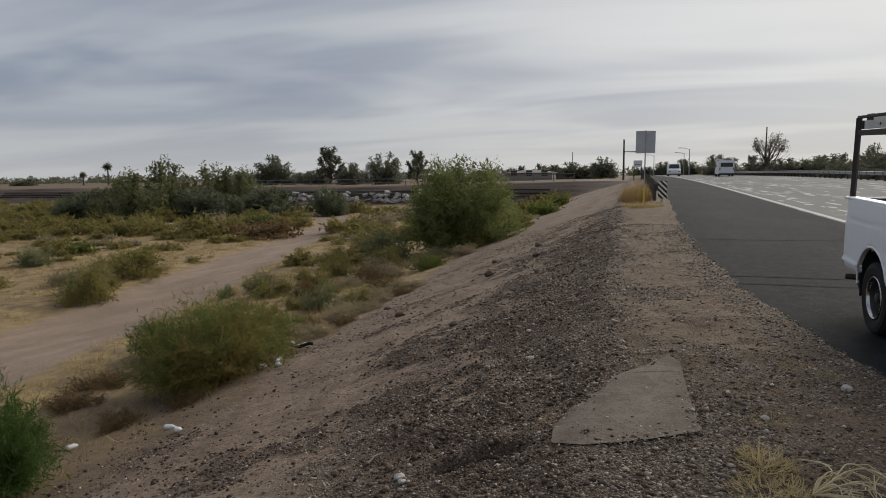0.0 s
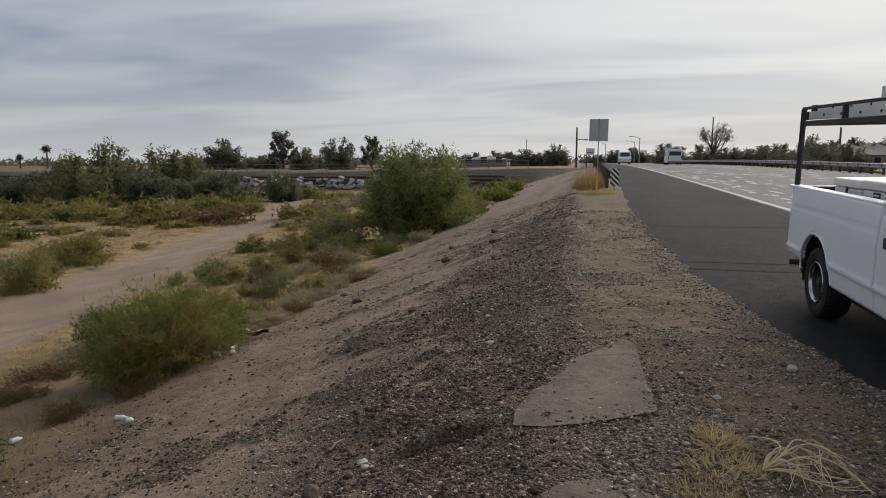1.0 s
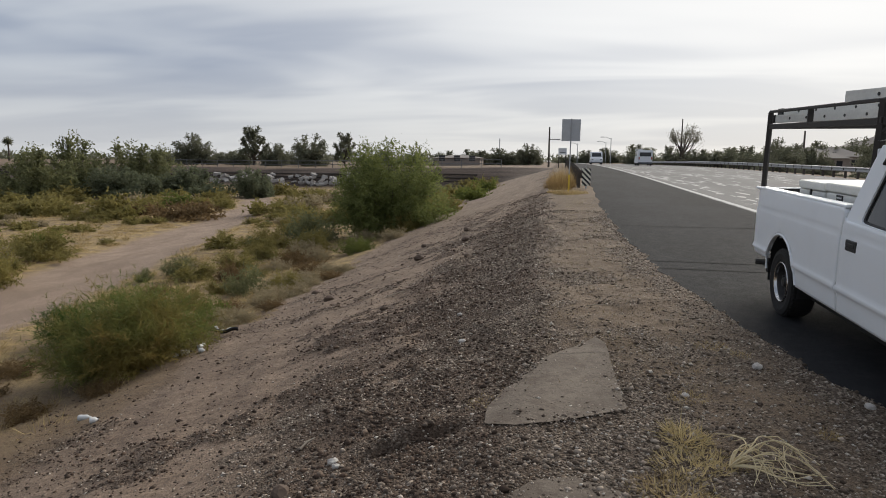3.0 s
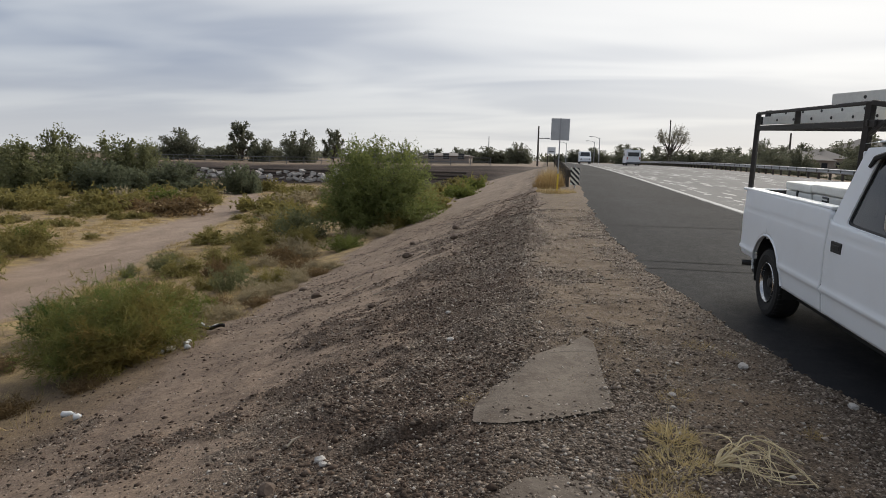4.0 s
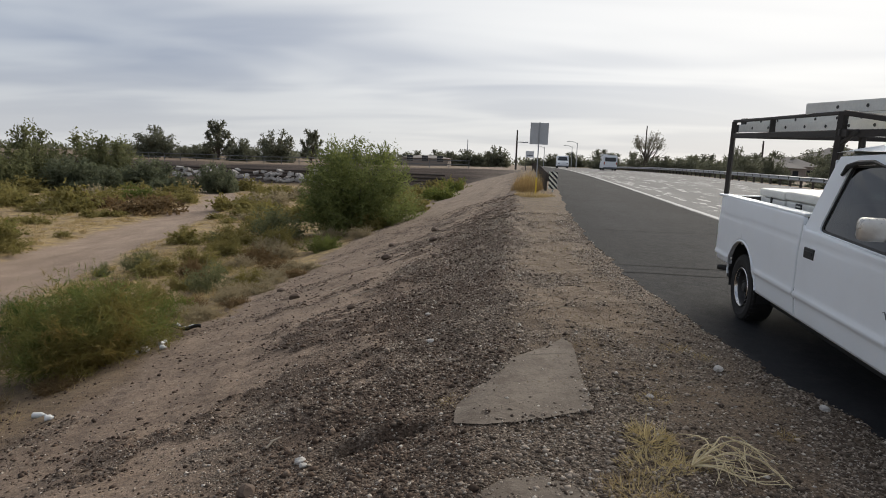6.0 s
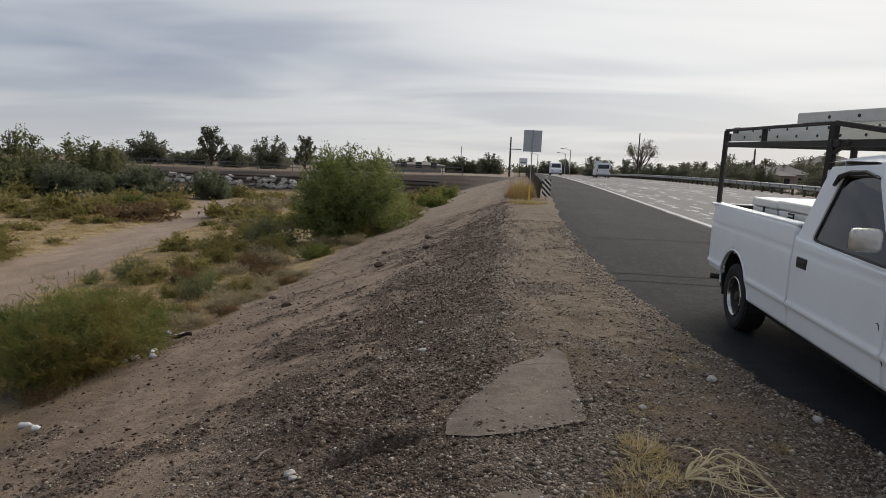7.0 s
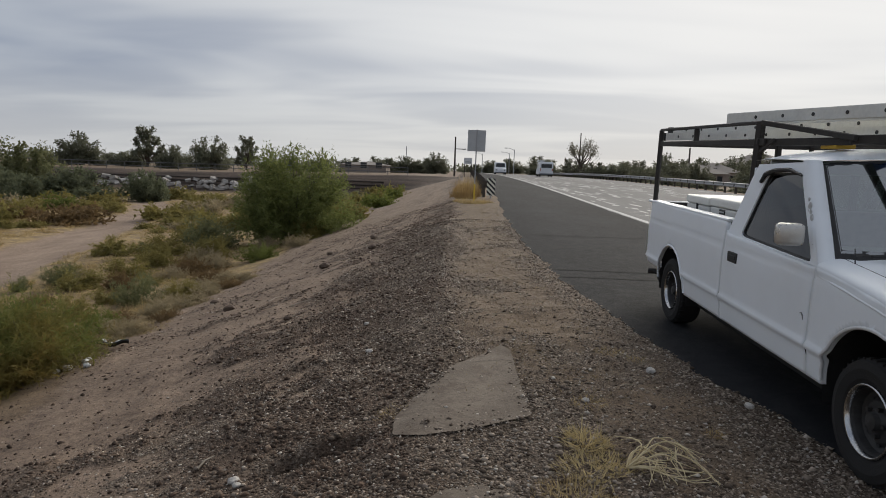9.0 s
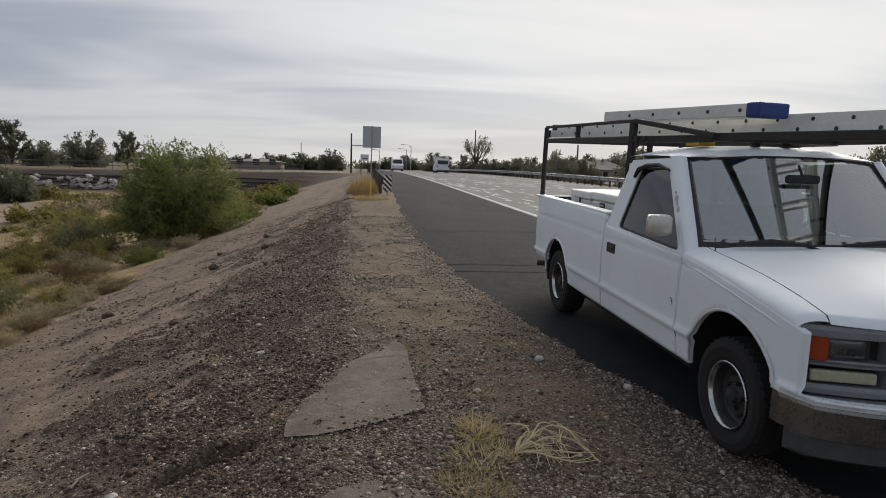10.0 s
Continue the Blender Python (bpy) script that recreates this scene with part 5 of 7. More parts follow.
for src, x, y, r, h in ((TH, -43.5, 47.5, 1.0, 0.95), (TH, -44.5, 53.1, 0.95, 1.2), (TH, -48.5, 51, 0.9, 0.85), (TH, -42.3, 57.5, 1.15, 1.08), (TH, -38.8, 57, 1.0, 0.98), (TH2, -39.5, 51.5, 1.0, 1.0),
                        (TH2, -34.5, 55.5, 1.02, 1.0), (TH2, -29.9, 58.7, 0.75, 1.02), (TH2, -52.5, 50, 0.9, 0.9), (TH2, -36.5, 50.5, 0.8, 0.85)):
    place(src, x, y, r * 1.26, h * 1.2, x * 37 % 360)

# trees behind the rail bank and along the road
FT = [build_plant("shade_tree", "dark rounded tree behind the rail bank", "tree", 41, 3.3, 5.0, L_FAR, 56, 38, 7, (0.15, 0.22), 1.0, 0.13, "crown", group="far trees", low=-0.25, lump=0.25, twig=(0.10, 0.30), bound=1.0),
      build_plant("shade_tree", "dark spreading tree behind the rail bank", "tree", 42, 3.2, 4.6, L_FAR, 56, 36, 7, (0.15, 0.22), 0.8, 0.15, "crown", group="far trees", low=-0.2, lump=0.3, twig=(0.10, 0.32), bound=1.0),
      build_plant("pine_tree", "open-crowned pine behind the rail bank", "tree", 43, 2.7, 6.0, L_FAR, 30, 44, 7, (0.26, 0.15), 2.4, 0.20, "crown", group="far trees", low=-0.1, lump=0.5, open_=0.70, twig=(0.10, 0.26))]
for k, x, y, z, w, top in ((0, -67.4, 110, 0.2, 8.3, 6.2), (2, -57.8, 115, 0.3, 5.8, 7.6), (1, -48.8, 105, 0.3, 5.0, 4.3), (0, -42.3, 105, 0.4, 6.8, 5.9), (2, -41.4, 120, 0.4, 4.6, 6.6), (1, -77.2, 140, 0.3, 7.0, 3.4),
                           (1, -79.7, 120, 0.1, 5.4, 2.9), (1, -23.3, 130, 0.5, 6.2, 3.6), (1, -19.5, 140, 0.6, 5.0, 4.1), (0, -13.4, 140, 0.6, 9.0, 4.4), (0, -6.2, 130, 0.6, 5.6, 5.1), (1, -177.9, 150, -1.2, 8.0, 2.5),
                           (1, -62, 118, 0.3, 6.5, 3.4), (1, -54, 120, 0.3, 6.5, 3.6), (1, -35, 125, 0.4, 6.5, 3.4), (1, -29, 128, 0.4, 6.0, 3.0), (1, -17, 135, 0.5, 6.0, 3.8), (1, -9.5, 138, 0.6, 6.0, 3.9),
                           (1, 22.4, 200, 0.0, 10, 5.6), (1, 15, 215, 0.2, 9, 5.0), (1, 27, 165, 0.0, 8, 4.6), (1, 9, 230, 0.4, 9, 4.6), (1, 31, 134, 0.0, 9, 3.6), (0, 37, 121, 0.0, 6, 4.9), (0, 33.0, 74, 0.0, 6.0, 5.0),
                           (1, 31, 70, 0.0, 5, 3.0), (1, 51.6, 60, 0.0, 6, 5.2), (1, 26, 95, 0.0, 6, 2.5), (1, 24, 110, 0.0, 6, 2.8), (1, 42, 118, 0.0, 6, 3.6), (1, 3, 240, 0.4, 9, 4.2), (1, 55, 150, 0.2, 8, 5.2), (0, 66, 160, 0.5, 8, 6.2),
                           (1, 44, 135, 0.0, 7, 4.4), (1, 62, 120, 0.0, 7, 4.8), (1, 22.5, 112, 0.0, 7, 3.1), (0, 26.5, 108, 0.0, 7, 3.3), (1, 30, 116, 0.0, 8, 3.6), (0, 34.5, 112, 0.0, 8, 3.5), (1, 40, 124, 0.0, 8, 3.9), (1, 18.5, 150, 0.0, 8, 4.0), (1, 25.5, 84, 0.0, 5, 1.9), (1, 24, 66, 0.0, 4.5, 1.5), (1, 25, 56, 0.0, 4.5, 1.4)):
    src = FT[k]
    zz = ground_z(x, y) - 0.1
    top = top * 1.22 if x > 8 and y > 90 else top
    place(src, x, y, w / 2 / (3.1, 3.0, 2.5)[k], (top - zz) / (4.6, 4.25, 5.7)[k], (x * 53) % 360, zz)

# bare tree beside the pole
build_plant("bare_tree", "thin half-bare pale tree beside the road", "tree", 47, 3.5, 7.9, leaf_mat("sparse_pale_leaf", (0.21, 0.195, 0.145), (0.32, 0.30, 0.235)), 40, 26, 6, (0.30, 0.07), 3.3, 0.17, "crown",
            open_=0.60, lump=0.2, low=0.05, twig=(0.10, 0.34), bound=1.0, floor=4.1).matrix_world = pose(21.4, 120, ground_z(21.4, 120))


def palm(x, y, top, r):
    z = ground_z(x, y) - 0.1
    ob = thing("fan_palm", pose(x, y, z), "tall thin fan palm on the far horizon", "palm tree", "palms")
    bm = bmesh.new()
    tube(bm, [(0, 0, 0), (0.1, 0, (top - z) * 0.5), (0, 0, top - z)], [0.28, 0.22, 0.18], 8)
    part("trunk", bm, BARK, ob)
    rng = np.random.default_rng(int(abs(x)))
    d = unit(rng.normal(size=(260, 3)) + [0, 0, 0.25])
    tri_mesh("fronds", leaves(rng, np.repeat([[0, 0, top - z]], 260, 0) + d * r * 0.15, d, r, 0.28, 0.15), L_FAR, ob)


palm(-146.4, 150, 5.6, 1.3)
palm(-155.5, 150, 3.4, 1.0)


def far_woods():
    """Tree line along the horizon, one uncountable mass."""
    rng = np.random.default_rng(8)
    P = []
    for k in range(420):
        x, y = rng.uniform(-520, 240), rng.uniform(280, 420)
        n, w, h = 34, rng.uniform(5, 10), rng.uniform(2.2, 5.0)
        u = unit(rng.normal(size=(n, 3))) * rng.uniform(0.5, 1, (n, 1))
        at = np.array([x, y, ground_z(x, y) + h * 0.5]) + u * [w / 2, w / 2, h / 2]
        P.append(leaves(rng, at, u, 1.7, 1.2, 0.9))
    tagged(tri_mesh("far_woods", np.concatenate(P), L_FAR), "hazy line of far trees along the horizon", "woods", kind="stuff")


far_woods()


# ---- dry grass ----
def blades(rng, x, y, r, n, h, lean=0.5, w=0.005):
    a, q = rng.uniform(0, math.tau, n), np.sqrt(rng.uniform(0, 1, n)) * r
    px, py = x + np.cos(a) * q, y + np.sin(a) * q
    at = np.stack([px, py, land(px, py) - 0.005], -1)
    d = unit(np.stack([np.cos(a) * lean, np.sin(a) * lean, np.full(n, 1.0)], -1) + rng.normal(size=(n, 3)) * lean * 0.8)
    d[:, 2] = np.abs(d[:, 2])
    out = leaves(rng, at, d, h, w, 0.05)
    tip = out[:, 2] - at
    out[:, 2] = at + tip * (1 - 0.75 * (q / r)[:, None] ** 1.5) * rng.uniform(0.35, 1.0, (n, 1))
    return out


def dry_grass():
    rng = np.random.default_rng(3)
    P = []
    for k in range(5200):
        y = 5 + 52 * rng.random() ** 1.1
        x = rng.uniform(-62, -5.6)
        d = x - float(track_x(y))
        patch = float(wave(x, y, 3.2, 8.0)) + (0.55 if -3.6 < d < -1.4 or 1.4 < d < 3.8 else 0)
        if abs(d) < 1.7 or x < -1.4 * y - 4 or patch < -0.35 or ground_z(x, y) > -1.45:
            continue
        P.append(blades(rng, x, y, rng.uniform(0.12, 0.40), 44, rng.uniform(0.14, 0.46), 0.7, 0.009 if y < 14 else 0.024))
    for x, y, r, n, h in ((-7.6, 9.4, 0.5, 420, 0.25), (-6.55, 10.9, 0.35, 300, 0.28), (-6.0, 10.6, 0.35, 260, 0.24), (-8.8, 8.6, 0.5, 380, 0.25), (-9.6, 9.2, 0.5, 380, 0.25), (-9.3, 7.9, 0.5, 360, 0.2), (-8.0, 6.6, 0.35, 220, 0.2),
                          (-7.2, 7.2, 0.3, 200, 0.18), (-5.7, 11.4, 0.38, 320, 0.2), (-5.45, 10.9, 0.3, 240, 0.14), (-6.0, 17.8, 0.4, 260, 0.2), (-6.2, 14.2, 0.35, 200, 0.18), (-7.4, 14.0, 0.35, 240, 0.55), (-10.5, 15.0, 0.7, 380, 0.3), (-9.6, 18.6, 0.8, 400, 0.35), (-7.0, 6.0, 0.3, 160, 0.16)):
        P.append(blades(rng, x, y, r, n, h, 0.6, 0.006))
    tagged(tri_mesh("wash_grass", np.concatenate(P), L_STRAW), "dry straw-coloured grass over the wash floor", "grass", kind="stuff")
    Q = []
    for k in range(3200):
        y = 4.4 + 20 * rng.random() ** 1.4
        x = 0.55 + rng.normal() * 0.42
        if x > float(edge_x(y)) - 0.08:
            continue
        Q.append(blades(rng, x, y, rng.uniform(0.05, 0.18), 12, rng.uniform(0.03, 0.07), 2.4, 0.0045))
    tagged(tri_mesh("verge_straw", np.concatenate(Q), L_LITTER), "flattened dry grass litter on the road verge", "grass", kind="stuff")


dry_grass()


def tuft(name, label, x, y, r, n, h, lean, seed, w=0.005, m=None):
    rng = np.random.default_rng(seed)
    return tagged(tri_mesh(name, blades(rng, x, y, r, n, h, lean, w), m or L_STRAW), label, "grass", "dry tufts of the verge")


L_BLEACH = leaf_mat("bleached_straw", (0.41, 0.325, 0.155), (0.66, 0.545, 0.31), (0.27, 0.205, 0.10))
RUSTY = leaf_mat("rusty_grass", (0.26, 0.17, 0.07), (0.42, 0.29, 0.13))
for k, (x, y, r, n, h, lean, m) in enumerate(((0.30, 25.2, 0.55, 700, 0.42, 0.6, L_STRAW), (-0.1, 25.8, 0.4, 420, 0.36, 0.6, L_STRAW), (0.75, 25.6, 0.4, 380, 0.34, 0.6, L_STRAW), (0.05, 28.3, 0.5, 600, 1.1, 0.2, RUSTY), (0.35, 30.0, 0.45, 520, 1.15, 0.2, RUSTY),
                                              (-0.25, 31.0, 0.5, 520, 0.95, 0.25, RUSTY), (0.3, 33.0, 0.5, 520, 1.2, 0.2, L_STRAW), (-0.1, 35.5, 0.6, 520, 1.0, 0.25, RUSTY), (0.2, 39.0, 0.7, 520, 1.1, 0.2, L_STRAW))):
    tuft("grass_clump", "clump of tall dry grass by the sign and railing", x, y, r, n, h, lean, 40 + k, 0.016, m)
for k, (x, y, r, n, h) in enumerate(((1.32, 5.5, 0.16, 150, 0.05), (1.50, 5.3, 0.10, 80, 0.045), (0.92, 4.30, 0.13, 130, 0.06), (1.60, 3.85, 0.06, 80, 0.06), (0.60, 3.05, 0.22, 260, 0.08), (-0.42, 4.25, 0.16, 110, 0.05), (0.75, 2.9, 0.2, 200, 0.07))):
    tuft("grass_tuft", "small flattened dry grass tuft in the gravel", x, y, r, n * 2, h * 1.7, 1.6, 20 + k, 0.0045)
for k, (x, y, r, n, h) in enumerate(((0.78, 3.66, 0.13, 420, 0.22), (0.74, 3.36, 0.20, 520, 0.15), (0.90, 3.40, 0.16, 340, 0.12), (0.66, 3.05, 0.2, 320, 0.12))):
    tuft("grass_tuft", "dry yellow grass tuft with curled blades in the gravel", x, y, r, n, h, 1.5, 31 + k, 0.0075, L_BLEACH)


def dead_weed(x, y):
    """A pulled-up dead weed: pale curling stems that fan out from one root."""
    ob = thing("dead_weed", pose(x, y, ground_z(x, y)), "bleached dead weed with long curling stems on the gravel", "weed")
    rng = random.Random(9)
    for k in range(17):
        a = radians(-40 + 95 * (k / 16) + rng.uniform(-12, 12))
        ln, hi, top = rng.uniform(0.20, 0.50), rng.uniform(0.02, 0.16), rng.uniform(0.88, 1.0)
        pts = []
        for i in range(14):
            t = i / 13
            bend = a + (0.20 + 0.25 * (k % 3)) * math.sin(t * 3.5 + k * 1.7) * t
            pts.append((math.cos(bend) * ln * t, math.sin(bend) * ln * t * 0.8, 0.012 + hi * math.sin(math.pi * t * top) ** 1.2))
        bm = bmesh.new()
        tube(bm, pts, list(np.linspace(0.0052, 0.0020, 14)), 5, cap=False)
        end = Vector(pts[-1])
        for q in range(2):
            tube(bm, [pts[9 - q], Vector(pts[9 - q]) + Vector((rng.uniform(-0.02, 0.09), rng.uniform(-0.05, 0.05), rng.uniform(-0.03, 0.05))), end + Vector((rng.uniform(-0.05, 0.07), rng.uniform(-0.07, 0.07), rng.uniform(-0.01, 0.03)))], [0.0034, 0.0026, 0.0016], 4, cap=False)
        part("stem", bm, L_WEED, ob)


L_WEED = simple("pale_dead_stem", (0.46, 0.37, 0.21), (0.68, 0.58, 0.38), 30, 0.8)
dead_weed(0.94, 3.36)


# ---- loose stones ----
def stone_mat(name, lo, hi, odd=(0.42, 0.39, 0.36)):
    m = Mat(name, 0.9, 0, 0.3)
    r = m.island()
    col = m.mix(m.math("POWER", r, 2.0), lo, hi)
    col = m.mix(m.ramp(r, 0.93, 0.98), col, odd)
    col = m.mix(m.math("MULTIPLY", m.noise(60, 4), 0.4), col, tuple(q * 0.6 for q in lo))
    m.set(Base_Color=col)
    return m.bump(m.noise(150, 4), 0.3, 0.003).m


ICO = bmesh.new()
bmesh.ops.create_icosphere(ICO, subdivisions=1, radius=1)
ICO_V = np.array([v.co[:] for v in ICO.verts])
ICO_F = np.array([[v.index for v in f.verts] for f in ICO.faces])
ICO.free()


OCT_V = np.array([(1, 0, 0), (-1, 0, 0), (0, 1, 0), (0, -1, 0), (0, 0, 1), (0, 0, -1)], float)
OCT_F = np.array([(0, 2, 4), (2, 1, 4), (1, 3, 4), (3, 0, 4), (2, 0, 5), (1, 2, 5), (3, 1, 5), (0, 3, 5)])


def stones(name, X, Y, size, material, label, seed, sink=0.25, flat=0.65, category="gravel", shape=None):
    """Many broken stones as one mesh, each an uneven lump bedded in the ground."""
    rng = np.random.default_rng(seed)
    n = len(X)
    SV, SF = shape or (ICO_V, ICO_F)
    V = SV[None] * (1 + 0.28 * rng.normal(size=(n, len(SV), 1)).clip(-1.4, 1.4))
    V = V * np.stack([rng.uniform(0.7, 1.3, n), rng.uniform(0.7, 1.3, n), rng.uniform(flat * 0.6, flat * 1.3, n)], -1)[:, None]
    a = rng.uniform(0, math.tau, n)
    c, s = np.cos(a)[:, None], np.sin(a)[:, None]
    V = np.stack([V[..., 0] * c - V[..., 1] * s, V[..., 0] * s + V[..., 1] * c, V[..., 2]], -1) * size[:, None, None]
    Z = land(X, Y) + size * (flat * 0.6 - sink) + np.where(on_slab(X, Y), 0.010, 0.0)
    V = V + np.stack([X, Y, Z], -1)[:, None]
    F = SF[None] + (np.arange(n) * len(SV))[:, None, None]
    me = bpy.data.meshes.new(name)
    me.vertices.add(n * len(SV))
    me.vertices.foreach_set("co", V.astype(np.float32).ravel())
    F = F.reshape(-1, 3)
    me.loops.add(F.size)
    me.loops.foreach_set("vertex_index", F.astype(np.int32).ravel())
    me.polygons.add(len(F))
    me.polygons.foreach_set("loop_start", np.arange(len(F), dtype=np.int32) * 3)
    me.update(calc_edges=True)
    me.materials.append(material)
    return tagged(new(name, me), label, category, kind="stuff")


def on_slab(x, y):
    return (((x - 0.1) / 0.5) ** 2 + ((y - 4.6) / 0.9) ** 2 < 1) | (((x - 0.12) / 0.42) ** 2 + ((y - 2.74) / 0.42) ** 2 < 1)


SPILLS = (((0.36, 5.52), (0.20, 5.28), (-0.06, 4.96), (-0.25, 4.55), (-0.39, 4.12), (-0.38, 3.84), (-0.19, 3.74), (0.02, 3.80), (0.27, 3.93), (0.49, 4.05), (0.47, 4.4), (0.45, 4.9), (0.44, 5.4)),
          ((-0.06, 3.06), (0.15, 3.12), (0.36, 3.02), (0.50, 2.8), (0.4, 2.4), (-0.1, 2.35), (-0.26, 2.7)))


def in_slab(x, y):
    """Keeps stones off the bare middle of the concrete spills."""
    out = np.zeros(np.shape(x), bool)
    for pts in SPILLS:
        cx, cy = np.mean([p[0] for p in pts]), np.mean([p[1] for p in pts])
        k = 1 + 0.14 * wave(x, y, 0.09, 2.0) + 0.13
        px, py = cx + (x - cx) * k, cy + (y - cy) * k
        hit = np.zeros(np.shape(x), bool)
        for a, b in zip(pts, pts[1:] + pts[:1]):
            side = (a[1] > py) != (b[1] > py)
            hit ^= side & (px < (b[0] - a[0]) * (py - a[1]) / (b[1] - a[1] + 1e-9) + a[0])
        out |= hit
    return out


def scatter_stones():
    rng = np.random.default_rng(2)
    n = 330000
    y = 2.3 + 16 * rng.random(n) ** 2.1
    x = -5.6 + 8.2 * rng.random(n)
    mk = ground_masks(x, y)
    gm = mk["gravel"] * (1 - 0.8 * mk["drift"] * smooth(-1.4, -2.2, x))
    dens = np.clip(gm * 1.2 + 0.03, 0, 1) ** 1.4 * (0.55 + 0.45 * np.clip(wave(x, y, 0.7, 3.3) + 0.5, 0, 1))
    keep = (rng.random(n) < dens) & (x < edge_x(y) + 0.05) & ~(in_slab(x, y) & (rng.random(n) < 0.965 - 0.22 * (grain(x, y, 0.12, 4) > 0.60) * (y < 4.25) - 0.45 * (grain(x, y, 0.2, 7) > 0.42) * (y < 4.12) * (x > -0.28)))
    x, y = x[keep], y[keep]
    size = 0.0047 * np.exp(rng.normal(size=len(x)) * 0.55) * (1 + 0.06 * y)
    pick = rng.random(len(x)) < np.clip(150000 / len(x), 0, 1)
    stones("gravel", x[pick], y[pick], size[pick].clip(0.003, 0.024), stone_mat("crushed_gravel", (0.066, 0.046, 0.033), (0.560, 0.462, 0.368), (0.64, 0.58, 0.50)), "loose dark crushed gravel on the road verge", 1, shape=(OCT_V, OCT_F))
    far = 9000
    bx, by = rng.uniform(-2.4, 2.3, far), rng.uniform(-4, 2.45, far)
    ok = bx < edge_x(by) - 0.02
    stones("gravel", bx[ok], by[ok], 0.008 * np.exp(rng.normal(size=ok.sum()) * 0.5).clip(0.4, 3), bpy.data.materials["crushed_gravel"], "loose crushed gravel underfoot on the verge", 5, shape=(OCT_V, OCT_F))
    # larger clods on the bank
    n = 150000
    y = 2.6 + 24 * rng.random(n) ** 1.5
    x = rng.uniform(-6.2, 1.2, n)
    mk = ground_masks(x, y)
    crest = smooth(-2.2, -1.3, x) * smooth(0.1, -0.5, x) * (0.25 + 0.75 * mk["crumb"])
    keep = (rng.random(n) < 0.085 * (x < -0.4) + 0.55 * np.clip(mk["drift"], 0, 1) + 0.50 * crest) & ~in_slab(x, y) & (x < edge_x(y) - 0.1)
    x, y = x[keep], y[keep]
    stones("earth_clods", x, y, 0.0082 * np.exp(rng.normal(size=len(x)) * 0.6).clip(0.4, 3.6), stone_mat("dark_earth_clod", (0.046, 0.030, 0.021), (0.175, 0.117, 0.082), (0.26, 0.19, 0.14)), "dark crumbly clods of earth on the bank", 2, category="soil", shape=(OCT_V, OCT_F))
    # pale bits of rubble
    n = 26000
    y = 2.5 + 14 * rng.random(n) ** 1.6
    x = rng.uniform(-4.5, 2.4, n)
    keep = (x < edge_x(y) - 0.05) & (rng.random(n) < 0.06 + ground_masks(x, y)["gravel"] * (0.40 + 0.45 * smooth(-0.6, 0.6, x)) + 0.8 * smooth(0.75, 0.2, edge_x(y) - x)) & ~in_slab(x, y)
    stones("pale_pebbles", x[keep], y[keep], 0.0054 * np.exp(rng.normal(size=keep.sum()) * 0.5).clip(0.5, 2.8), stone_mat("pale_pebble", (0.28, 0.24, 0.20), (0.58, 0.53, 0.47)), "scattered pale pebbles on the verge", 3, shape=(OCT_V, OCT_F))


scatter_stones()


def slab(name, outline, label, seed):
    """A thin spill of hardened concrete with an uneven edge, lying on the gravel."""
    rng = random.Random(seed)
    pts = []
    for k in range(len(outline)):
        a, b = outline[k], outline[(k + 1) % len(outline)]
        for i in range(8):
            t = i / 8
            pts.append((a[0] + (b[0] - a[0]) * t + rng.uniform(-0.010, 0.010), a[1] + (b[1] - a[1]) * t + rng.uniform(-0.012, 0.012)))
    cx, cy = sum(p[0] for p in pts) / len(pts), sum(p[1] for p in pts) / len(pts)
    bm = bmesh.new()
    rings = []
    pts = [tuple((pts[i - 1][q] + 2 * pts[i][q] + pts[(i + 1) % len(pts)][q]) / 4 for q in (0, 1)) for i in range(len(pts))]
    for k, dz in ((1.03, -0.03), (1.0, -0.006), (0.97, 0.001)):
        rings.append([bm.verts.new((cx + (x - cx) * k, cy + (y - cy) * k, ground_smooth(cx + (x - cx) * k, cy + (y - cy) * k) + dz)) for x, y in pts])
    n = len(pts)
    for a, b in zip(rings, rings[1:]):
        for k in range(n):
            bm.faces.new((a[k], a[(k + 1) % n], b[(k + 1) % n], b[k]))
    top = bm.faces.new(rings[-1])
    bmesh.ops.triangulate(bm, faces=[top])
    for _ in range(3):
        bmesh.ops.subdivide_edges(bm, edges=[e for e in bm.edges if e.calc_length() > 0.07], cuts=1, use_grid_fill=True)
    rim = {v for r in rings[:2] for v in r}
    for v in bm.verts:
        if v.is_valid and v not in rim:
            v.co.z = ground_smooth(v.co.x, v.co.y) + 0.004
    m = Mat("hardened_concrete_spill", 0.9, 0, 0.3)
    col = m.mix(m.noise(3.0, 6), (0.112, 0.088, 0.068), (0.185, 0.151, 0.119))
    col = m.mix(m.math("MULTIPLY", m.noise(38, 5, 0.7, 0.50, 0.70), 0.75), col, (0.060, 0.046, 0.036))
    col = m.mix(m.math("MULTIPLY", m.noise(7, 6, 0.7, 0.47, 0.64), 0.7), col, (0.080, 0.059, 0.044))
    col = m.mix(m.math("MULTIPLY", m.noise(110, 3, 0.6, 0.62, 0.70), 0.7), col, (0.30, 0.26, 0.22))
    m.set(Base_Color=col)
    m.bump(m.noise(45, 6, 0.6, 0, 1), 0.5, 0.008)
    return tagged(part(name, bm, m.m), label, "concrete")


def ground_smooth(x, y):
    a = np.array([-0.12, -0.06, 0.0, 0.06, 0.12])
    X, Y = np.meshgrid(x + a, y + a)
    return float(np.mean(land(X, Y))) + 0.009


SPILL = slab("concrete_spill", SPILLS[0], "flat grey spill of hardened concrete in the gravel", 1)
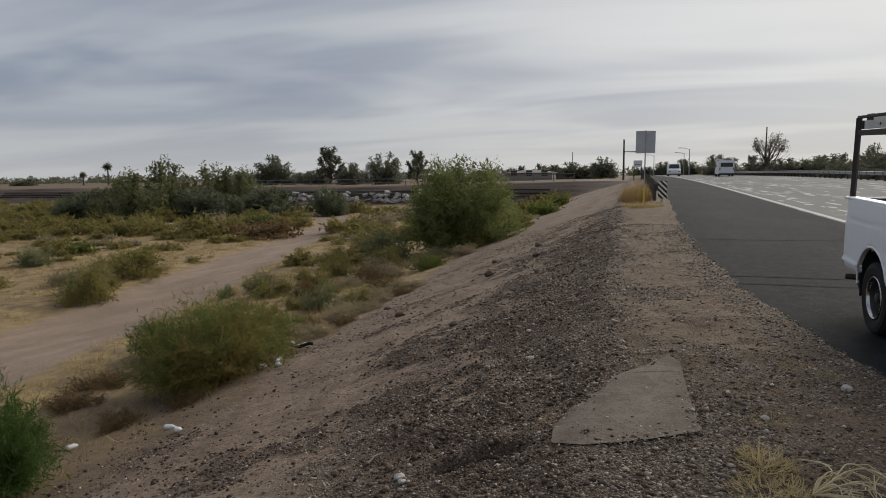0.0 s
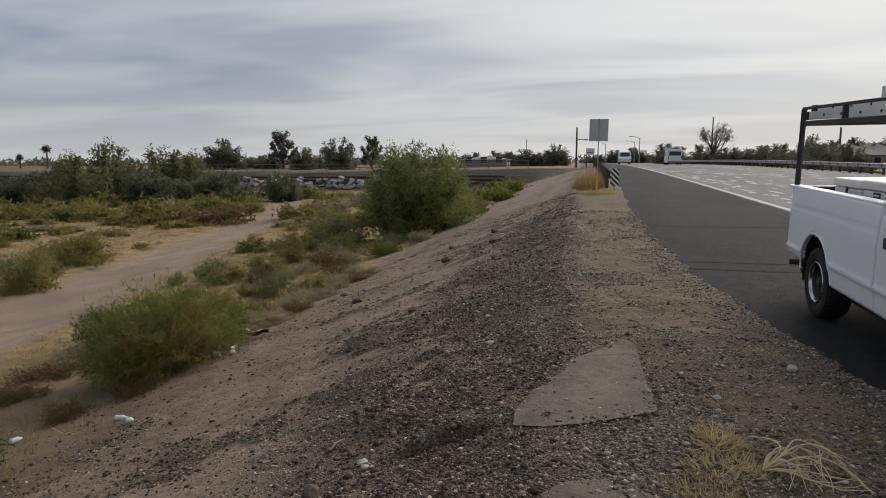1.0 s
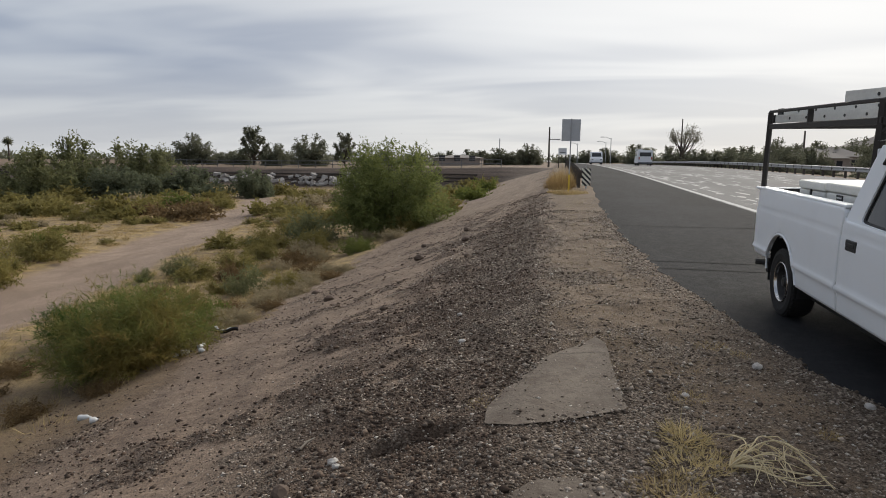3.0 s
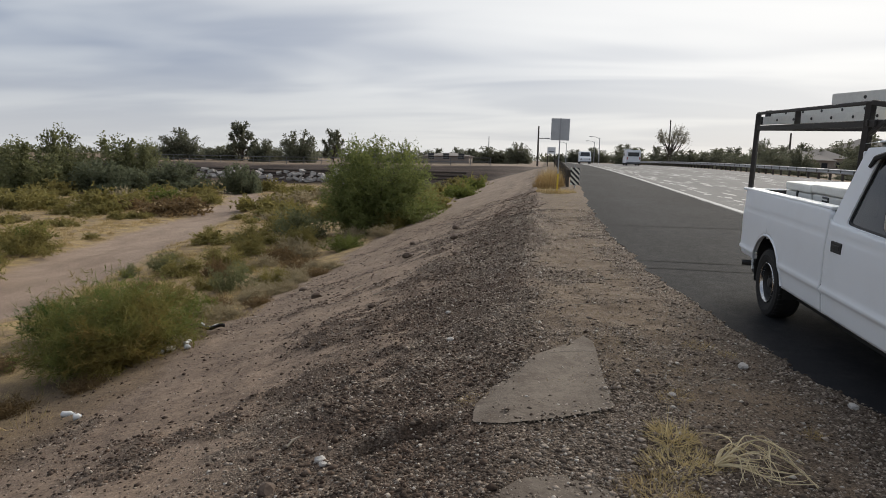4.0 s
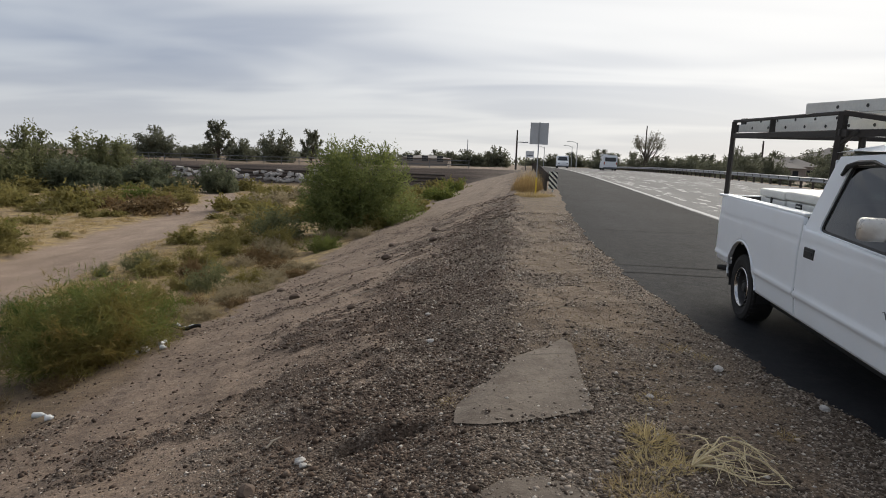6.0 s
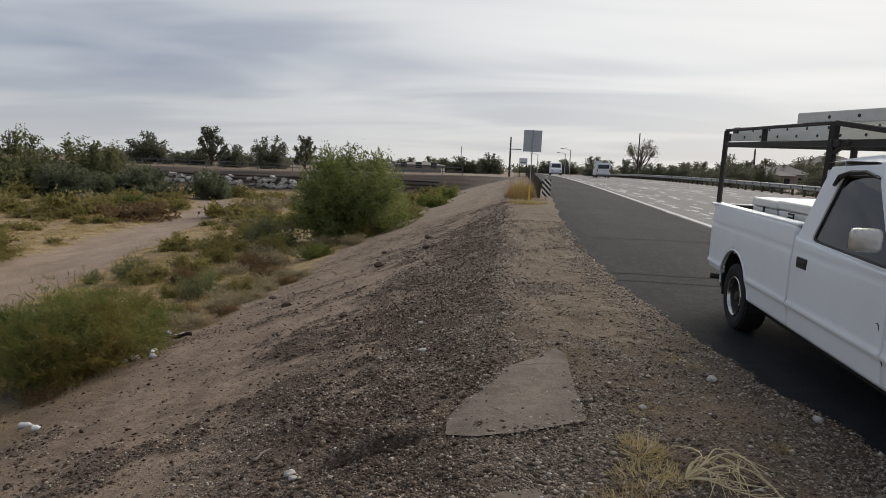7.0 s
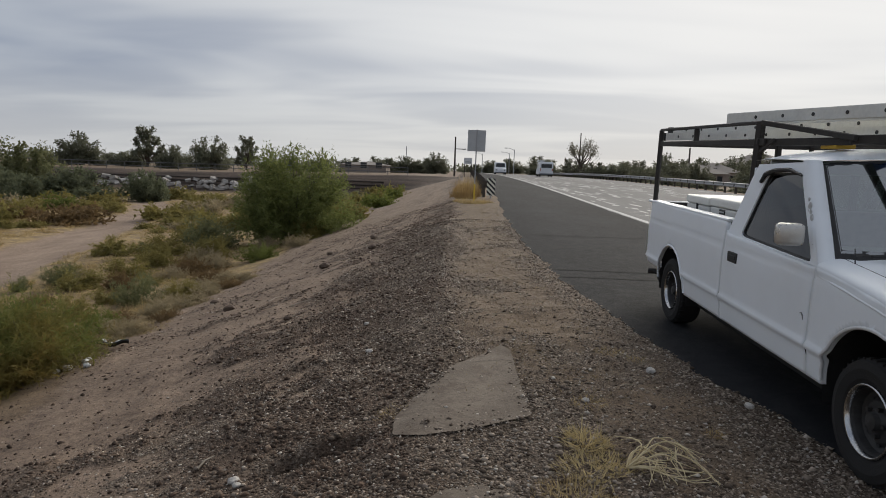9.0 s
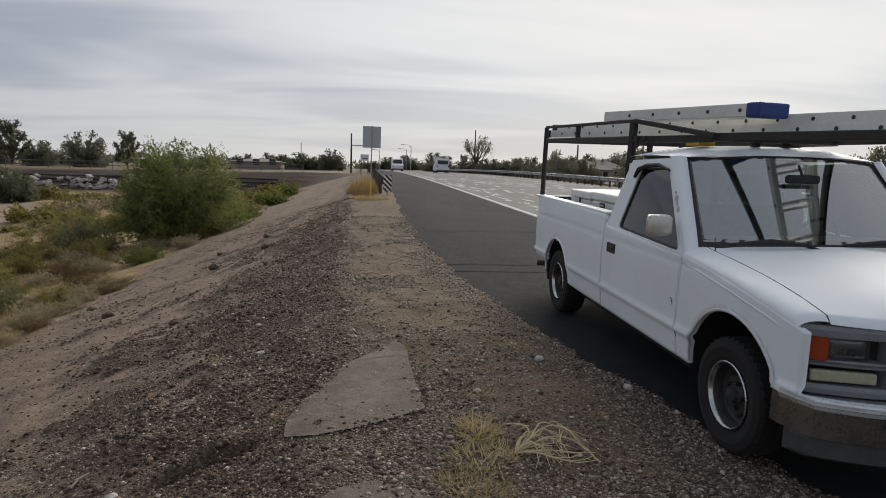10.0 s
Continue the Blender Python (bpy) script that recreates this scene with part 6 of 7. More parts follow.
CRACK = simple("dark_crack", (0.030, 0.023, 0.018), (0.060, 0.046, 0.036), 30, 0.95)


def spill_crack(pts, width):
    """A thin dark strip along a crack across the concrete."""
    bm, rows = bmesh.new(), []
    for k in range(25):
        t = k / 24 * (len(pts) - 1)
        a, b = pts[min(int(t), len(pts) - 2)], pts[min(int(t), len(pts) - 2) + 1]
        f = t - min(int(t), len(pts) - 2)
        x, y = a[0] + (b[0] - a[0]) * f, a[1] + (b[1] - a[1]) * f + 0.012 * float(wave(k * 0.3, k * 0.1, 0.3, 1.0))
        w = width * (0.5 + 0.5 * float(grain(k * 0.7, 1.0, 1.0, 3)))
        z = ground_smooth(x, y) + 0.007
        rows.append([bm.verts.new((x, y - w, z)), bm.verts.new((x, y + w, z))])
    for a, b in zip(rows, rows[1:]):
        bm.faces.new((a[0], b[0], b[1], a[1]))
    part("crack", bm, CRACK, SPILL, "thin dark crack across the concrete")


spill_crack([(0.06, 5.08), (0.20, 5.12), (0.34, 5.16), (0.44, 5.15)], 0.005)
spill_crack([(0.47, 4.30), (0.36, 4.42), (0.30, 4.60), (0.22, 4.75)], 0.0025)
slab("concrete_spill", SPILLS[1], "second flat spill of hardened concrete beside the grass", 2)


def rock(name, x, y, r, mat, label, seed, cat="stone", sink=0.3, tall=0.7):
    rng = np.random.default_rng(seed)
    bm = bmesh.new()
    bmesh.ops.create_icosphere(bm, subdivisions=2, radius=1)
    off = rng.uniform(0, 50, 3)
    for v in bm.verts:
        n = noise.noise(v.co * 1.3 + Vector(off)) * 0.35 + noise.noise(v.co * 3 + Vector(off)) * 0.15
        v.co = Vector((v.co.x * r * 1.1, v.co.y * r * 0.9, v.co.z * r * tall)) * (1 + n)
    ob = tagged(part(name, bm, mat), label, cat, "rocks of the bank")
    ob.matrix_world = pose(x, y, ground_z(x, y) + r * tall * (1 - 2 * sink), 0, 0, rng.uniform(0, 360))
    return ob


PALE_ROCK, EARTH_ROCK = simple("pale_rock", (0.38, 0.35, 0.32), (0.55, 0.52, 0.48), 25, 0.9), simple("dark_rock", (0.070, 0.049, 0.036), (0.135, 0.096, 0.072), 25, 0.9)
for k, (x, y, r, p) in enumerate(((-0.86, 6.0, 0.035, 1), (-1.07, 7.2, 0.032, 1), (-4.2, 11.3, 0.11, 0), (-1.34, 3.67, 0.035, 1), (-1.30, 3.62, 0.026, 1), (1.54, 5.02, 0.04, 1), (2.03, 4.35, 0.032, 1), (-5.53, 8.6, 0.07, 1), (-5.62, 8.5, 0.055, 1),
                                  (-1.56, 3.36, 0.06, 0), (-2.4, 8.7, 0.06, 0), (-3.1, 14.2, 0.12, 0), (-2.2, 15.5, 0.11, 0), (-2.6, 18.5, 0.13, 0), (-1.7, 12.2, 0.08, 0), (-5.0, 12.6, 0.08, 0), (-3.6, 17.1, 0.10, 0), (0.9, 4.35, 0.025, 1))):
    rock("stone", x, y, r, PALE_ROCK if p else EARTH_ROCK, "small pale stone on the gravel" if p else "dark clod-like rock on the sandy bank", k)


def rubble():
    """Broken concrete dumped at the end of the wash."""
    rng = random.Random(6)
    m = simple("broken_concrete", (0.26, 0.24, 0.22), (0.46, 0.43, 0.40), 4, 0.9)
    for k in range(95):
        x = rng.uniform(-47, -22)
        y = 79.2 + 2.2 * rng.random() ** 1.5 + 0.4 * math.sin(x * 1.3) - 0.10 * (x + 40)
        bm = bmesh.new()
        a, b, c = rng.uniform(0.4, 1.2), rng.uniform(0.3, 0.8), rng.uniform(0.2, 0.5)
        vs = box(bm, (-a / 2, -b / 2, -c / 2), (a / 2, b / 2, c / 2), 0.04, 1)
        for v in bm.verts:
            v.co += Vector((rng.uniform(-0.08, 0.08), rng.uniform(-0.08, 0.08), rng.uniform(-0.04, 0.04)))
        ob = tagged(part("concrete_rubble", bm, m), "broken pale concrete slab dumped in the wash", "rubble", "dumped concrete")
        ob.matrix_world = pose(x, y, ground_z(x, y) + 0.15, rng.uniform(-30, 30), rng.uniform(-30, 30), rng.uniform(0, 360))


rubble()


# ---- road markings ----
PAINTW = simple("worn_white_road_paint", (0.26, 0.26, 0.26), (0.50, 0.50, 0.49), 9, 0.8)
strip("edge_line", const(5.36), const(5.50), 0.008, PAINTW, "worn white edge line of the road", 0.006, "road marking")


def flat_patches(name, rows, mat, label, lift):
    """Thin irregular patches on the road, joined."""
    v, f = [], []
    for pts in rows:
        n = len(v)
        v += [(x, y, float(grade(y)) + lift) for x, y in pts]
        f.append(tuple(range(n, n + len(pts))))
    return tagged(mesh_ob(name, v, f, mat), label, "road marking", kind="structure")


def road_wear():
    rng = random.Random(12)
    pale, dark = [], []
    for lane, dens in ((6.45, 1.0), (7.7, 0.3), (9.3, 0.5), (11.9, 0.25), (14.2, 0.2)):
        y = 12.0
        while y < 120:
            y += rng.uniform(0.3, 1.3) * (1 + y / 60) / dens
            w, h = rng.uniform(0.10, 0.42), rng.uniform(0.25, 1.5)
            cx = lane + rng.gauss(0, 0.28)
            pale.append([(cx + w / 2 * math.cos(a) * rng.uniform(0.5, 1.1), y + h * math.sin(a) * rng.uniform(0.5, 1.1)) for a in (k * math.tau / 9 for k in range(9))])
    flat_patches("pavement_scuffs", pale, simple("bleached_pavement", (0.19, 0.19, 0.187), (0.36, 0.36, 0.35), 7, 0.75), "bleached worn patches on the traffic lanes", 0.007)
    # sealed cracks across the shoulder
    for y0 in (9.1, 9.75, 14.6, 21.0, 2.6):
        left, right = [], []
        for k in range(41):
            x = float(edge_x(y0)) + 0.02 + (5.2 - float(edge_x(y0))) * k / 40
            y = y0 + 0.05 * float(wave(x, y0, 0.35, y0)) + 0.02 * (x - 3)
            left.append((x, y - 0.022 - 0.012 * rng.random()))
            right.append((x, y + 0.022 + 0.012 * rng.random()))
        dark.append(left + right[::-1])
    flat_patches("crack_sealant", dark, simple("black_crack_tar", (0.010, 0.010, 0.010), (0.018, 0.018, 0.018), 9, 0.95, spec=0.05), "black tar-sealed cracks across the shoulder", 0.004)


road_wear()

# ---- signs, rails and poles ----
GALV = simple("galvanised_steel", (0.30, 0.305, 0.31), (0.44, 0.445, 0.45), 4, 0.5, 0.5)
RUST = simple("rusted_guardrail", (0.060, 0.042, 0.032), (0.12, 0.088, 0.068), 6, 0.8, 0.2)
SIGNBACK = simple("bare_aluminium_sign_back", (0.40, 0.41, 0.42), (0.52, 0.53, 0.54), 3, 0.55, 0.3)
POLEM = simple("weathered_pole_wood", (0.050, 0.042, 0.036), (0.10, 0.085, 0.072), 5, 0.9)
YPAINT = simple("yellow_reflector_plastic", (0.62, 0.42, 0.03), (0.74, 0.52, 0.06), 12, 0.5)
WHITE = simple("white_sign_face", (0.62, 0.63, 0.64), (0.74, 0.75, 0.76), 4, 0.5)


def sign_back(x, y, w, h, z0, z1, label):
    g = ground_z(x, y)
    ob = thing("road_sign", pose(x, y, g, 0, 0.6, 0), label, "road sign")
    bm = bmesh.new()
    box(bm, (-0.022, 0.01, -0.3), (0.022, 0.04, z1 - g + 0.02), 0.003)
    part("post", bm, GALV, ob)
    bm = bmesh.new()
    box(bm, (-w / 2, 0.042, z0 - g), (w / 2, 0.046, z1 - g), 0.0015)
    part("panel", bm, SIGNBACK, ob)
    for z in (z0 + 0.15, z1 - 0.15):
        bm = bmesh.new()
        box(bm, (-0.04, 0.028, z - g - 0.02), (0.04, 0.043, z - g + 0.02), 0.004)
        part("bracket", bm, GALV, ob)
    return ob


s1 = sign_back(0.37, 26.0, 0.72, 0.85, 2.43, 3.28, "grey metal back of a road sign on a post")
bm = bmesh.new()
box(bm, (-0.035, -0.005, 0.0), (0.035, 0.012, 0.72), 0.004)
part("marker_sleeve", bm, YPAINT, s1, "yellow plastic marker at the post's foot")


def hazard_marker(x, y):
    g = float(grade(y))
    ob = thing("hazard_marker", pose(x, y, g), "black and white striped hazard marker at the railing's end", "road sign")
    bm = bmesh.new()
    box(bm, (-0.03, 0.012, -0.2), (0.03, 0.05, 1.0), 0.004)
    part("post", bm, GALV, ob)
    bm = bmesh.new()
    box(bm, (-0.185, 0, 0.13), (0.185, 0.008, 0.88), 0.002)
    panel = part("panel", bm, simple("faded_white_sheeting", (0.70, 0.69, 0.58), (0.80, 0.79, 0.68), 6, 0.5), ob, "faded whitish panel")
    w, lo, hi = 0.185, 0.13, 0.88
    for k in range(5):
        c = lo - 0.12 + k * 0.22
        pts = clip_poly([(-w, c + 0.25), (w, c - 0.12), (w, c - 0.01), (-w, c + 0.36)], lo, hi)
        if len(pts) > 2:
            bm = bmesh.new()
            bm.faces.new([bm.verts.new((p[0], -0.002, p[1])) for p in pts])
            part("stripe", bm, BLACK, panel, "black diagonal stripe")


def clip_poly(pts, lo, hi):
    for lim, keep in ((lo, lambda z: z >= lo), (hi, lambda z: z <= hi)):
        out = []
        for k in range(len(pts)):
            a, b = pts[k - 1], pts[k]
            if keep(a[1]) != keep(b[1]):
                t = (lim - a[1]) / (b[1] - a[1])
                out.append((a[0] + (b[0] - a[0]) * t, lim))
            if keep(b[1]):
                out.append(b)
        pts = out
    return pts


hazard_marker(1.15, 28.7)


def w_beam(bm, x_of, ys, z_off, face):
    """A corrugated rail swept along the road; face is the side that it turns to the traffic."""
    prof = [(0.0, -0.155), (0.045, -0.12), (0.045, -0.07), (0.0, -0.03), (0.0, 0.03), (0.045, 0.07), (0.045, 0.12), (0.0, 0.155)]
    rows = []
    for y in ys:
        rows.append([bm.verts.new((x_of(y) + face * px, y, float(grade(y)) + z_off + pz)) for px, pz in prof])
    for a, b in zip(rows, rows[1:]):
        for q in range(7):
            bm.faces.new((a[q], b[q], b[q + 1], a[q + 1]))


def guardrail(name, x, y0, y1, face, mat, post_mat, label, step=1.9, height=0.56, wood=0.14, blocks=True):
    ob = thing(name, pose(0, 0, 0), label, "guardrail")
    xo = (lambda y: x) if not callable(x) else x
    bm = bmesh.new()
    w_beam(bm, xo, np.arange(y0, y1 + 0.1, 1.9), height, face)
    part("rail", bm, mat, ob)
    y, first = y0 + 0.5, None
    while y < y1:
        g = float(grade(y))
        if first is None:
            bm = bmesh.new()
            box(bm, (-wood / 2 - face * 0.13, -wood / 2, -0.4), (wood / 2 - face * 0.13, wood / 2, height + 0.17), 0.01, 1)
            if blocks:
                box(bm, (-0.075 - face * 0.03, -0.06, height - 0.16), (0.075 - face * 0.03, 0.06, height + 0.14), 0.01, 1)
            p = part("post", bm, post_mat, ob)
            first = p
        else:
            p = new("post", first.data)
            p.parent = ob
        p.location = (xo(y), y, g)
        y += step
    return ob


guardrail("guardrail", 18.9, -6, 150, -1, GALV, POLEM, "galvanised steel guardrail on dark posts along the road")
guardrail("bridge_railing", 1.0, 29.2, 112, 1, RUST, POLEM, "rusty brown railing on closely set posts beside the road", 1.25, 0.58, 0.13)


def utility_pole(x, y, top, label, arm=None, lamp=False, r=0.15, mat=None):
    g = ground_z(x, y)
    ob = thing("street_lamp" if lamp else "utility_pole", pose(x, y, g), label, "street lamp" if lamp else "utility pole")
    bm = bmesh.new()
    tube(bm, [(0, 0, -0.5), (0, 0, top - g)], [r, r * 0.65], 10)
    part("pole", bm, mat or POLEM, ob)
    if arm:
        bm = bmesh.new()
        dx, za = arm
        pts = [(0, 0, za - g), (dx * 0.5, 0, za - g + 0.45), (dx, 0, za - g + 0.5)] if lamp else [(0, 0, za - g), (dx, 0, za - g)]
        tube(bm, pts, 0.05, 6)
        part("arm", bm, mat or POLEM, ob)
        bm = bmesh.new()
        e = pts[-1]
        box(bm, (e[0] - 0.35, -0.14, e[2] - 0.09), (e[0] + 0.35, 0.14, e[2] + 0.07), 0.04, 2)
        part("lamp_head", bm, GALV, ob)
    return ob


utility_pole(-1.6, 90, 6.3, "weathered wooden utility pole beside the road", (1.2, 4.65))
utility_pole(21.1, 121, 9.3, "dark wooden utility pole behind the bare tree")
utility_pole(11.2, 152, 7.0, "grey street lamp with a curved arm", (-2.0, 6.8), True, 0.12, GALV)
utility_pole(13.0, 196, 7.4, "grey street lamp with a curved arm", (-2.2, 7.2), True, 0.12, GALV)
utility_pole(4.5, 182, 6.6, "grey street lamp with a curved arm", (-1.8, 6.3), True, 0.12, GALV)
utility_pole(-13.0, 139, 6.5, "slim lamp mast behind the rail bank", None, False, 0.12, GALV)
utility_pole(58, 170, 9.5, "slim dark mast among the houses", None, False, 0.3)


def board_sign(x, y, w, z0, z1, label, n_bars=2):
    g = ground_z(x, y)
    ob = thing("board_sign", pose(x, y, g), label, "road sign")
    for s in (-1, 1):
        bm = bmesh.new()
        box(bm, (s * w * 0.42 - 0.05, 0.02, -0.3), (s * w * 0.42 + 0.05, 0.1, z1 - g))
        part("post", bm, POLEM, ob)
    bm = bmesh.new()
    box(bm, (-w / 2, 0, z0 - g), (w / 2, 0.02, z1 - g), 0.003)
    panel = part("panel", bm, WHITE, ob)
    for k in range(n_bars):
        bm = bmesh.new()
        box(bm, (-w * 0.36, -0.006, z0 - g + (z1 - z0) * (0.28 + 0.3 * k)), (w * 0.36, -0.002, z0 - g + (z1 - z0) * (0.40 + 0.3 * k)))
        part("text_bar", bm, GREYPL, panel, "unreadable dark line of text")


board_sign(19.8, 168, 2.9, 3.2, 5.0, "white roadside board on two posts")
board_sign(0.2, 72, 0.9, 2.4, 3.1, "small pale road sign beside the railing", 1)


PIPE = simple("weathered_pipe", (0.11, 0.11, 0.11), (0.19, 0.19, 0.19), 4, 0.7)


def bank_fence():
    """Steel pipe railing along the top of the rail bank."""
    line = lambda x: 85.2 - 0.10 * (x + 40)
    ob = thing("pipe_railing", pose(0, 0, 0), "grey steel pipe railing along the rail bank", "railing")
    xs = np.arange(-62, -6, 2.6)
    for h in (0.45, 0.95):
        bm = bmesh.new()
        tube(bm, [(x, line(x), ground_z(x, line(x)) + h) for x in xs], 0.045, 6)
        part("rail", bm, PIPE, ob)
    for x in xs:
        bm = bmesh.new()
        g = ground_z(x, line(x))
        tube(bm, [(x, line(x), g - 0.2), (x, line(x), g + 0.98)], 0.05, 6)
        part("post", bm, PIPE, ob)
    for k, (z, r) in enumerate(((0.0, 0.10), (-0.55, 0.09), (-1.1, 0.09))):
        bm = bmesh.new()
        pts = []
        for x in np.arange(-110, -7, 4.0):
            y = 83.0 - 0.10 * (x + 40) - 1.4 + z * 1.2 * -1 * -0.9
            pts.append((x, y, ground_z(x, y) + 0.12))
        tube(bm, pts, r, 6)
        tagged(part("bank_ledge", bm, simple("dark_timber_ledge", (0.035, 0.028, 0.024), (0.085, 0.068, 0.056), 3, 0.9)), "dark timber ledge along the rail bank", "retaining timber")


bank_fence()


# ---- houses ----
STUCCO = simple("tan_stucco", (0.24, 0.20, 0.17), (0.33, 0.28, 0.24), 2, 0.9)
TILE = simple("grey_brown_roof_tile", (0.17, 0.15, 0.135), (0.25, 0.225, 0.205), 3, 0.85)
BLOCK = simple("grey_block_wall", (0.21, 0.19, 0.175), (0.29, 0.265, 0.245), 2, 0.9)
PANE = simple("dark_window_pane", (0.02, 0.022, 0.025), (0.05, 0.052, 0.055), 8, 0.15)


def house(x, y, w, d, wall, roof, turn, label):
    g = ground_z(x, y) - 0.2
    ob = thing("house", pose(x, y, g, 0, 0, turn), label, "house", "houses beyond the road")
    bm = bmesh.new()
    box(bm, (-w / 2, -d / 2, 0), (w / 2, d / 2, wall + 0.2))
    body = part("wall", bm, STUCCO, ob)
    bm = bmesh.new()
    e, rw = 0.5, max(w - d, 0.8) / 2
    base = [bm.verts.new(p) for p in ((-w / 2 - e, -d / 2 - e, wall + 0.1), (w / 2 + e, -d / 2 - e, wall + 0.1), (w / 2 + e, d / 2 + e, wall + 0.1), (-w / 2 - e, d / 2 + e, wall + 0.1))]
    r0, r1 = bm.verts.new((-rw, 0, wall + roof)), bm.verts.new((rw, 0, wall + roof))
    for q in ((base[0], base[1], r1, r0), (base[1], base[2], r1), (base[2], base[3], r0, r1), (base[3], base[0], r0), tuple(base[::-1])):
        bm.faces.new(q)
    part("roof", bm, TILE, ob)
    for k in range(3):
        bm = bmesh.new()
        cx = -w / 2 + w * (k + 0.5) / 3
        box(bm, (cx - 0.6, -d / 2 - 0.03, 1.1), (cx + 0.6, -d / 2 + 0.02, 2.2), 0.01)
        part("window", bm, PANE, ob)
        bm = bmesh.new()
        cy = -d / 2 + d * (k + 0.5) / 3
        box(bm, (-w / 2 - 0.03, cy - 0.5, 1.1), (-w / 2 + 0.02, cy + 0.5, 2.2), 0.01)
        part("window", bm, PANE, ob)


for k, (x, y, w, d, wall, roof, turn) in enumerate(((49, 141, 11, 9, 2.6, 2.2, 12), (56, 150, 12, 9, 2.8, 2.2, -8), (64, 118, 10, 8, 2.8, 1.9, 30), (74, 104, 12, 9, 2.8, 2.1, 5), (72, 128, 12, 10, 3.0, 2.4, 20), (84, 150, 13, 10, 3.2, 2.6, -5),
                                                    (98, 175, 13, 10, 3.2, 2.6, 10), (112, 195, 13, 10, 3.2, 2.6, 25), (75, 180, 12, 10, 3.2, 2.6, 0), (90, 205, 13, 10, 3.2, 2.6, -15), (130, 215, 13, 10, 3.2, 2.6, 8), (104, 232, 13, 10, 3.2, 2.6, 3))):
    house(x, y, w, d, wall, roof, turn, "tan stucco house with a grey-brown tiled hip roof")
house(-20, 128, 9, 6, 1.6, 0.7, 0, "low tan building with a flat-pitched roof behind the bank")


def block_wall(x0, y0, x1, y1, h, label):
    ob = thing("block_wall", pose(0, 0, 0), label, "garden wall")
    n = 8
    for k in range(n):
        a, b = k / n, (k + 1) / n
        p, q = (x0 + (x1 - x0) * a, y0 + (y1 - y0) * a), (x0 + (x1 - x0) * b, y0 + (y1 - y0) * b)
        g = min(ground_z(*p), ground_z(*q))
        bm = bmesh.new()
        beam(bm, (*p, g + h / 2), (*q, g + h / 2), h + 0.3, 0.2)
        part("panel", bm, BLOCK, ob)


block_wall(33, 62, 36, 130, 2.0, "grey block wall in front of the houses")
block_wall(36, 60, 80, 52, 2.0, "grey block wall beside the houses")


# ---- traffic far down the road ----
VANW = simple("white_van_paint", (0.66, 0.67, 0.69), (0.78, 0.78, 0.79), 2, 0.4)


def van(name, m, w, ln, h, hood, label, cat, mat):
    """A boxy vehicle seen from one end: body with sloped nose, glass, lamps and wheels."""
    ob = thing(name, m, label, cat)
    bm = bmesh.new()
    side = [(0, 0.35), (ln, 0.35), (ln, h * 0.92), (ln - 0.12, h), (hood + 0.75, h), (hood, h * 0.58), (0.12, h * 0.50), (0, h * 0.42)]
    a, b = [bm.verts.new((-w / 2, y, z)) for y, z in side], [bm.verts.new((w / 2, y, z)) for y, z in side]
    bm.faces.new(a)
    bm.faces.new(b[::-1])
    for k in range(len(side)):
        bm.faces.new((a[k - 1], b[k - 1], b[k], a[k])[::-1])
    bmesh.ops.bevel(bm, geom=bm.edges[:], offset=0.06, segments=2, affect="EDGES")
    bmesh.ops.recalc_face_normals(bm, faces=bm.faces)
    part("body", bm, mat, ob)
    bm = bmesh.new()
    q = [(-w * 0.43, hood + 0.07, h * 0.62), (w * 0.43, hood + 0.07, h * 0.62), (w * 0.38, hood + 0.64, h * 0.93), (-w * 0.38, hood + 0.64, h * 0.93)]
    bm.faces.new([bm.verts.new((x, y - 0.035, z + 0.02)) for x, y, z in q])
    part("windscreen", bm, PANE, ob)
    bm = bmesh.new()
    box(bm, (-w * 0.40, ln + 0.002, h * 0.60), (w * 0.40, ln + 0.012, h * 0.86), 0.004)
    part("rear_window", bm, PANE, ob)
    for s in (-1, 1):
        bm = bmesh.new()
        box(bm, (s * w / 2 - 0.008, hood + 0.5, h * 0.62), (s * w / 2 + 0.008, hood + 1.5, h * 0.86), 0.004)
        part("side_window", bm, PANE, ob)
        bm = bmesh.new()
        box(bm, (s * w * 0.44 - 0.07, ln - 0.02, h * 0.40), (s * w * 0.44 + 0.07, ln + 0.02, h * 0.56), 0.01)
        part("tail_lamp", bm, AMBER, ob)
        bm = bmesh.new()
        box(bm, (s * w * 0.36 - 0.14, -0.02, h * 0.34), (s * w * 0.36 + 0.14, 0.03, h * 0.42), 0.01)
        part("headlamp", bm, LENS, ob)
        for y in (ln * 0.17, ln * 0.80):
            bm = bmesh.new()
            lathe(bm, [(0.001, -0.1), (0.30, -0.11), (0.35, -0.07), (0.35, 0.07), (0.30, 0.11), (0.001, 0.1)], 20, Matrix.Translation((s * (w / 2 - 0.12), y, 0.35)))
            part("wheel", bm, TYRE, ob)
    for z, y in ((0.42, -0.06), (0.42, ln)):
        bm = bmesh.new()
        box(bm, (-w * 0.49, y, z - 0.12), (w * 0.49, y + 0.08, z + 0.10), 0.03)
        part("bumper", bm, GREYPL, ob)


van("delivery_van", pose(12.2, 103, float(grade(101)), 0, 0, 180), 2.0, 5.0, 2.25, 1.1, "white delivery van driving away down the road", "van", VANW)
van("box_truck", pose(6.9, 128, float(grade(126))), 2.2, 6.5, 2.4, 1.0, "white box truck coming down the far road", "truck", VANW)


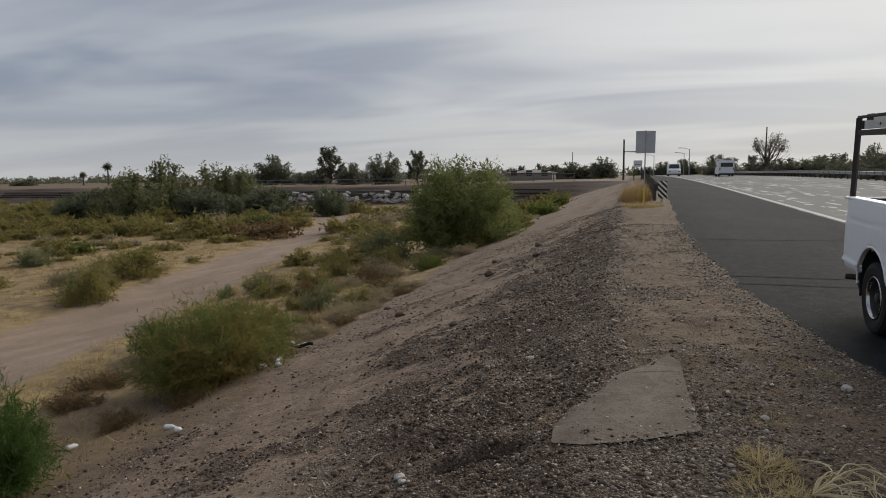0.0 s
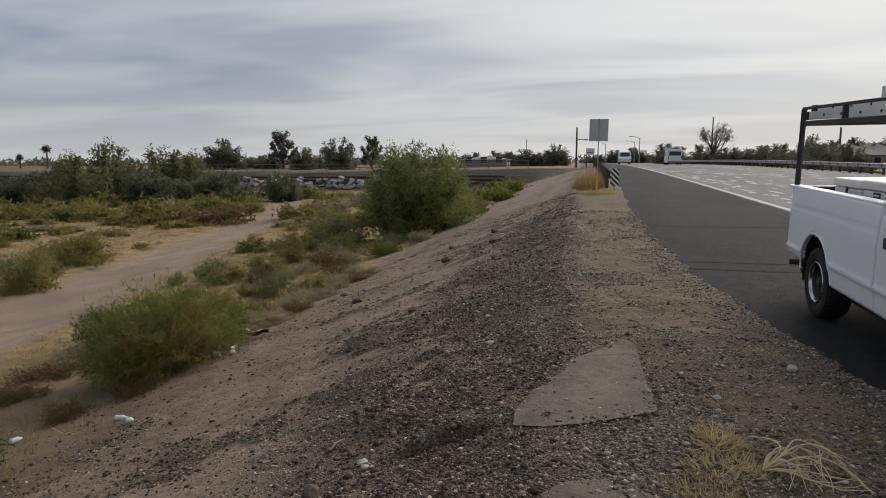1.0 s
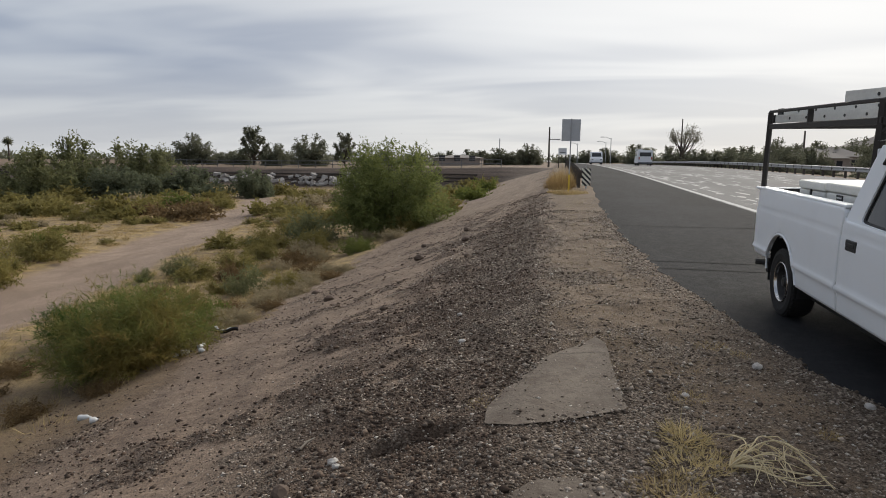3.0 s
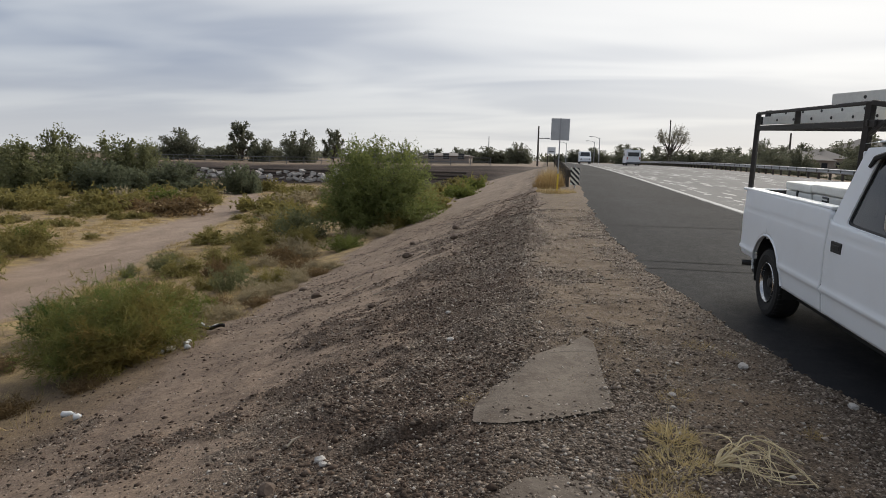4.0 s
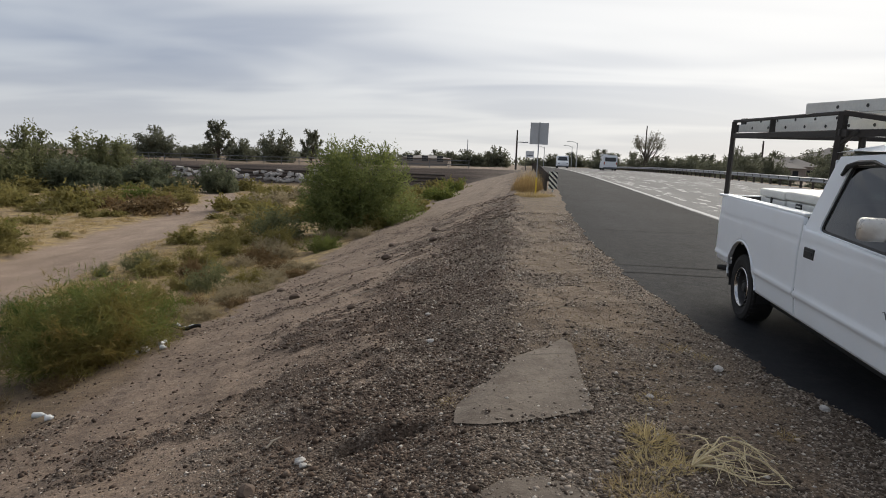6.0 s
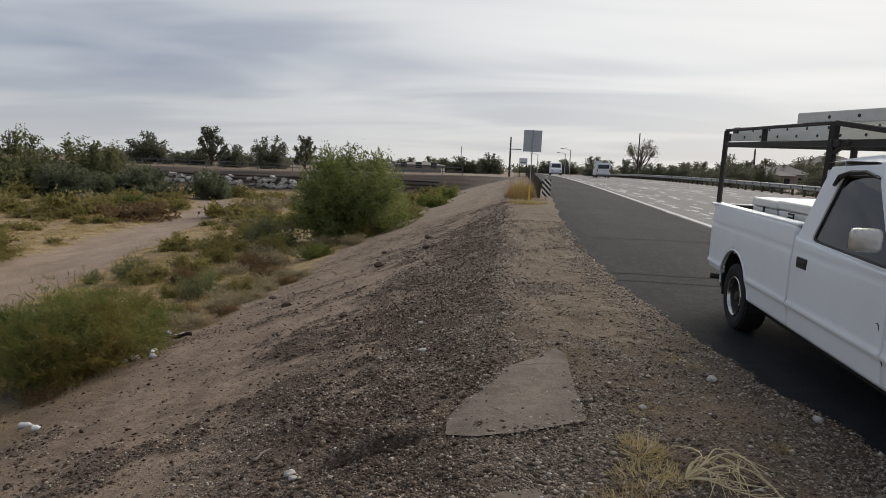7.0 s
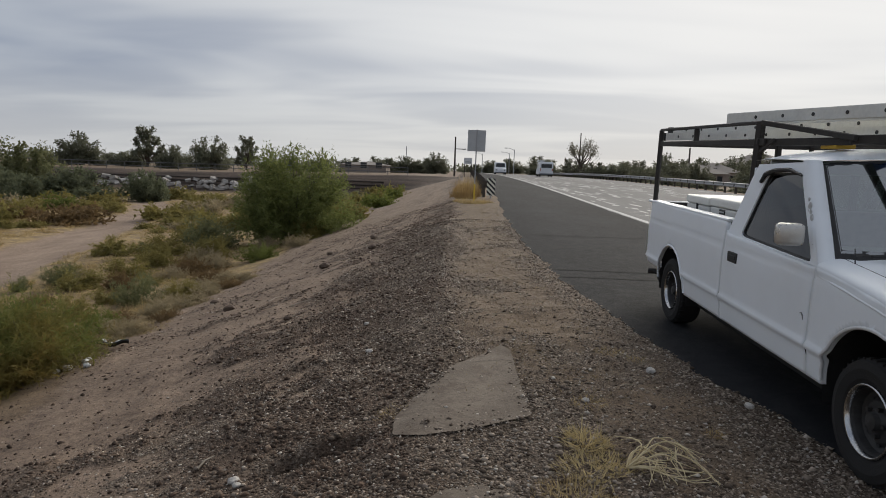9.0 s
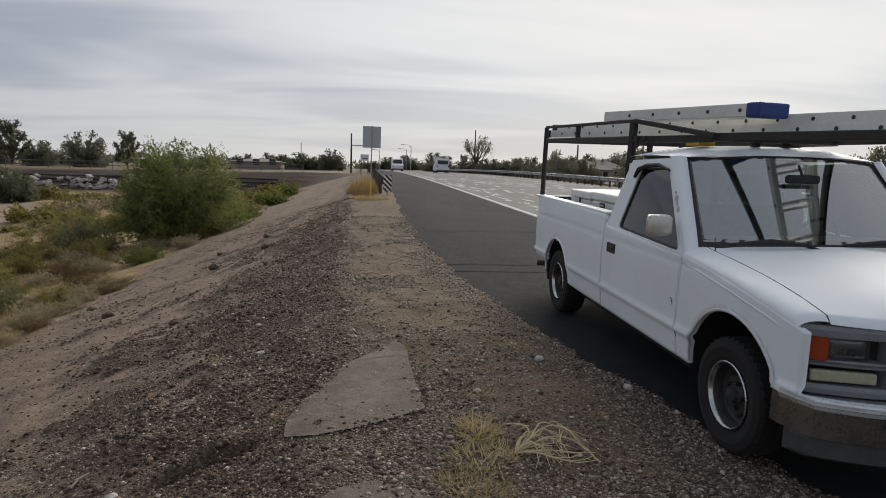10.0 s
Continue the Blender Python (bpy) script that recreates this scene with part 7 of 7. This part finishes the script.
# ---- litter in the wash ----
def bottle(x, y, turn, ln, mat, label):
    ob = thing("bottle", pose(x, y, ground_z(x, y) + 0.035, 0, 0, turn), label, "litter", "litter in the wash")
    bm = bmesh.new()
    lathe(bm, [(0.001, 0), (0.034, 0.002), (0.036, 0.02), (0.034, ln * 0.4), (0.036, ln * 0.65), (0.018, ln * 0.86), (0.014, ln * 0.92)], 16)
    part("body", bm, mat, ob, smooth=True)
    bm = bmesh.new()
    lathe(bm, [(0.016, ln * 0.91), (0.016, ln), (0.001, ln)], 12)
    part("cap", bm, WHITE, ob)


PLASTIC = simple("white_plastic_litter", (0.52, 0.52, 0.51), (0.70, 0.70, 0.69), 20, 0.4)
bottle(-5.42, 6.25, 15, 0.15, PLASTIC, "white plastic bottle lying on the sand")
bottle(-5.05, 5.98, 40, 0.09, PLASTIC, "crushed white plastic cup on the sand")
bottle(-6.6, 5.9, 70, 0.14, PLASTIC, "pale plastic pot in the dry grass")
bottle(-7.2, 12.0, 10, 0.2, PLASTIC, "white plastic bottle in the dry brush")
bottle(-6.0, 10.35, 130, 0.18, PLASTIC, "white plastic bottle in the dry brush")
for lx, ly, lt in ((-5.48, 8.95, 20), (-5.36, 8.7, 75), (-5.62, 9.9, 130), (-5.9, 9.8, 50), (-5.2, 8.45, 10), (-6.2, 10.0, 160)):
    bottle(lx, ly, lt, 0.085, PLASTIC, "crumpled scrap of white plastic on the ground")
bottle(-5.6, 10.0, 80, 0.15, PLASTIC, "white plastic scrap beside a tyre piece")


def tyre_scrap(x, y):
    """A torn strip of tyre tread lying in a curve."""
    ob = thing("tyre_scrap", pose(x, y, ground_z(x, y) + 0.02, 0, 0, 25), "torn black strip of tyre tread on the bank's foot", "litter", "litter in the wash")
    bm = bmesh.new()
    prev = None
    for k in range(17):
        t = k / 16
        c = Vector((-0.35 + 0.7 * t, 0.14 * math.sin(t * 3.0), 0.04 + 0.07 * math.sin(t * 5) ** 2))
        ring = [bm.verts.new(c + Vector(p)) for p in ((0, -0.07, 0.05), (0, 0.0, 0.0), (0, 0.08, 0.03), (0, 0.08, 0.045), (0, 0.0, 0.02), (0, -0.06, 0.065))]
        if prev:
            for q in range(6):
                bm.faces.new((prev[q], ring[q], ring[(q + 1) % 6], prev[(q + 1) % 6]))
        prev = ring
    bmesh.ops.recalc_face_normals(bm, faces=bm.faces)
    part("tread", bm, TYRE, ob)


tyre_scrap(-5.55, 9.55)


def stick(x, y, ln, turn, r, label):
    bm = bmesh.new()
    tube(bm, [(0, 0, 0.01), (ln * 0.5, 0.01, 0.02), (ln, -0.005, 0.015)], [r, r, r * 0.6], 6)
    ob = tagged(part("stick", bm, DEADWOOD), label, "stick", "sticks on the bank")
    slope = math.degrees(math.atan2(ground_z(x + 0.1 * math.cos(radians(turn)), y + 0.1 * math.sin(radians(turn))) - ground_z(x, y), 0.1))
    ob.matrix_world = pose(x, y, ground_z(x, y) + r, 0, -slope, turn)


for k, (x, y, ln, turn, r) in enumerate(((-1.70, 4.0, 0.14, 62, 0.008), (-2.6, 9.5, 0.35, 35, 0.008), (-3.4, 11.0, 0.4, 70, 0.008), (0.7, 8.6, 0.25, 120, 0.006), (0.35, 6.6, 0.2, 20, 0.005), (-0.5, 5.2, 0.16, 160, 0.004), (1.2, 4.6, 0.12, 30, 0.004), (0.6, 4.05, 0.10, 20, 0.004))):
    stick(x, y, ln, turn, r, "thin bleached stick on the gravel")
